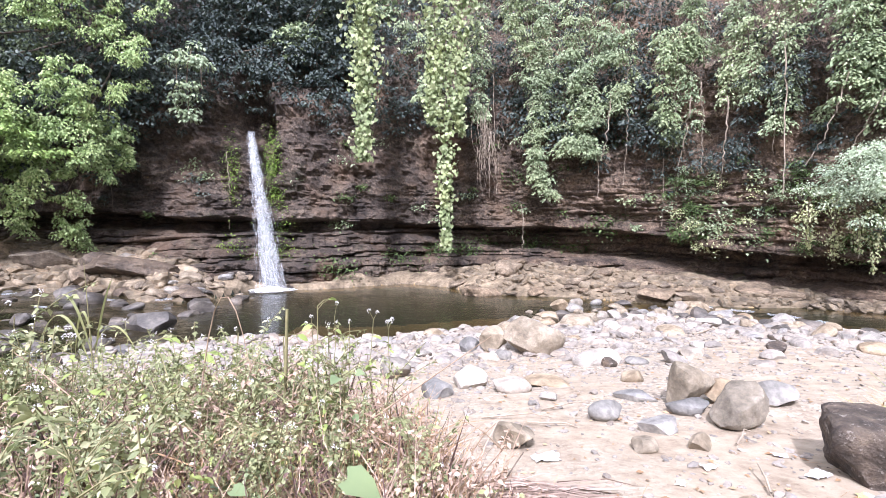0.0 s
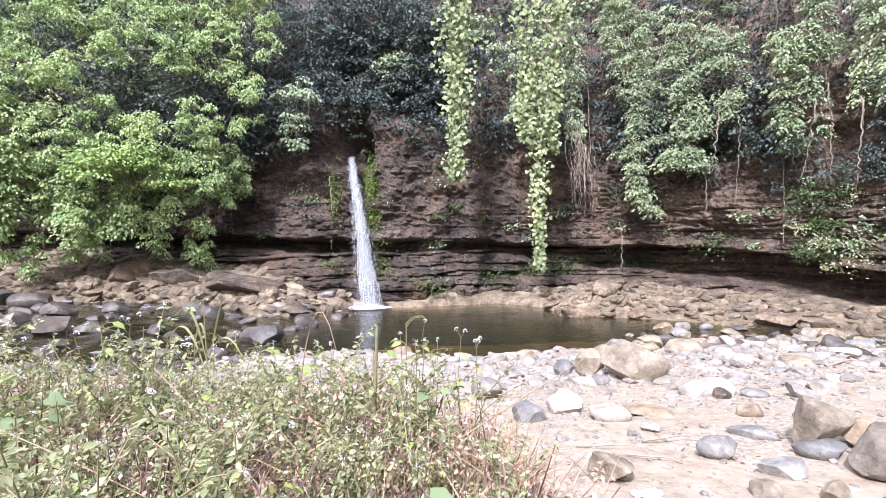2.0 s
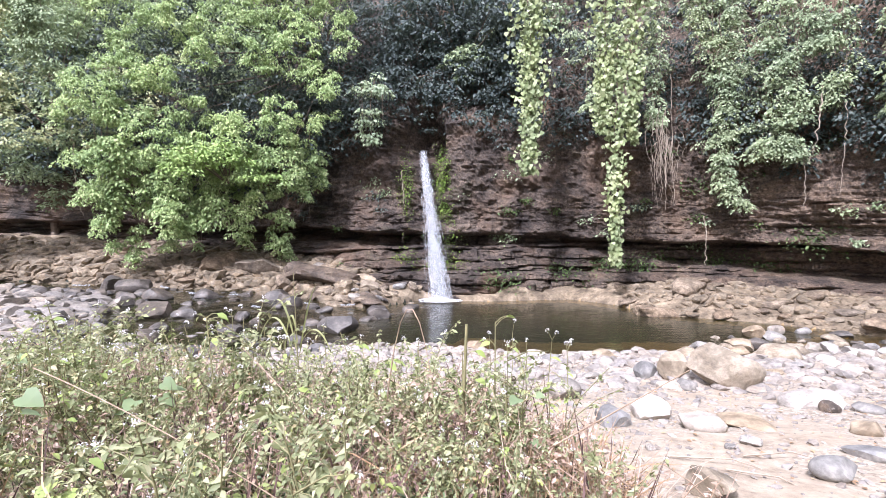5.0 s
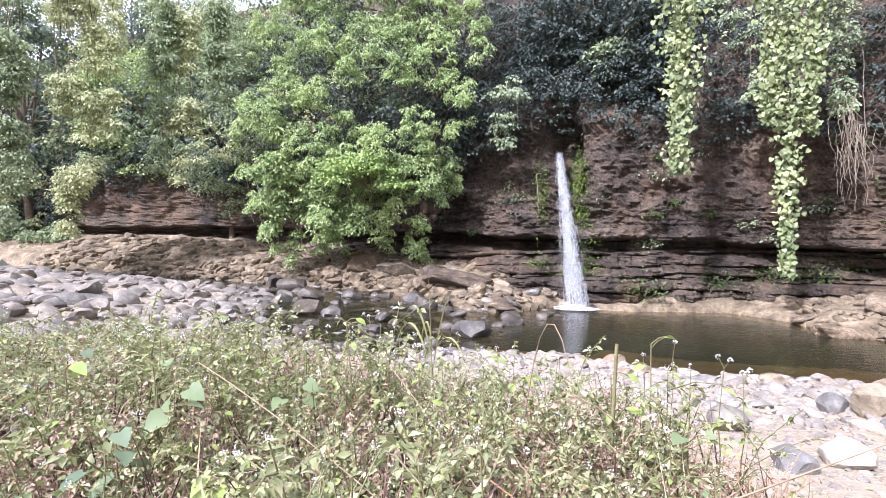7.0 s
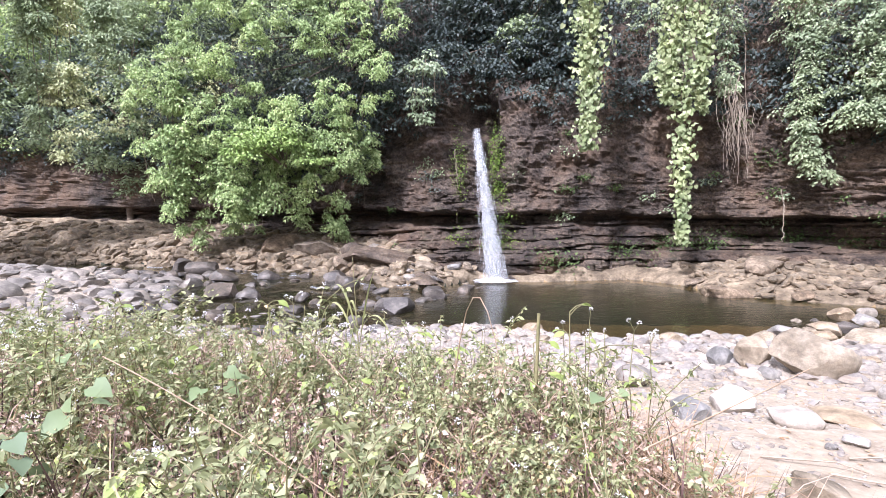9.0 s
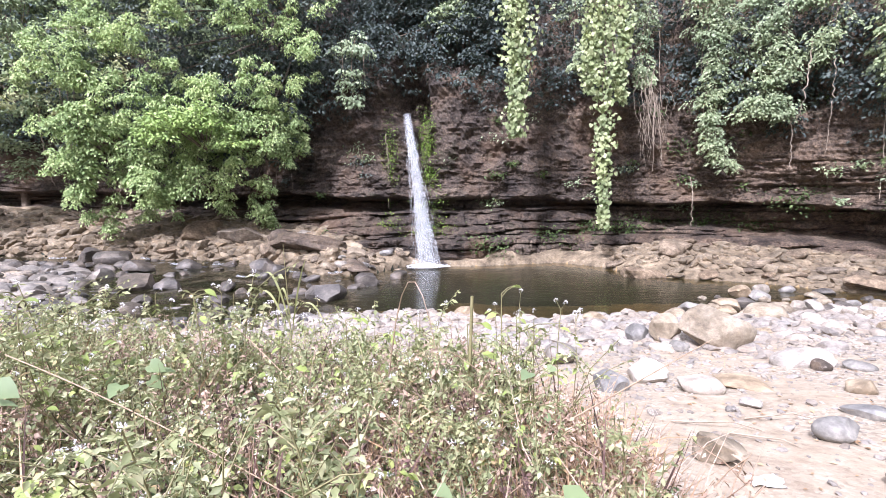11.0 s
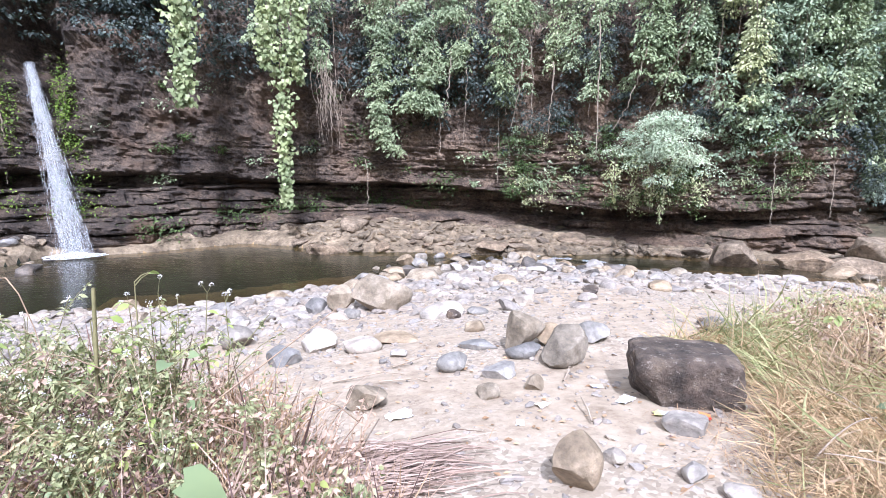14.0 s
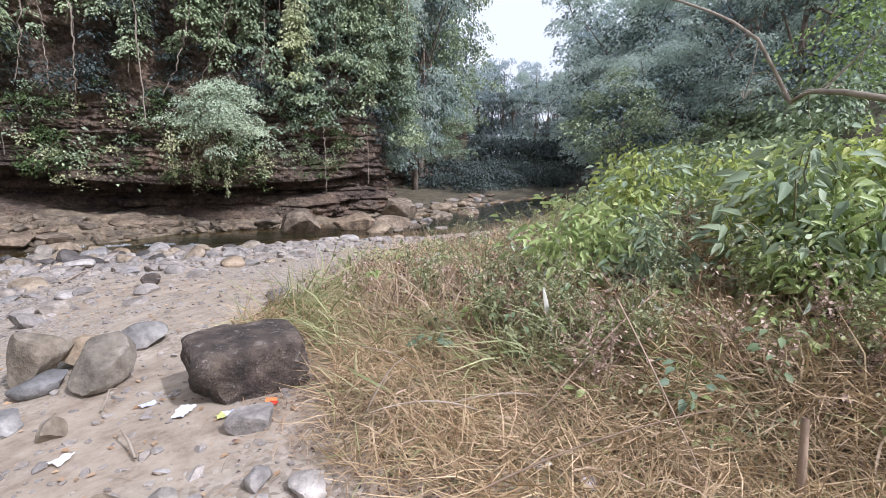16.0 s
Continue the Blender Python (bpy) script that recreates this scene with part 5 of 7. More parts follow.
def bare_vine(a, b_, sag, r0, label, seed):
    """A leafless climber stem slung between two points."""
    q = np.linspace(0, 1, 22)[:, None]
    line = np.array(a) + (np.array(b_) - np.array(a)) * q - np.array([0, 0.25, 1.0]) * sag * 4 * q * (1 - q)
    line[1:-1] += np.random.default_rng(seed).normal(0, 0.025, (20, 3))
    return thing("bare_vine", Tubes(5).add(line - line[0], r0, r0 * 0.6).mesh("bare_vine"), BARK_PALE, label, "vine", "bare climber stems", at=tuple(line[0]))


bv = np.random.default_rng(415)
for k, x in enumerate((2.4, 3.1, 4.9, 7.4, 8.2, 9.3, 9.9, 10.6, 11.2, 12.2, 13.0, 13.8, -17.0, -18.5, -20.5, -22.0)):
    hi = on_cliff(x, bv.uniform(5.0, 7.5), bv.uniform(0.9, 1.6))
    lo = on_cliff(x + bv.uniform(-0.9, 0.9), bv.uniform(2.0, 4.2), bv.uniform(0.5, 1.2))
    bare_vine(hi, lo, bv.uniform(0.0, 0.5), bv.uniform(0.014, 0.03), "bare pale climber stem looping down the cliff", 420 + k)
for k, (x, y, top, low) in enumerate(((2.25, 17.2, 5.4, 2.3), (2.45, 17.2, 5.0, 2.9), (-16.4, 14.8, 4.5, 2.0))):
    twig = Tubes(4)
    for q in range(22):
        st = np.r_[bv.normal(0, 0.18, 2) * [1, 0.5], -bv.uniform(0, 0.5) * (top - low)]
        pts_ = [st]
        for _ in range(6):
            pts_.append(pts_[-1] + np.r_[bv.normal(0, 0.07, 2), -bv.uniform(0.02, 0.22) * (top - low) * 0.6])
        twig.add(np.array(pts_), 0.009, 0.003)
    thing("dead_twig_bundle", twig.mesh("dead_twig_bundle"), BARK_PALE, "bundle of bleached dead twigs hanging beside a vine", "twigs", "hanging twigs", kind="stuff", at=(x, y, top))

# ---- stones ----
PALE_STONE = rock_mat("pale_river_stone", [(0.3, (0.26, 0.23, 0.20)), (0.5, (0.37, 0.345, 0.315)), (0.7, (0.47, 0.445, 0.415))], 3.0, 0.8, 18)
GREY_STONE = rock_mat("grey_river_stone", [(0.3, (0.155, 0.145, 0.135)), (0.5, (0.25, 0.237, 0.22)), (0.7, (0.35, 0.33, 0.30))], 2.5, 0.75, 22)
TAN_STONE = rock_mat("tan_boulder_stone", [(0.3, (0.16, 0.125, 0.085)), (0.5, (0.27, 0.225, 0.165)), (0.7, (0.37, 0.32, 0.25))], 3.0, 0.85, 16)
DARK_STONE = rock_mat("dark_crusted_boulder", [(0.3, (0.035, 0.028, 0.023)), (0.5, (0.105, 0.080, 0.062)), (0.72, (0.23, 0.18, 0.135))], 6.5, 0.8, 22, spots=((0.32, 0.28, 0.24), 17.0, 0.58), per_object=False, depth=0.10)
BLUE_STONE = rock_mat("blue_grey_stone", [(0.3, (0.11, 0.106, 0.100)), (0.5, (0.17, 0.165, 0.157)), (0.7, (0.24, 0.233, 0.22))], 2.5, 0.75, 18, per_object=False)
OLIVE_STONE = rock_mat("olive_grey_boulder_stone", [(0.3, (0.095, 0.077, 0.055)), (0.5, (0.185, 0.155, 0.115)), (0.7, (0.28, 0.245, 0.195))], 3.5, 0.8, 24, per_object=False)
WET_STONE = rock_mat("wet_stream_stone", [(0.3, (0.04, 0.036, 0.033)), (0.5, (0.09, 0.08, 0.072)), (0.7, (0.17, 0.15, 0.13))], 2.5, 0.45, 18)
RUBBLE = rock_mat("fallen_ledge_rock", [(0.3, (0.085, 0.066, 0.047)), (0.5, (0.19, 0.15, 0.108)), (0.7, (0.32, 0.265, 0.20))], 3.0, 0.85, 12, depth=0.09)

# ledge rock darkened for damp and for the shade below the tree
SHADED_DAMP_RUBBLE = rock_mat("shaded_damp_ledge_rock", [(0.3, (0.045, 0.034, 0.026)), (0.5, (0.10, 0.077, 0.058)), (0.7, (0.18, 0.145, 0.112))], 3.0, 0.6, 12, depth=0.09)


def rock_shape(seed, level=3, cuts=9, flat=0.75, rough=0.10, block=0.0):
    """A worn block: a ball squared off, cut by planes and roughened."""
    r = np.random.default_rng(seed)
    bm = bmesh.new()
    bmesh.ops.create_icosphere(bm, subdivisions=level, radius=1.0)
    v = np.array([x.co[:] for x in bm.verts])
    f = np.array([[q.index for q in p.verts] for p in bm.faces])
    bm.free()
    if block:
        v = v / (np.abs(v) ** (2 + block)).sum(1, keepdims=True) ** (1 / (2 + block))
    for _ in range(cuts):
        n = unit(r.normal(size=3))
        d = r.uniform(0.50, 0.86) + 0.25 * bool(block)
        over = np.maximum(0, v @ n - d)
        v = v - over[:, None] * n * 0.97
    v = v * (1 + rough * (fbm(v + seed, 1.3, 3, seed)[:, None] - 0.5) * 2)
    if level > 3:
        v = v * (1 + 0.5 * rough * (np.abs(fbm(v + seed, 4.0, 4, seed + 1) - 0.5)[:, None]) * 2)
    v[:, 2] *= flat
    v = v - (v.max(0) + v.min(0)) / 2
    return v / (v.max(0) - v.min(0)), f


def rock(name, x, y, size, material, label, seed, turn=0.0, sink=0.12, level=3, cuts=9, rough=0.10, z=None, tilt=(0, 0), group="", category="rock", block=0.0):
    v, f = rock_shape(seed, level, cuts, rough=rough, block=block)
    ob = thing(name, crease(mesh_np(name, v * np.array(size), f)), material, label, category, group)
    gz = float(ground_at(x, y)[0]) if z is None else z
    ob.matrix_basis = pose(x, y, gz + size[2] * (0.5 - sink), tilt[0], tilt[1], turn)
    return ob


BIG, LOOSE = "large boulders", "stones on the sand"
rock("boulder", 2.77, 2.73, (0.70, 0.58, 0.42), DARK_STONE, "large dark block-shaped boulder with a flat crusted top", 540, -32, 0.16, 5, 2, 0.14, group=BIG, block=6.0)
rock("boulder", 1.90, 8.10, (0.95, 0.70, 0.66), TAN_STONE, "tan pointed boulder beside the pool", 502, 15, 0.10, 4, 14, 0.12, group=BIG)
rock("boulder", 1.27, 8.45, (0.50, 0.45, 0.46), TAN_STONE, "brown rounded boulder leaning on a larger one", 503, 40, 0.1, 4, group=BIG)
rock("boulder", 2.42, 4.28, (0.40, 0.36, 0.42), OLIVE_STONE, "olive brown boulder half buried in sand", 504, 10, 0.12, 4, 16, 0.14, group=BIG)
rock("boulder", 2.68, 4.30, (0.28, 0.26, 0.25), TAN_STONE, "dark brown rough rock behind smoother boulders", 512, 60, 0.12, 4, 12, 0.2, group=BIG)
rock("boulder", 2.52, 3.78, (0.54, 0.36, 0.32), OLIVE_STONE, "grey pointed boulder tilted in the sand", 505, 30, 0.12, 4, 15, 0.12, group=BIG, tilt=(0, -14))
rock("stone", 2.25, 4.02, (0.34, 0.18, 0.14), BLUE_STONE, "smooth grey stone lying against a boulder", 506, -15, 0.1, group=LOOSE)
rock("stone", 3.08, 4.15, (0.40, 0.32, 0.22), BLUE_STONE, "blue grey pointed stone in the sand", 507, 0, 0.12, group=LOOSE)
rock("stone", 1.57, 4.02, (0.32, 0.21, 0.165), BLUE_STONE, "smooth oval grey stone with pale veins", 508, 10, 0.1, 4, 4, 0.04, group=LOOSE)
rock("stone", 0.72, 3.46, (0.30, 0.26, 0.22), OLIVE_STONE, "square brown grey stone half buried in sand", 509, 20, 0.15, 4, group=LOOSE)
rock("stone", -0.27, 6.40, (0.40, 0.32, 0.29), BLUE_STONE, "rounded blue grey stone among pale pebbles", 510, 0, 0.1, 4, 4, 0.04, group=LOOSE)
rock("stone", 1.40, 2.00, (0.25, 0.20, 0.30), OLIVE_STONE, "upright olive grey stone standing in the sand", 511, 0, 0.1, 4, 5, 0.06, group=LOOSE)
for k, (x, y, sx_, sy_, sz_, m_, lab) in enumerate((
        (0.90, 8.60, 0.36, 0.3, 0.34, BLUE_STONE, "blue grey stone by the water"), (1.33, 7.65, 0.26, 0.22, 0.2, BLUE_STONE, "small blue grey stone before a boulder"),
        (0.21, 5.10, 0.36, 0.34, 0.24, BLUE_STONE, "flat grey stone at the edge of the weeds"), (0.60, 5.60, 0.48, 0.4, 0.24, PALE_STONE, "pale tan slab bedded in sand"),
        (1.47, 5.50, 0.60, 0.4, 0.14, TAN_STONE, "low tan slab nearly covered by sand"), (1.0, 5.1, 0.42, 0.36, 0.2, PALE_STONE, "white rounded stone bedded in sand"),
        (2.36, 5.35, 0.32, 0.26, 0.17, TAN_STONE, "yellowish stone on fine gravel"), (2.55, 6.50, 0.22, 0.2, 0.16, DARK_STONE, "dark brown round stone on gravel"),
        (2.93, 6.55, 0.34, 0.24, 0.12, BLUE_STONE, "flat slate blue stone on gravel"), (2.05, 4.55, 0.42, 0.22, 0.11, BLUE_STONE, "flat slate grey stone in sand"),
        (1.84, 3.66, 0.30, 0.22, 0.12, GREY_STONE, "grey stone mostly buried in sand"), (1.56, 3.30, 0.22, 0.18, 0.10, TAN_STONE, "tan stone mostly buried in sand"),
        (4.35, 3.78, 0.46, 0.3, 0.20, BLUE_STONE, "smooth grey stone beside the dry grass"), (4.6, 4.05, 0.34, 0.2, 0.12, DARK_STONE, "flat dark stone lying on a grey one"),
        (2.34, 2.26, 0.27, 0.22, 0.13, GREY_STONE, "grey slab in front of the big boulder"), (1.93, 3.28, 0.15, 0.12, 0.15, TAN_STONE, "small pointed stone in the sand"),
        (1.96, 1.84, 0.13, 0.12, 0.11, GREY_STONE, "grey stone at the grass edge"), (2.02, 1.62, 0.20, 0.16, 0.10, PALE_STONE, "pale stone at the grass edge"),
        (1.72, 2.12, 0.12, 0.10, 0.09, GREY_STONE, "small grey stone in the sand"), (1.25, 1.72, 0.22, 0.2, 0.12, TAN_STONE, "brown stone half buried by straw"),
        (3.9, 6.9, 0.36, 0.3, 0.16, GREY_STONE, "grey stone on the gravel bar"), (5.2, 7.0, 0.4, 0.26, 0.2, DARK_STONE, "dark stone on the gravel bar"))):
    rock("stone", x, y, (sx_, sy_, sz_), m_, lab, 550 + k, 37 * k, 0.24, 3, 8, group=LOOSE)
BLOCKS = "fallen blocks below the cliff"
for k, (x, y, sz_, tl) in enumerate(((-9.2, 16.6, (2.8, 1.7, 0.75), (0, 12)), (-12.2, 17.0, (1.9, 1.3, 0.9), (8, 8)), (-13.9, 16.9, (2.1, 1.4, 0.9), (-6, -8)), (-10.7, 17.3, (1.2, 1.0, 0.7), (0, 4)),
                                     (2.05, 16.15, (1.3, 0.9, 0.5), (0, 0)), (3.2, 17.8, (1.5, 1.0, 0.55), (0, 5)), (12.6, 10.5, (1.3, 1.1, 1.05), (0, 0)), (14.4, 9.6, (1.7, 1.2, 0.7), (0, 0)),
                                     (16.6, 9.3, (1.8, 1.4, 1.2), (0, 0)), (15.3, 8.9, (1.6, 1.1, 0.6), (5, 0)), (-6.9, 15.5, (1.5, 0.7, 0.35), (0, -6)), (6.9, 14.2, (1.2, 0.9, 0.4), (0, 0)))):
    rock("rock", x, y, sz_, SHADED_DAMP_RUBBLE if -11 < x < -5.2 else RUBBLE, "large brown broken block fallen from the cliff", 570 + k, 50 * k if k > 1 else 20, 0.34 if k < 4 else 0.2, 4, 16, 0.2, group=BLOCKS, tilt=tl,
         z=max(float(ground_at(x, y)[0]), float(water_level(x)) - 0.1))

slabs = [rock_shape(680 + k, 3, 18, flat=0.6, rough=0.18, block=2.0) for k in range(14)]
pal = (PALE_STONE, PALE_STONE, GREY_STONE, TAN_STONE)
shapes = []
for k in range(14):
    v, f = rock_shape(600 + k, 3, 9, flat=0.65, rough=0.12)
    shapes.append((v, f))
meshes = {}


def stone_mesh(k, mat_i, mats, tag):
    key = (k, mat_i, tag)
    if key not in meshes:
        v, f = (slabs if tag == "shelf" else shapes)[k]
        me = crease(mesh_np("stone", v, f), 12 if tag == "shelf" else 22)
        me.materials.append(mats[mat_i])
        meshes[key] = me
    return meshes[key]


def scatter(count, region, size, mats, tag, name, label, group, seed, z_of=None, flat=0.6, sink=0.25):
    r = np.random.default_rng(seed)
    made, tries, taken = 0, 0, []
    while made < count and tries < count * 60:
        tries += 1
        x, y = region(r)
        s = r.uniform(*size) * (0.7 + 0.6 * r.uniform() ** 2)
        if any((x - a) ** 2 + (y - b) ** 2 < (0.42 * (s + c)) ** 2 for a, b, c in taken):
            continue
        taken.append((x, y, s))
        ob = thing(name, stone_mesh(int(r.integers(14)), int(r.integers(len(mats))), mats, tag), None, label, "stone", group)
        z = float(ground_at(x, y)[0]) if z_of is None else z_of(x, y)
        h = s * flat * r.uniform(0.75, 1.2)
        ob.matrix_basis = pose(x, y, z + h * (0.5 - sink), r.normal(0, 8), r.normal(0, 8), r.uniform(0, 360)) @ Matrix.Diagonal((s * r.uniform(0.9, 1.3), s * r.uniform(0.7, 1.0), h, 1))
        made += 1


def bar(r):
    """The gravel bar between the sand and the water."""
    x = r.uniform(-6, 13)
    near = float(np.interp(x, NEAR_X, NEAR_Y))
    return x, near - abs(r.normal(0, 1.9)) + 0.1


def rapids(r):
    x = r.uniform(-17, -5.2)
    lo, hi = float(np.interp(x, NEAR_X, NEAR_Y)) - 1.0, float(np.interp(x, FAR_X, FAR_Y)) - 0.5
    return x, lo + (hi - lo) * r.uniform() ** 1.3


def sand(r):
    return r.uniform(-0.5, 6.5), r.uniform(1.4, 8.0)


def shelf_spot(r):
    x = r.uniform(-18, -7.2) if r.uniform() < 0.4 else r.uniform(1.3, 13.0)
    lo, hi = float(np.interp(x, FAR_X, FAR_Y)), float(cliff_y(x)) - 0.9
    return x, lo + (hi - lo) * r.uniform()


def shaded_damp_bank(r):
    """The heap of wet, shade-darkened rock beside the foot of the waterfall."""
    x = r.uniform(-11.0, -5.9)
    return x, float(np.interp(x, FAR_X, FAR_Y)) + r.uniform(-0.5, 1.9)


def outflow(r):
    x = r.uniform(2.2, 10)
    return x, float(np.interp(x, NEAR_X, NEAR_Y)) + r.uniform(-0.6, 0.9)


scatter(90, bar, (0.16, 0.5), pal, "bar", "stone", "rounded pale river stone on the gravel bar", "river stones", 621, flat=0.5, sink=0.34)
scatter(18, sand, (0.05, 0.15), pal, "bar", "stone", "small pale stone lying in the sand", LOOSE, 622)
scatter(84, rapids, (0.25, 0.85), (WET_STONE,), "rapids", "stone", "wet dark grey stone standing in the rapids", "stones in the rapids", 623, lambda x, y: max(float(ground_at(x, y)[0]), float(water_level(x)) - 0.06))
scatter(35, outflow, (0.2, 0.6), (WET_STONE, GREY_STONE, TAN_STONE), "out", "stone", "grey brown stone in the outflow of the pool", "stones in the outflow", 624, lambda x, y: max(float(ground_at(x, y)[0]), float(water_level(x)) - 0.05))


def spill(r):
    """The stony lip where the pool drains towards the right."""
    u = r.uniform()
    return 3.3 + 5.2 * u + r.normal(0, 0.35), 12.6 - 2.4 * u * u + r.normal(0, 0.75)


def bend(r):
    """Stones and ledges where the river bends out of sight."""
    u = r.uniform()
    return 14.0 + 13.5 * u + r.normal(0, 0.5), 8.6 + 1.2 * u + r.normal(0, 0.7)


scatter(60, spill, (0.2, 0.62), (GREY_STONE, TAN_STONE, PALE_STONE, WET_STONE), "out", "stone", "rounded grey and tan stone on the stony lip of the pool", "stones in the outflow", 626, lambda x, y: max(float(ground_at(x, y)[0]), float(water_level(x)) - 0.02))
scatter(46, bend, (0.35, 1.1), (RUBBLE, TAN_STONE, GREY_STONE), "shelf", "rock", "brown rock standing in the shallow river bend", "rocks in the river bend", 627, lambda x, y: max(float(ground_at(x, y)[0]), float(water_level(x)) - 0.05), flat=0.45)
scatter(80, shelf_spot, (0.3, 0.9), (RUBBLE,), "shelf", "rock", "broken brown slab fallen from the cliff", "fallen slabs", 625, flat=0.36, sink=0.3)

scatter(70, shaded_damp_bank, (0.35, 1.0), (SHADED_DAMP_RUBBLE, SHADED_DAMP_RUBBLE, WET_STONE), "shelf", "rock", "damp brown rock coloured darker for shade, between rapids and cliff", "rocks beside the rapids", 628, flat=0.5, sink=0.25)


def upstream(r):
    x = r.uniform(-30, -8)
    near = float(np.interp(x, NEAR_X, NEAR_Y))
    return x, r.uniform(3.5, near + 0.6)


def left_ramp(r):
    x = -32 + 24 * r.uniform() ** 0.8
    lo, hi = float(np.interp(x, FAR_X, FAR_Y)) - 0.3, float(cliff_y(x)) - 0.6
    return x, lo + (hi - lo) * r.uniform()


def pebbles(name, count, region, size, material, label, seed, level=1, power=2.5, angular=False):
    """Gravel too small or too many to count."""
    r = np.random.default_rng(seed)
    xy = np.array([region(r) for _ in range(count)])
    s = size[0] + (size[1] - size[0]) * r.uniform(0, 1, count) ** power
    kinds_ = [rock_shape(650 + k, level + angular, 14 if angular else 5, 1.0, 0.16 if angular else 0.1, 1.5 * angular) for k in range(8)]
    a = r.uniform(0, 6.28, count)
    st = np.stack([s * r.uniform(0.9, 1.4, count), s * r.uniform(0.7, 1.0, count), s * r.uniform(0.35, 0.75, count)], -1)
    z = np.maximum(ground_at(xy[:, 0], xy[:, 1]), water_level(xy[:, 0]) - 0.12) + 0.04 * st[:, 2]
    vs, fs, n0 = [], [], 0
    for k, (tv, tf) in enumerate(kinds_):
        m = np.arange(count) % 8 == k
        v = tv[None] * st[m][:, None]
        ca, sa = np.cos(a[m])[:, None], np.sin(a[m])[:, None]
        tilt_ = r.normal(0, 0.25, (m.sum(), 1))
        vx, vy = v[:, :, 0] * ca - v[:, :, 1] * sa, v[:, :, 0] * sa + v[:, :, 1] * ca
        vs.append(np.stack([vx + xy[m][:, 0:1], vy + xy[m][:, 1:2], v[:, :, 2] + tilt_ * vx + z[m][:, None]], -1).reshape(-1, 3))
        fs.append((tf[None] + n0 + (np.arange(m.sum()) * len(tv))[:, None, None]).reshape(-1, 3))
        n0 += m.sum() * len(tv)
    return thing(name, crease(mesh_np(name, np.concatenate(vs), np.concatenate(fs)), 11 if angular else 30), material, label, "gravel", kind="stuff")


GRAVEL = rock_mat("gravel", [(0.3, (0.15, 0.135, 0.12)), (0.5, (0.26, 0.235, 0.21)), (0.7, (0.37, 0.345, 0.315))], 3.0, 0.85, 20, per_object=False)
pebbles("gravel", 11000, bar, (0.03, 0.12), GRAVEL, "pale rounded gravel on the river bar", 631)
pebbles("cobbles", 2800, bar, (0.10, 0.34), GRAVEL, "pale and grey cobbles along the water", 637, 2, 2.6)
pebbles("gravel", 2500, sand, (0.02, 0.08), GRAVEL, "scattered small pebbles on sand", 632)
pebbles("cobbles", 1700, rapids, (0.07, 0.42), rock_mat("wet_gravel", [(0.3, (0.05, 0.048, 0.05)), (0.5, (0.10, 0.095, 0.09)), (0.7, (0.20, 0.185, 0.165))], 3.0, 0.5, 20, per_object=False), "wet dark cobbles in the rapids", 633, 2)
pebbles("rubble", 1700, shelf_spot, (0.08, 0.45), SHELF_MAT, "broken brown rock debris below the cliff", 634, 1, angular=True)
pebbles("cobbles", 2600, upstream, (0.08, 0.75), rock_mat("upstream_gravel", [(0.3, (0.10, 0.092, 0.085)), (0.5, (0.20, 0.182, 0.162)), (0.7, (0.31, 0.285, 0.255))], 3.0, 0.7, 20, per_object=False), "pale cobbles and stones on the upstream bar", 635, 2, 3.0)
pebbles("rubble", 4500, left_ramp, (0.10, 0.70), SHELF_MAT, "broken brown slabs and debris on the upstream bank", 636, 1, angular=True)

# ---- undergrowth near the path ----
LEAF_DEAD = leaf_mat("dead_stems", (0.035, 0.022, 0.016), (0.085, 0.055, 0.040), (0.17, 0.115, 0.085), 0.1, rough=0.8, patch=1.5)


def bush_edge(y):
    """Where the weeds end and the sand begins, as x for each y."""
    return np.interp(y, [0.6, 1.3, 2.0, 2.8, 3.6, 4.2], [0.75, 0.45, 0.30, 0.10, -0.25, -1.0])


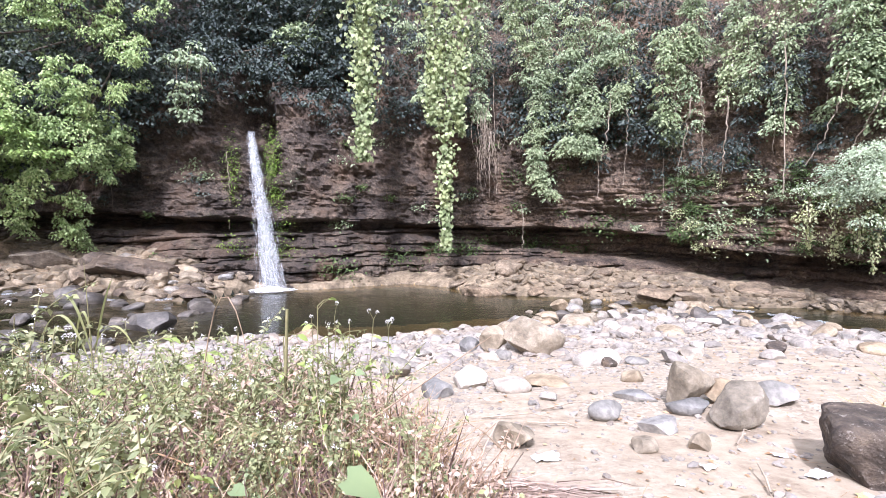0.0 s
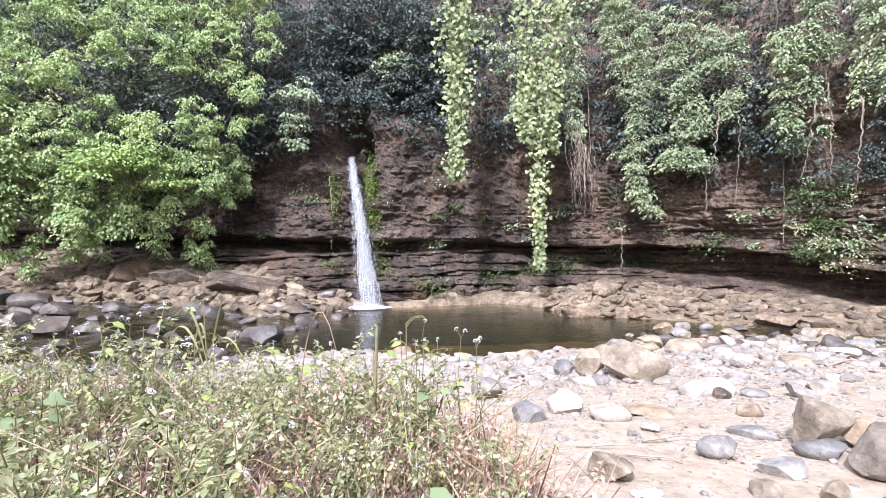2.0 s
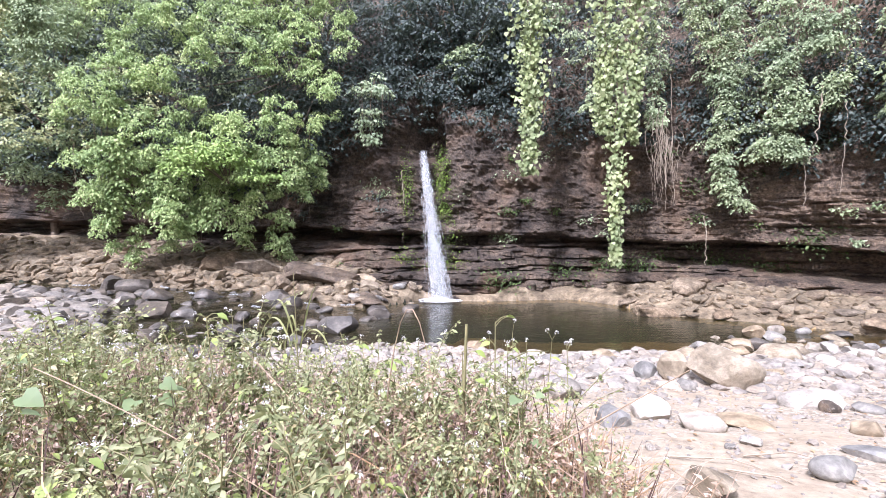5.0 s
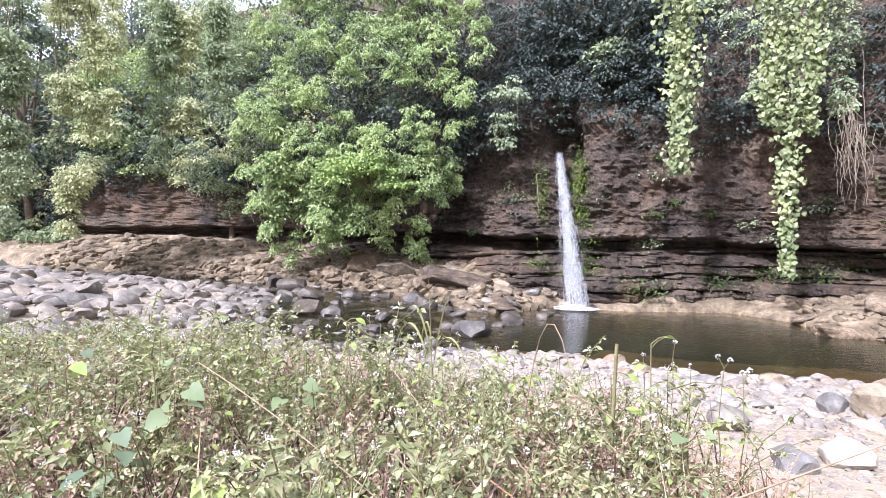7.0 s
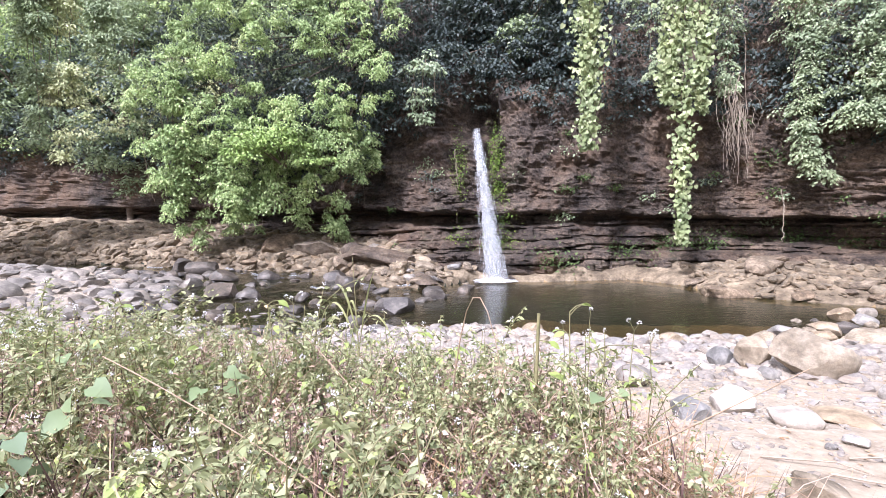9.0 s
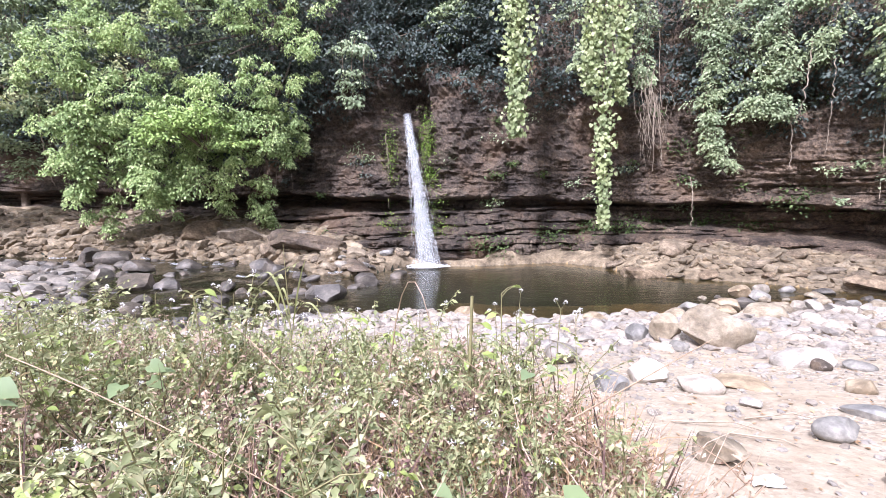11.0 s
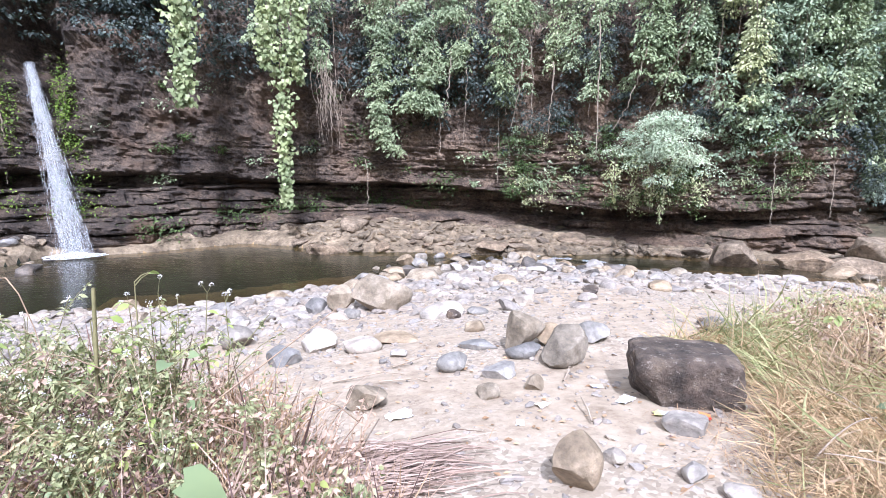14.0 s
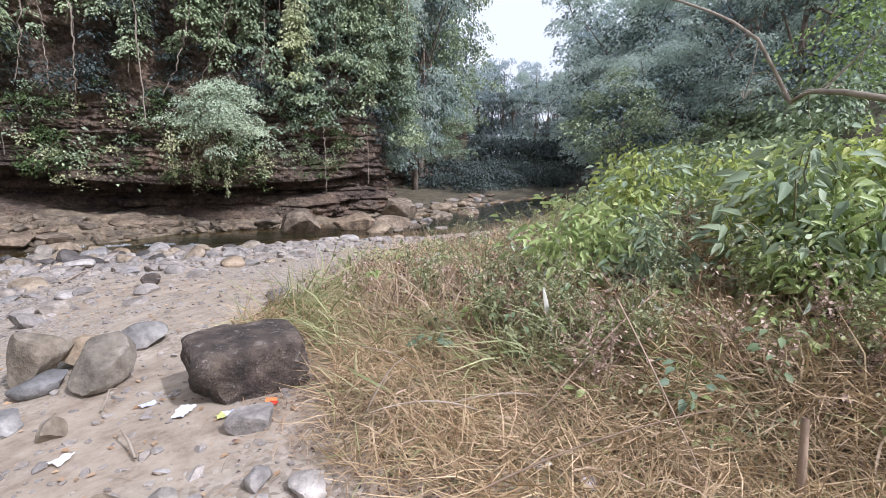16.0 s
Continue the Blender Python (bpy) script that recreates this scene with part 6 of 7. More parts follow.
def weed_kind(seed, height, leaves, flowers, leaf, dry=False, shape="oval"):
    r = np.random.default_rng(seed)
    ob = thing("weed", None, None, "dry brown leggy weed with withered leaves" if dry else ("leggy green weed with small white flower heads" if flowers else "leggy pale green weed with soft leaves"), "weed", "weeds beside the path")
    tubes, tips, pos, way = Tubes(4), [], [], []
    for k in range(r.integers(4, 7)):
        lean = r.normal(0, 0.20, 2)
        h = height * r.uniform(0.65, 1.1)
        q = np.linspace(0, 1, 6)
        line = np.stack([lean[0] * q ** 1.5 + r.normal(0, 0.012, 6), lean[1] * q ** 1.5 + r.normal(0, 0.012, 6), h * q], -1)
        line[0] = [r.normal(0, 0.04), r.normal(0, 0.04), -0.03]
        tubes.add(line, 0.0045, 0.002)
        tips.append(line[-1])
        for b in range(4):
            i = r.uniform(0.35, 0.95)
            p0 = np.array([np.interp(i, q, line[:, c]) for c in range(3)])
            p1 = p0 + np.array([*r.normal(0, 0.11, 2), r.uniform(0.05, 0.2)])
            tubes.add(np.array([p0, (p0 + p1) / 2 + [0, 0, 0.02], p1]), 0.003, 0.0012)
            tips.append(p1)
            for _ in range(leaves):
                u = r.uniform(0, 1)
                pos.append(p0 + (p1 - p0) * u)
                way.append([*r.normal(0, 1, 2), r.normal(0.05, 0.4)])
        for _ in range(leaves * 2):
            u = r.uniform(0.25, 1)
            pos.append([np.interp(u, q, line[:, c]) for c in range(3)])
            way.append([*r.normal(0, 1, 2), r.normal(-0.1, 0.4)])
    part("stem", tubes.mesh("stem"), STEM_DRY if dry else STEM_GREEN, ob, kind="stuff")
    pos, way = np.array(pos), np.array(way)
    part("leaves", leaf_mesh("leaves", pos, way, r.uniform(0.5, 1.3, len(pos)) * leaf, shape, (0, 0, 1), 0.5, bend=0.25, r=r), LEAF_DRY if dry else LEAF_WEED, ob, kind="stuff")
    if flowers:
        fp = np.repeat(np.array(tips[::4]), 16, 0)
        fp = fp + r.normal(0, 0.007, fp.shape)
        part("inflorescence", leaf_mesh("inflorescence", fp, r.normal(0, 1, fp.shape) + [0, 0, 0.6], 0.008, "lance", (0, 0, 1), r=r), PETAL, ob, "small white flower heads", kind="stuff")
    return ob


wk = [weed_kind(701, 0.80, 17, True, 0.034, shape="lance"), weed_kind(702, 0.62, 12, False, 0.050, shape="ovate"), weed_kind(703, 0.70, 22, True, 0.027, shape="lance"), weed_kind(704, 0.62, 8, False, 0.032, True, "lance"),
      weed_kind(705, 0.78, 16, False, 0.042, shape="lance"), weed_kind(706, 0.50, 8, False, 0.032, True, "lance")]
wr = np.random.default_rng(711)
n = 0
while n < 290:
    y = wr.uniform(0.75, 4.1)
    x = wr.uniform(-7.5, 0.8)
    if x > bush_edge(y) - 0.1 or x * x + y * y < 1.25 ** 2 or (y > 3.4 and x > -1.2 and wr.uniform() < 0.5):
        continue
    dryness = smooth(-1.6, 0.0, x) * 0.45 + 0.22
    k = (3, 5)[n % 2] if wr.uniform() < dryness else int(wr.choice([0, 1, 2, 4]))
    s = wr.uniform(0.7, 1.2) * (0.85 if x > -0.6 else 1.0)
    m = pose(x, y, float(ground_at(x, y)[0]) - 0.01, wr.normal(0, 5), wr.normal(0, 5), wr.uniform(0, 360))
    ob = wk[n] if n < 6 else copy_thing(wk[k], m)
    ob.matrix_basis = m
    ob.scale = (s, s, s)
    n += 1


def blades(name, xy, length, material, label, seed, lean=0.5, bend=0.5, lift=0.0, shape="blade"):
    r = np.random.default_rng(seed)
    k = len(xy)
    pos = np.c_[xy, ground_at(xy[:, 0], xy[:, 1]) + lift * r.uniform(0, 1, k)]
    way = np.c_[r.normal(0, lean, (k, 2)), r.uniform(0.35, 1.0, k)]
    tall = r.uniform(0.5, 1.2, k) * length
    return thing(name, leaf_mesh(name, pos, way, tall, shape, (0, 0, 1), 1.0, bend, r), material, label, "grass", kind="stuff")


def in_bush(r, k):
    out = []
    while len(out) < k:
        x, y = r.uniform(-8, 0.9), r.uniform(0.5, 4.3)
        if x < bush_edge(y) and x * x + y * y > 1.3:
            out.append((x, y))
    return np.array(out)


def in_dry(r, k, dense=True):
    """The trampled dry grass in front of the shrubs."""
    out = []
    while len(out) < k:
        x, y = r.uniform(0.6, 8.5), r.uniform(-3.5, 4.2)
        edge = 2.05 + 0.55 * (y - 0.5) + 0.25 * math.sin(3 * y)
        if x > edge - 0.3 * r.uniform() and x * x + y * y > 0.9 and y < 3.2 + 0.1 * x and math.hypot(x - 2.82, y - 2.72) > 0.55:
            out.append((x, y))
    return np.array(out)


def straw(name, xy, material, label, seed, low, high):
    """Grass whose height swells and falls in tufts; the short part lies nearly flat."""
    r = np.random.default_rng(seed)
    k = len(xy)
    p3 = np.c_[xy, np.zeros(k)]
    swell = smooth(0.42, 0.72, fbm(p3, 0.9, 3, seed)) * smooth(2.6, 4.0, xy[:, 0]) + 0.25 * smooth(0.5, 0.7, vnoise(p3, 2.4, seed + 2))
    tall = low + (high - low) * np.clip(swell, 0, 1)
    way = np.c_[r.normal(0, 1.0, (k, 2)) * (1.15 - 0.7 * np.clip(swell, 0, 1))[:, None], r.uniform(0.15, 1.0, k)]
    comb = np.stack([np.cos(6.28 * vnoise(p3, 0.8, seed + 5)), np.sin(6.28 * vnoise(p3, 0.8, seed + 5))], -1)
    way[:, :2] += 0.7 * comb
    pos = np.c_[xy, ground_at(xy[:, 0], xy[:, 1]) + 0.10 * r.uniform(0, 1, k) * (0.4 + swell)]
    return thing(name, leaf_mesh(name, pos, way, tall * r.uniform(0.5, 1.3, k), "blade", (0, 0, 1), 1.0, 0.35, r), material, label, "grass", kind="stuff")


def in_rust(r, k):
    out = []
    while len(out) < k:
        x, y = r.normal(-0.35, 0.55), r.uniform(1.2, 3.4)
        if x < bush_edge(y) + 0.05 and x * x + y * y > 1.2:
            out.append((x, y))
    return np.array(out)


gr = np.random.default_rng(721)
blades("grass", in_bush(gr, 3200), 0.34, LEAF_GRASS, "tangled green grass between the weeds", 722, 0.8, 0.4, 0.2)
blades("dry_grass", in_bush(gr, 16000), 0.42, LEAF_DRY, "dry pinkish brown stalks tangled between the weeds", 723, 1.1, 0.2, 0.3)
blades("dry_grass", in_rust(gr, 6500), 0.44, LEAF_RUST, "upright rusty brown dead stalks", 726, 0.45, 0.15, 0.1)
blades("dry_stems", in_bush(gr, 420), 0.55, LEAF_RUST, "long thin reddish brown stems crossing the weeds", 729, 1.5, 0.15, 0.4)
blades("dry_stems", in_bush(gr, 6000), 0.55, LEAF_DRY, "fine pale dry stems criss-crossing the weeds", 731, 0.7, 0.2, 0.25, "culm")
blades("dead_stems", in_bush(gr, 2200), 0.62, LEAF_DEAD, "thin dark dead stems standing in the weeds", 728, 0.16, 0.05, 0.1)


# near-black green that paints the shaded hollows under the weeds
LEAF_UNDER_SHADE = leaf_mat("shade_dark_weed_leaves", (0.022, 0.04, 0.014), (0.055, 0.09, 0.03), (0.12, 0.17, 0.06), 0.25, patch=1.5)
LEAF_LIME_SMALL = leaf_mat("young_weed_leaves", (0.20, 0.27, 0.06), (0.33, 0.41, 0.11), (0.48, 0.55, 0.19), 0.35, patch=2.0)


def leaf_tangle(material, clumps, per, size, seed, label, low, high, thin, shape="lance"):
    """Small leaves in clumps through the height of the weeds, with hollows between them."""
    r = np.random.default_rng(seed)
    xy = in_bush(r, clumps * 3)
    p3 = np.c_[xy, np.zeros(len(xy))]
    green = 1.0 if material in (LEAF_DRY, LEAF_DEAD) else 1.0 - 0.6 * smooth(-1.4, 0.0, xy[:, 0])
    xy = xy[(fbm(p3, 1.5, 3, seed) > thin) & (r.uniform(0, 1, len(xy)) < green)][:clumps]
    p3 = np.c_[xy, np.zeros(len(xy))]
    swell = 0.65 + 0.6 * vnoise(p3, 2.3, 733)
    h = (low + (high - low) * r.uniform(0, 1, len(xy)) ** 0.7) * swell
    c = np.c_[xy, ground_at(xy[:, 0], xy[:, 1]) + h]
    pos, way = domes(c, r.uniform(0.04, 0.13, len(c)), per, r, droop=0.5)
    return thing("undergrowth", leaf_mesh("undergrowth", pos, way, r.uniform(*size, len(pos)), shape, (0, 0, 1), 0.8, 0.15, r), material, label, "undergrowth", kind="stuff")


leaf_tangle(LEAF_WEED, 2300, 24, (0.012, 0.030), 751, "small pale green leaves of low tangled weeds", 0.12, 0.62, 0.44)
leaf_tangle(LEAF_LIME_SMALL, 220, 10, (0.025, 0.05), 752, "larger yellowish green leaves among the weeds", 0.2, 0.64, 0.46, "oval")
leaf_tangle(LEAF_TREE, 1600, 20, (0.016, 0.036), 753, "dark green small leaves low in the weeds", 0.05, 0.42, 0.40)
leaf_tangle(LEAF_UNDER_SHADE, 2600, 24, (0.02, 0.045), 756, "low weed leaves coloured dark for shaded hollows", 0.03, 0.36, 0.30)
leaf_tangle(LEAF_DRY, 2300, 16, (0.014, 0.036), 754, "withered pinkish brown leaves in the weeds", 0.1, 0.55, 0.46)
leaf_tangle(LEAF_DEAD, 900, 14, (0.012, 0.03), 755, "dark withered seed heads in the weeds", 0.2, 0.6, 0.48)
straw("dry_grass", in_dry(gr, 95000), LEAF_GOLD, "trampled straw-coloured dry grass", 724, 0.26, 0.52)
straw("dry_grass", in_dry(gr, 26000), LEAF_RUST, "rusty brown dead grass among straw", 727, 0.2, 0.42)
straw("grass", in_dry(gr, 20000), LEAF_GRASS, "green grass coming through dry straw", 725, 0.18, 0.55)


def ribbons(xy, size, material, label, seed, rise, name="dry_grass"):
    """Broad withered grass leaves, curved and lying every way."""
    r = np.random.default_rng(seed)
    k = len(xy)
    pos = np.c_[xy, ground_at(xy[:, 0], xy[:, 1]) + r.uniform(0.0, 0.14, k)]
    way = np.c_[r.normal(0, 0.8, (k, 2)), r.uniform(*rise, k)]
    return thing(name, leaf_mesh(name, pos, way, r.uniform(*size, k), "ribbon", (0, 0, 1), 1.0, 0.5, r), material, label, "grass", kind="stuff")


LEAF_STRAW = leaf_mat("bleached_straw", (0.23, 0.17, 0.085), (0.41, 0.33, 0.18), (0.58, 0.50, 0.31), 0.2, rough=0.6, patch=1.5)
tallx = in_dry(gr, 14000)
tallx = tallx[(tallx[:, 0] > 3.0 + 0.35 * np.maximum(tallx[:, 1], 0)) & (tallx[:, 1] > 0.6) & (fbm(np.c_[tallx, 0 * tallx[:, 0]], 1.2, 3, 771) > 0.44)]
blades("dry_grass", tallx, 0.62, LEAF_STRAW, "tall dry grass standing in ragged clumps", 772, 0.5, 0.35, 0.05, "culm")
ribbons(in_dry(gr, 800), (0.12, 0.32), LEAF_STRAW, "broad bleached grass leaves lying on the straw", 773, (-0.05, 0.5))
ribbons(tallx[::14], (0.2, 0.42), LEAF_STRAW, "long withered grass leaves hanging in the clumps", 774, (0.4, 1.3))
ribbons(in_dry(gr, 240), (0.18, 0.36), LEAF_GRASS, "broad green grass leaves in the straw", 775, (0.3, 1.2), "grass")


def bank_tangle(material, clumps, size, seed, label, high, shape="lance"):
    """Small leaves of seedlings and runners among the straw."""
    r = np.random.default_rng(seed)
    xy = in_dry(r, clumps * 4)
    xy = xy[(xy[:, 0] > 2.9 + 0.4 * xy[:, 1].clip(0)) & (fbm(np.c_[xy, 0 * xy[:, 0]], 1.1, 3, seed) > 0.47)][:clumps]
    c = np.c_[xy, ground_at(xy[:, 0], xy[:, 1]) + high * r.uniform(0.1, 1, len(xy)) * smooth(2.6, 4.2, xy[:, 0])]
    pos, way = domes(c, r.uniform(0.04, 0.13, len(c)), 16, r, droop=0.5)
    return thing("undergrowth", leaf_mesh("undergrowth", pos, way, r.uniform(*size, len(pos)), shape, (0, 0, 1), 0.8, 0.15, r), material, label, "undergrowth", kind="stuff")


bank_tangle(LEAF_WEED, 1100, (0.02, 0.05), 761, "pale green seedlings growing through the straw", 0.5)
bank_tangle(LEAF_SHRUB, 260, (0.03, 0.08), 762, "green runners with small leaves in the straw", 0.4, "oval")
bank_tangle(LEAF_DEAD, 420, (0.015, 0.04), 763, "dark withered leaves in the straw", 0.45)
bank_tangle(LEAF_DRY, 320, (0.02, 0.055), 764, "curled dead leaves caught in the straw", 0.45)


def litter(name, count, region, size, material, label, seed, shape="oval"):
    """Bits of leaf and twig lying flat."""
    r = np.random.default_rng(seed)
    xy = np.array([region(r) for _ in range(count)])
    pos = np.c_[xy, ground_at(xy[:, 0], xy[:, 1]) + 0.008]
    way = np.c_[r.normal(0, 1, (count, 2)), r.normal(0.05, 0.08, count)]
    return thing(name, leaf_mesh(name, pos, way, r.uniform(*size, count), shape, (0, 0, 1), 0.15, r=r), material, label, "litter", kind="stuff")


litter("leaf_litter", 900, sand, (0.02, 0.06), LEAF_RUST, "small brown leaf scraps on sand", 741, "lance")
def trodden(r):
    """The littered strip between the sand and the straw."""
    y = r.uniform(0.9, 2.9)
    return 2.15 + 0.55 * (y - 0.5) - abs(r.normal(0, 0.38)), y


litter("leaf_litter", 600, trodden, (0.010, 0.035), LEAF_DEAD, "dark crumbled leaf scraps beside the straw", 743, "lance")
litter("twigs", 1700, trodden, (0.05, 0.2), LEAF_RUST, "brown straw and twigs strewn on the sand", 744, "blade")
litter("twigs", 700, trodden, (0.03, 0.13), LEAF_DEAD, "dark broken stalks strewn on the sand", 745, "blade")
litter("twigs", 500, sand, (0.06, 0.22), LEAF_RUST, "thin dry twigs lying on sand", 742, "blade")


# ---- leafy shrubs on the bank ----
def shrub_kind(seed, height, wide, leaf, material, label):
    r = np.random.default_rng(seed)
    ob = thing("shrub", None, None, label, "shrub", "bank shrubs")
    tubes, pos, way = Tubes(5), [], []
    for k in range(15):
        a = r.uniform(0, 6.28)
        reach = wide * r.uniform(0.2, 1.0)
        h = height * r.uniform(0.6, 1.05) * (1 - 0.35 * reach / wide)
        q = np.linspace(0, 1, 7)
        line = np.stack([np.cos(a) * reach * q ** 1.3, np.sin(a) * reach * q ** 1.3, h * np.sin(q * 1.45)], -1) + r.normal(0, 0.015, (7, 3))
        line[0] = [0.05 * math.cos(a), 0.05 * math.sin(a), -0.05]
        tubes.add(line, 0.012, 0.003)
        for _ in range(40):
            u = r.uniform(0.2, 1.0) ** 0.7
            p0 = np.array([np.interp(u, q, line[:, c]) for c in range(3)])
            o = r.normal(0, 1, 3) * [0.12, 0.12, 0.07]
            pos.append(p0 + o)
            way.append([o[0] * 6 + r.normal(0, 0.5), o[1] * 6 + r.normal(0, 0.5), -0.45 + r.normal(0, 0.5)])
    part("stem", tubes.mesh("stem"), STEM_GREEN, ob)
    pos, way = np.array(pos), np.array(way)
    part("leaves", leaf_mesh("leaves", pos, way, r.uniform(0.35, 1.35, len(pos)) * leaf, "ovate", (-0.45, 0.1, 1), 0.75, bend=0.3, r=r), material, ob, kind="stuff")
    return ob


wr = np.random.default_rng(760)
LEAF_YELLOW = leaf_mat("yellow_green_leaves", (0.18, 0.25, 0.05), (0.40, 0.50, 0.10), (0.60, 0.66, 0.19), 0.65, rough=0.3, patch=1.8, dry=(0.50, 0.40, 0.10), gloss=0.5)
sk = [shrub_kind(731, 1.2, 0.75, 0.115, LEAF_SHRUB, "leafy green shrub with broad soft leaves on the bank"), shrub_kind(732, 1.0, 0.8, 0.095, LEAF_SHRUB, "low spreading green shrub with small leaves"),
      shrub_kind(733, 1.4, 0.5, 0.10, LEAF_YELLOW, "upright shrub with yellow-green young leaves"), shrub_kind(734, 1.15, 0.7, 0.11, LEAF_GREY, "shrub with pale grey-green broad leaves")]
n = 0
while n < 96:
    x, y = wr.uniform(3.2, 10), wr.uniform(-4.0, 1.7)
    if x < 2.9 + 0.9 * max(0, y + 0.2) + (0.5 if y > 0.3 else 0) or y > 0.30 * x - 0.3 or x * x + y * y < 9.0:
        continue
    s = wr.uniform(0.6, 1.2) * float(np.interp(y, [-1, 1.5], [1.0, 0.75]))
    m = pose(x, y, float(ground_at(x, y)[0]) - 0.02, 0, 0, wr.uniform(0, 360))
    ob = sk[n] if n < 4 else copy_thing(sk[(0, 1, 3, 0, 1, 2, 0, 3)[n % 8]], m)
    ob.matrix_basis = m
    ob.scale = (s, s, s)
    n += 1

# young weeds and dead stalks in the straw
n = 0
while n < 84:
    x, y = wr.uniform(2.6, 7.0), wr.uniform(-0.8, 2.9)
    if x < 2.9 + 0.5 * max(0, y) or y > 0.50 * x or math.hypot(x - 2.82, y - 2.72) < 0.7:
        continue
    m = pose(x, y, float(ground_at(x, y)[0]) - 0.02, wr.normal(0, 8), wr.normal(0, 8), wr.uniform(0, 360))
    ob = copy_thing(wk[(1, 3, 4, 2, 5, 0, 3, 4)[n % 8]], m)
    ob.matrix_basis = m
    s = wr.uniform(0.6, 1.05)
    ob.scale = (s, s, s)
    n += 1

# tall feathery weeds that stand above the rest
for k, (x, y, s) in enumerate([(-2.1, 2.72, 1.34), (-2.28, 2.58, 1.28), (-1.95, 2.9, 1.2), (-3.2, 2.6, 1.3), (-3.45, 2.35, 1.2), (-1.45, 3.1, 1.08), (-0.52, 2.96, 1.16), (-0.34, 3.02, 1.1), (-0.44, 2.8, 1.05), (-4.3, 2.5, 1.3), (-5.2, 2.8, 1.3), (-2.7, 2.1, 1.15), (-3.9, 3.0, 1.25), (-0.75, 3.3, 1.0), (-1.15, 3.35, 1.0)]):
    m = pose(x, y, float(ground_at(x, y)[0]) - 0.02, wr.normal(0, 4), wr.normal(0, 4), wr.uniform(0, 360))
    ob = copy_thing(wk[(0, 2, 4)[k % 3]], m)
    ob.matrix_basis = m
    ob.scale = (0.9 * s, 0.9 * s, s)

# ---- single plants and small things near the path ----
def at_ground(x, y, up=0.0):
    return (x, y, float(ground_at(x, y)[0]) + up)


def broadleaf(x, y, height, count, leaf, material, seed, label, spread=0.16, shape="heart", name="broadleaf_plant"):
    """A soft upright plant with large leaves on short stalks."""
    r = np.random.default_rng(seed)
    ob = thing(name, None, None, label, "plant", "broad-leaved plants", at=at_ground(x, y, -0.02))
    q = np.linspace(0, 1, 6)
    line = np.stack([r.normal(0, 0.04) * q, r.normal(0, 0.04) * q, height * q], -1)
    part("stem", Tubes(5).add(line, 0.007, 0.003).mesh("stem"), STEM_GREEN, ob)
    for k in range(count):
        u = 1.0 if k == 0 else r.uniform(0.45, 1.0)
        p0 = np.array([np.interp(u, q, line[:, c]) for c in range(3)])
        a = 2.4 * k + r.uniform(-0.4, 0.4)
        way = np.array([math.cos(a), math.sin(a), r.uniform(-0.25, 0.35)])
        p1 = p0 + way * spread * r.uniform(0.3, 1.0) + [0, 0, 0.03]
        stalk = Tubes(4).add(np.array([p0, (p0 + p1) / 2 + [0, 0, 0.01], p1]), 0.003, 0.002)
        lf = part("leaf", leaf_mesh("leaf", p1[None], way[None] - [0, 0, 0.25], leaf * r.uniform(0.6, 1.15), shape, (0, -0.3, 1), 0.3, 0.2, r), material, ob)
        part("stalk", stalk.mesh("stalk"), STEM_GREEN, lf)
    return ob


LEAF_BROAD = leaf_mat("broad_leaves", (0.085, 0.13, 0.05), (0.14, 0.20, 0.08), (0.21, 0.28, 0.12), 0.3, patch=4.0)
LEAF_LIME = leaf_mat("lime_leaves", (0.14, 0.21, 0.045), (0.22, 0.30, 0.07), (0.32, 0.40, 0.12), 0.35, patch=4.0)
LEAF_GLAUCOUS = leaf_mat("bluish_leaves", (0.06, 0.10, 0.05), (0.11, 0.165, 0.08), (0.17, 0.23, 0.12), 0.28, patch=4.0)
broadleaf(-0.28, 1.80, 0.58, 5, 0.16, LEAF_BROAD, 801, "young plant with large pale green leaves", 0.10)
broadleaf(-0.70, 1.95, 0.46, 9, 0.09, LEAF_BROAD, 802, "small plant with pale green toothed leaves")
broadleaf(-1.05, 1.85, 0.42, 11, 0.08, LEAF_GLAUCOUS, 803, "low plant with rounded bluish leaves", shape="oval")
broadleaf(-0.92, 2.05, 0.40, 9, 0.08, LEAF_GLAUCOUS, 804, "low plant with rounded bluish leaves", shape="oval")
broadleaf(-2.25, 1.34, 0.74, 7, 0.11, LEAF_GLAUCOUS, 805, "tall weed with broad bluish green leaves", 0.14)
broadleaf(-2.6, 1.75, 0.76, 8, 0.13, LEAF_BROAD, 806, "tall weed with broad green leaves", 0.14)
broadleaf(-2.95, 1.5, 0.85, 9, 0.11, LEAF_LIME, 807, "weed with yellowing young leaves", 0.12, "oval")
broadleaf(-1.9, 1.55, 0.62, 8, 0.10, LEAF_LIME, 808, "weed with yellowing young leaves", 0.12, "oval")
broadleaf(-1.55, 3.5, 0.72, 12, 0.11, LEAF_LIME, 809, "lime green leafy plant among the weeds", 0.2, "oval")
broadleaf(-0.72, 2.95, 0.90, 7, 0.09, LEAF_LIME, 810, "tall cut-off stem with lime green top leaves", 0.11, "oval")
broadleaf(-0.35, 2.75, 0.70, 7, 0.08, LEAF_BROAD, 811, "weed with soft green leaves", 0.1)
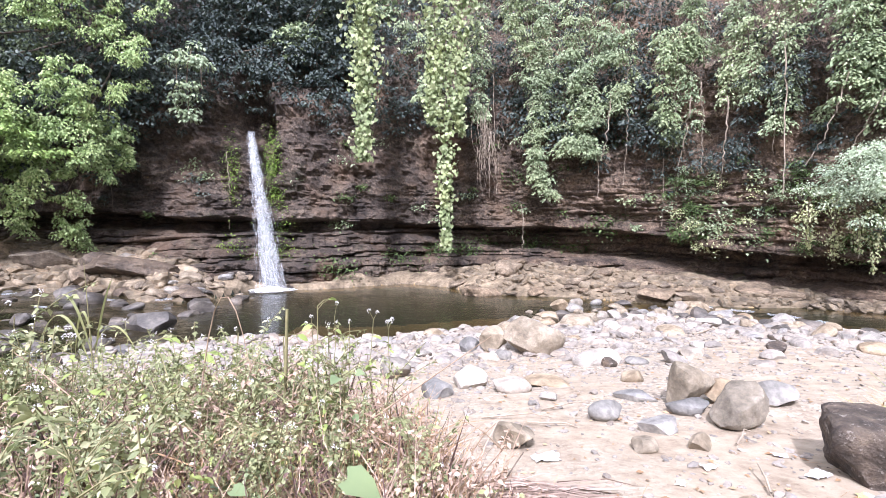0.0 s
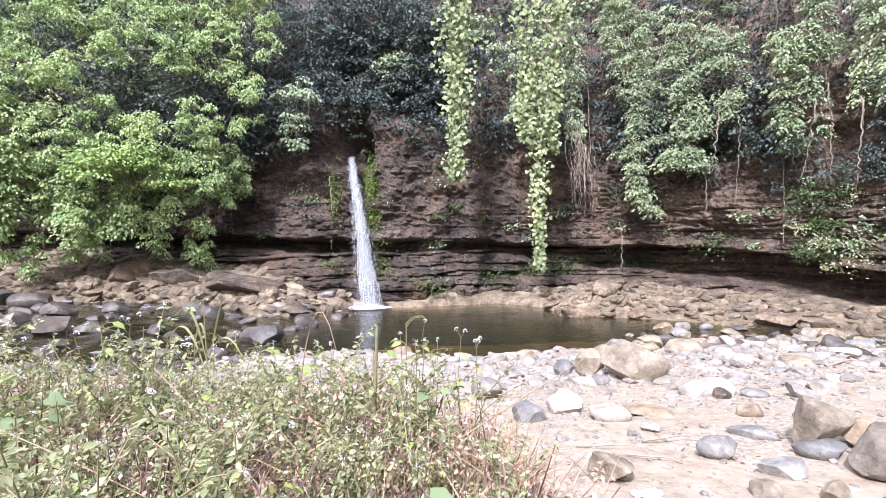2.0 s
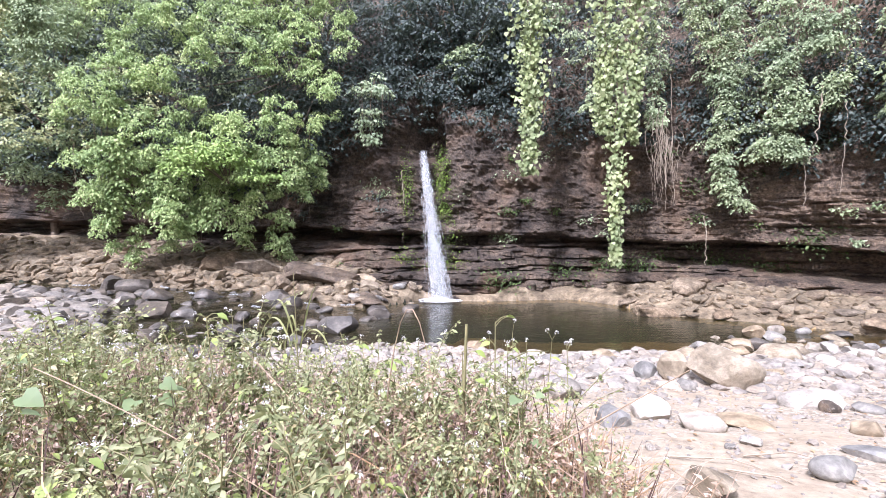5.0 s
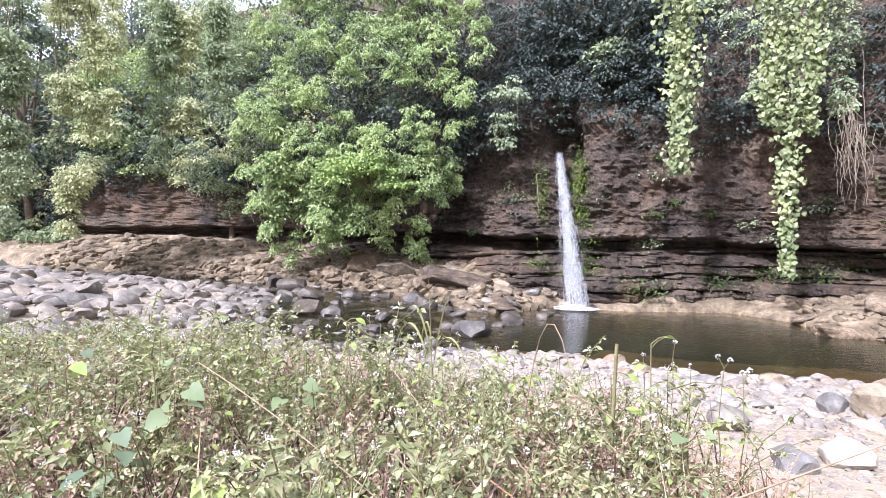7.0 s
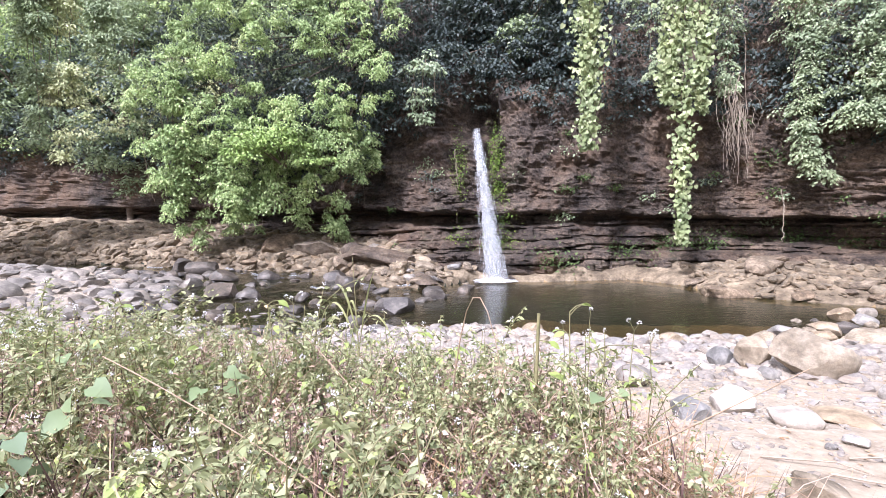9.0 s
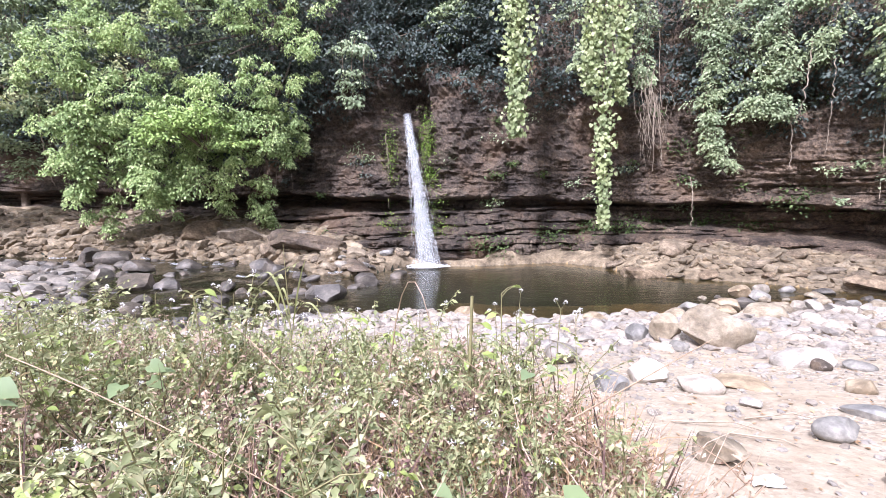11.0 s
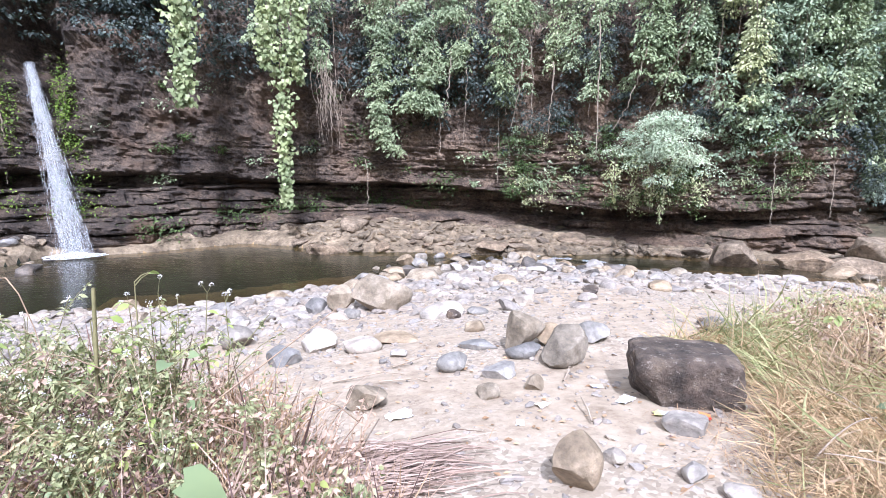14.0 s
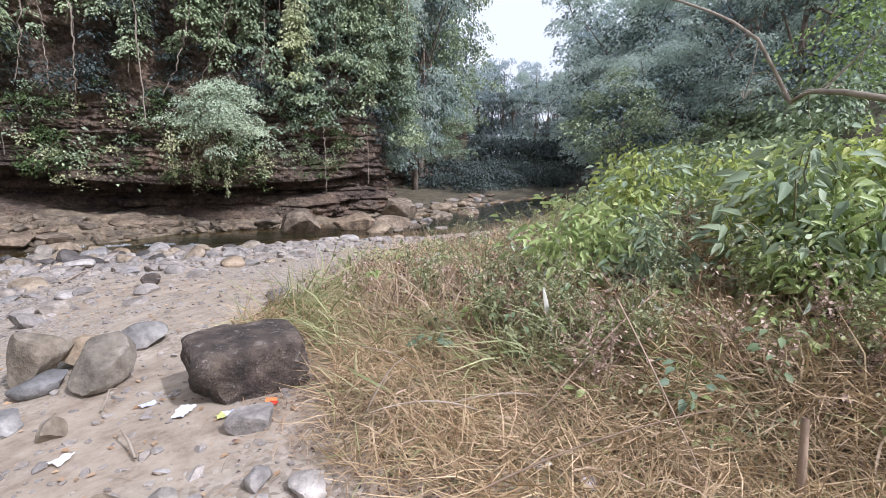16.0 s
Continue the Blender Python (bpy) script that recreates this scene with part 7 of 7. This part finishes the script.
for k, (x, y) in enumerate([(-3.5, 2.2), (-3.1, 2.6), (-4.2, 2.0), (-4.8, 2.6), (-3.9, 3.1), (-5.5, 2.3), (-2.4, 2.3), (-1.7, 2.5)]):
    broadleaf(x, y, wr.uniform(0.6, 0.85), 9, wr.uniform(0.08, 0.13), (LEAF_BROAD, LEAF_LIME, LEAF_GLAUCOUS)[k % 3], 815 + k, "weed with broad soft leaves among thin stalks", 0.15, ("heart", "oval")[k % 2])
for k, (x, y) in enumerate([(3.6, 1.15), (3.85, 1.35), (4.1, 0.9), (3.3, 1.7), (4.5, 1.3), (3.2, 0.2), (3.5, -0.25)]):
    broadleaf(x, y, wr.uniform(0.3, 0.5), 18, 0.07, (LEAF_BROAD, LEAF_GLAUCOUS)[k % 2], 830 + k, "low green plant growing through dry straw", 0.16, "oval")


def stalk(points, r0, r1, material, label, name="dry_stalk"):
    p = np.array(points, float)
    return thing(name, Tubes(5).add(p - p[0], r0, r1).mesh(name), material, label, "stalk", at=tuple(p[0]))


def arc(a, b, lift, n=10):
    q = np.linspace(0, 1, n)[:, None]
    return np.array(a) + (np.array(b) - np.array(a)) * q + np.array([0, 0, lift]) * (4 * q * (1 - q))


stalk(arc(at_ground(-1.25, 2.9), (-0.85, 2.75, 0.62), 0.75), 0.005, 0.002, STEM_DRY, "thin dry stem arching over the weeds")
stalk(arc(at_ground(-0.5, 2.5, 0.3), (0.42, 2.62, 0.86), 0.0), 0.006, 0.002, STEM_DRY, "bare leaning twig above the weeds")
stalk(arc(at_ground(0.25, 2.2), (0.52, 2.28, 0.40), 0.03), 0.006, 0.003, BARK, "dark dead twig standing in the sand")
stalk(arc((-2.6, 1.9, 0.85), (-0.55, 1.6, 0.35), 0.05), 0.0035, 0.002, STEM_DRY, "long dry stem lying across the weeds")
stalk(arc((-2.2, 2.9, 0.75), (-0.9, 2.0, 0.4), 0.03), 0.0035, 0.002, STEM_DRY, "long dry stem lying across the weeds")
stalk(arc(at_ground(2.75, -0.25), (2.82, -0.24, 0.44), 0.0), 0.019, 0.016, STEM_DRY, "broken brown cane stub standing in the straw", "cane_stub")
stalk(arc((3.3, 0.55, 0.70), at_ground(2.6, 0.05), 0.02), 0.006, 0.003, STEM_DRY, "dry cane leaning over the straw", "cane")
stalk(arc((3.9, 0.35, 0.62), at_ground(2.9, 0.9), 0.05), 0.007, 0.004, STEM_DRY, "dry cane leaning over the straw", "cane")

ck = np.random.default_rng(841)
for k in range(34):
    x, y = in_dry(ck, 1)[0]
    a, ln = ck.uniform(0, 6.28), ck.uniform(0.35, 0.95)
    o = np.array(at_ground(x, y, 0.03))
    e_ = o + [math.cos(a) * ln, math.sin(a) * ln, ln * ck.uniform(0.05, 0.7)]
    stalk(arc(o, e_, ck.uniform(-0.03, 0.08)), ck.uniform(0.003, 0.007), 0.002, (STEM_DRY, BARK_PALE)[k % 2], "dead cane leaning in the straw", "cane")

reed = thing("reed", None, None, "tall green reed with arching blades", "plant", at=at_ground(-2.2, 3.6))
part("stem", Tubes(5).add(arc((0, 0, 0), (-0.05, 0, 1.34), 0.0), 0.008, 0.002).mesh("stem"), STEM_GREEN, reed)
for k, (dx, dz, lift) in enumerate(((-0.42, 0.75, 0.32), (0.12, 1.25, 0.1), (-0.30, 1.05, 0.22), (0.25, 0.7, 0.18), (-0.18, 0.6, 0.3))):
    p = arc((-0.02, 0, 0.55 + 0.06 * k), (dx, 0.05, dz), lift, 12)
    w = 0.010 * np.sin(np.linspace(0.25, 3.1, 12))[:, None]
    v = np.stack([p + w * [0.25, 1, 0.25], p - w * [0.25, 1, 0.25]], 1).reshape(-1, 3)
    part("blade", mesh_np("blade", v, grid_faces(12, 2)), LEAF_GRASS, reed)

LEAF_THATCH = leaf_mat("grey_straw", (0.13, 0.10, 0.065), (0.25, 0.20, 0.135), (0.42, 0.36, 0.26), 0.1, rough=0.8)
# a heap of combed-out straw on the sand
hr = np.random.default_rng(851)
hx = np.c_[hr.normal(0.18, 0.26, 1500), hr.normal(2.52, 0.13, 1500)]
hp = np.c_[hx, ground_at(hx[:, 0], hx[:, 1]) + 0.07 * hr.uniform(0, 1, 1500)]
hw = np.c_[1 + 0 * hx[:, 0], -0.18 + hr.normal(0, 0.16, 1500), hr.normal(-0.02, 0.06, 1500)]
thing("straw_heap", leaf_mesh("straw_heap", hp, hw, hr.uniform(0.25, 0.6, 1500), "blade", (0, 0, 1), 1.0, 0.05, hr), LEAF_THATCH, "flattened heap of grey brown straw on the sand", "straw", kind="stuff")
hx = np.c_[hr.normal(0.05, 0.10, 260), hr.normal(3.35, 0.10, 260)]
thing("dry_tuft", leaf_mesh("dry_tuft", np.c_[hx, ground_at(hx[:, 0], hx[:, 1])], hr.normal(0, 0.6, (260, 3)) + [0, 0, 0.6], hr.uniform(0.12, 0.3, 260), "blade", (0, 0, 1), 1.0, 0.4, hr),
      leaf_mat("ochre_grass", (0.36, 0.24, 0.08), (0.50, 0.35, 0.12), (0.62, 0.46, 0.20), 0.2), "ochre tuft of dry grass at the edge of the weeds", "grass", kind="stuff")


# ---- litter ----
def wrapper(x, y, size, colours, seed, label, turn=0.0, name="wrapper"):
    """A crumpled scrap of plastic or paper."""
    r = np.random.default_rng(seed)
    u, v = np.meshgrid(np.linspace(-0.5, 0.5, 9), np.linspace(-0.5, 0.5, 7), indexing="ij")
    pts_ = np.stack([u.ravel() * size, v.ravel() * size * 0.65, np.zeros(63)], -1)
    pts_[:, 2] = size * 0.35 * np.abs(fbm(pts_, 5 / size * 0.5, 3, seed) - 0.35) + 0.004
    pts_[:, :2] += r.normal(0, size * 0.035, (63, 2))
    me = mesh_np(name, pts_, grid_faces(9, 7), False)
    for k, c in enumerate(colours):
        m, t, p = nodes("wrapper_colour")
        p.inputs["Base Color"].default_value, p.inputs["Roughness"].default_value = (*c, 1), 0.35
        me.materials.append(m)
    me.polygons.foreach_set("material_index", np.array([(i // 6) * len(colours) // 8 for i in range(48)], np.int32))
    ob = thing(name, me, None, label, "litter", "scraps on the sand")
    ob.matrix_basis = pose(*at_ground(x, y, 0.005), 0, 0, turn)
    return ob


wrapper(2.33, 2.76, 0.13, [(0.72, 0.73, 0.80)], 861, "crumpled white plastic wrapper on the sand", 20)
wrapper(2.40, 2.50, 0.11, [(0.55, 0.56, 0.20), (0.70, 0.72, 0.74), (0.35, 0.42, 0.60)], 862, "yellow green and blue snack wrapper on the sand", -25)
wrapper(2.60, 2.36, 0.10, [(0.62, 0.05, 0.03), (0.70, 0.25, 0.08)], 863, "crumpled red wrapper beside the boulder", 40)
wrapper(0.86, 3.22, 0.17, [(0.78, 0.79, 0.80)], 864, "white plastic scrap beside a square stone", 10)
wrapper(1.50, 2.72, 0.07, [(0.70, 0.70, 0.72)], 865, "small white paper scrap on the sand", 60, "scrap")
wrapper(2.36, 3.10, 0.09, [(0.55, 0.56, 0.75)], 866, "small bluish white scrap on the sand", -10, "scrap")
wrapper(1.78, 2.92, 0.10, [(0.72, 0.66, 0.62)], 867, "pale strip of plastic on the sand", 15, "scrap")
wrapper(2.85, 0.98, 0.20, [(0.42, 0.32, 0.22), (0.52, 0.42, 0.30)], 868, "curled brown dead leaf on the straw", 30, "dead_leaf")
wrapper(2.62, 0.80, 0.14, [(0.66, 0.62, 0.56)], 869, "pale papery scrap in the straw", 70, "scrap")
wrapper(2.56, 0.55, 0.10, [(0.70, 0.66, 0.66)], 870, "pale papery scrap in the straw", 10, "scrap")
pod = arc((3.62, 1.02, 0.62), (3.66, 0.95, 0.28), 0.0, 10)
pw_ = 0.018 * np.sin(np.linspace(0.35, 3.0, 10))[:, None]
thing("pale_leaf", mesh_np("pale_leaf", np.stack([pod + pw_ * [0.6, -0.8, 0], pod + pw_ * [-0.3, -0.3, 0], pod - pw_ * [0.6, -0.8, 0]], 1).reshape(-1, 3) - pod[0], grid_faces(10, 3)),
      plain_mat("bleached_leaf", (0.55, 0.52, 0.42), (0.72, 0.69, 0.60), 20, 0.7), "long bleached white dead leaf hanging in the shrub", "leaf", at=tuple(pod[0]))
for k, (x, y, a, ln) in enumerate([(1.1, 4.3, 10, 0.5), (0.9, 3.95, -25, 0.45), (2.2, 3.3, 40, 0.3), (5.2, 9.2, 30, 0.9), (1.9, 2.55, 65, 0.35), (0.55, 4.1, -5, 0.6)]):
    d = np.array([math.cos(radians(a)), math.sin(radians(a)), 0]) * ln
    o = np.array(at_ground(x, y, 0.02))
    stalk([o, o + d * 0.35 + [0, 0, 0.02], o + d * 0.7 + [0, 0.03, 0.03], o + d], 0.008 if ln < 0.8 else 0.03, 0.004, BARK_PALE, "bare driftwood stick lying on the bar", "driftwood")


# ---- flower stalks standing above the weeds ----
def flower_stalk(x, y, top, seed, heads=3, leaf=0.07):
    r = np.random.default_rng(seed)
    base = at_ground(x, y)
    h = top - base[2]
    ob = thing("flower_stalk", None, None, "thin green stalk with small white flower heads", "flower", "flower stalks", at=base)
    line = arc((0, 0, 0), (r.normal(0, 0.05), r.normal(0, 0.05), h * 0.93), 0.0, 8) + np.c_[r.normal(0, 0.006, (8, 2)), np.zeros(8)]
    stem = Tubes(4).add(line, 0.004, 0.002)
    for k in range(heads):
        e_ = line[-1] + [r.normal(0, 0.03), r.normal(0, 0.03), h * 0.07 * r.uniform(0.2, 1.0)]
        stem.add(np.array([line[-2], line[-1], e_]), 0.002, 0.0015)
        d = unit(r.normal(size=(26, 3)) + [0, 0, 0.7])
        part("flower_head", leaf_mesh("flower_head", e_ + d * 0.007, d, 0.009, "oval", (0, 0, 1), r=r), PETAL, ob, "small white flower head")
    part("stem", stem.mesh("stem"), STEM_GREEN, ob)
    lp = np.array([[np.interp(u, np.linspace(0, 1, 8), line[:, c]) for c in range(3)] for u in r.uniform(0.55, 0.93, 7)])
    part("leaves", leaf_mesh("leaves", lp, np.c_[r.normal(0, 1, (7, 2)), r.normal(-0.1, 0.3, 7)], r.uniform(0.4, 1.0, 7) * leaf, "oval", (0, 0, 1), 0.4, 0.2, r), LEAF_LIME, ob)
    return ob


for k, (x, y, top) in enumerate([(-0.48, 3.02, 0.97), (-0.25, 3.06, 0.94), (-0.16, 3.17, 0.85), (-0.40, 3.04, 0.88), (-0.58, 3.0, 0.90), (-2.08, 2.71, 1.09), (-2.22, 2.58, 1.05), (-2.0, 2.9, 0.98), (-1.8, 2.75, 0.92), (-2.6, 2.5, 1.0), (-3.1, 2.4, 1.02), (-3.4, 2.1, 1.0), (-1.1, 3.1, 0.86), (-3.8, 2.5, 1.0)]):
    flower_stalk(x, y, top - 0.03 * (k > 4), 880 + k, 1 + k % 3)
fk = np.random.default_rng(905)
for k in range(34):
    y = fk.uniform(1.9, 4.0)
    x = fk.uniform(-6.5, float(bush_edge(y)) - 0.5)
    g = at_ground(x, y)[2]
    flower_stalk(x, y, g + fk.uniform(0.62, 0.9) + 0.10 * float(smooth(-1.5, -3.0, np.array(x))), 910 + k, 1 + k % 3, 0.06)
for x, y, top, sd_ in ((-0.55, 2.96, 0.98, 1), (-1.52, 3.08, 0.77, 2), (-2.15, 2.66, 1.0, 3), (-3.0, 2.2, 1.0, 4)):
    broadleaf(x, y, top - at_ground(x, y)[2], 9, 0.075, LEAF_LIME, 895 + sd_, "lime green leafy shoot above the weeds", 0.10, "oval")
stalk([at_ground(-0.71, 2.87), (-0.71, 2.87, 0.54), (-0.69, 2.87, 0.97)], 0.012, 0.009, STEM_GREEN, "thick cut-off green stem among the weeds", "cut_stem")
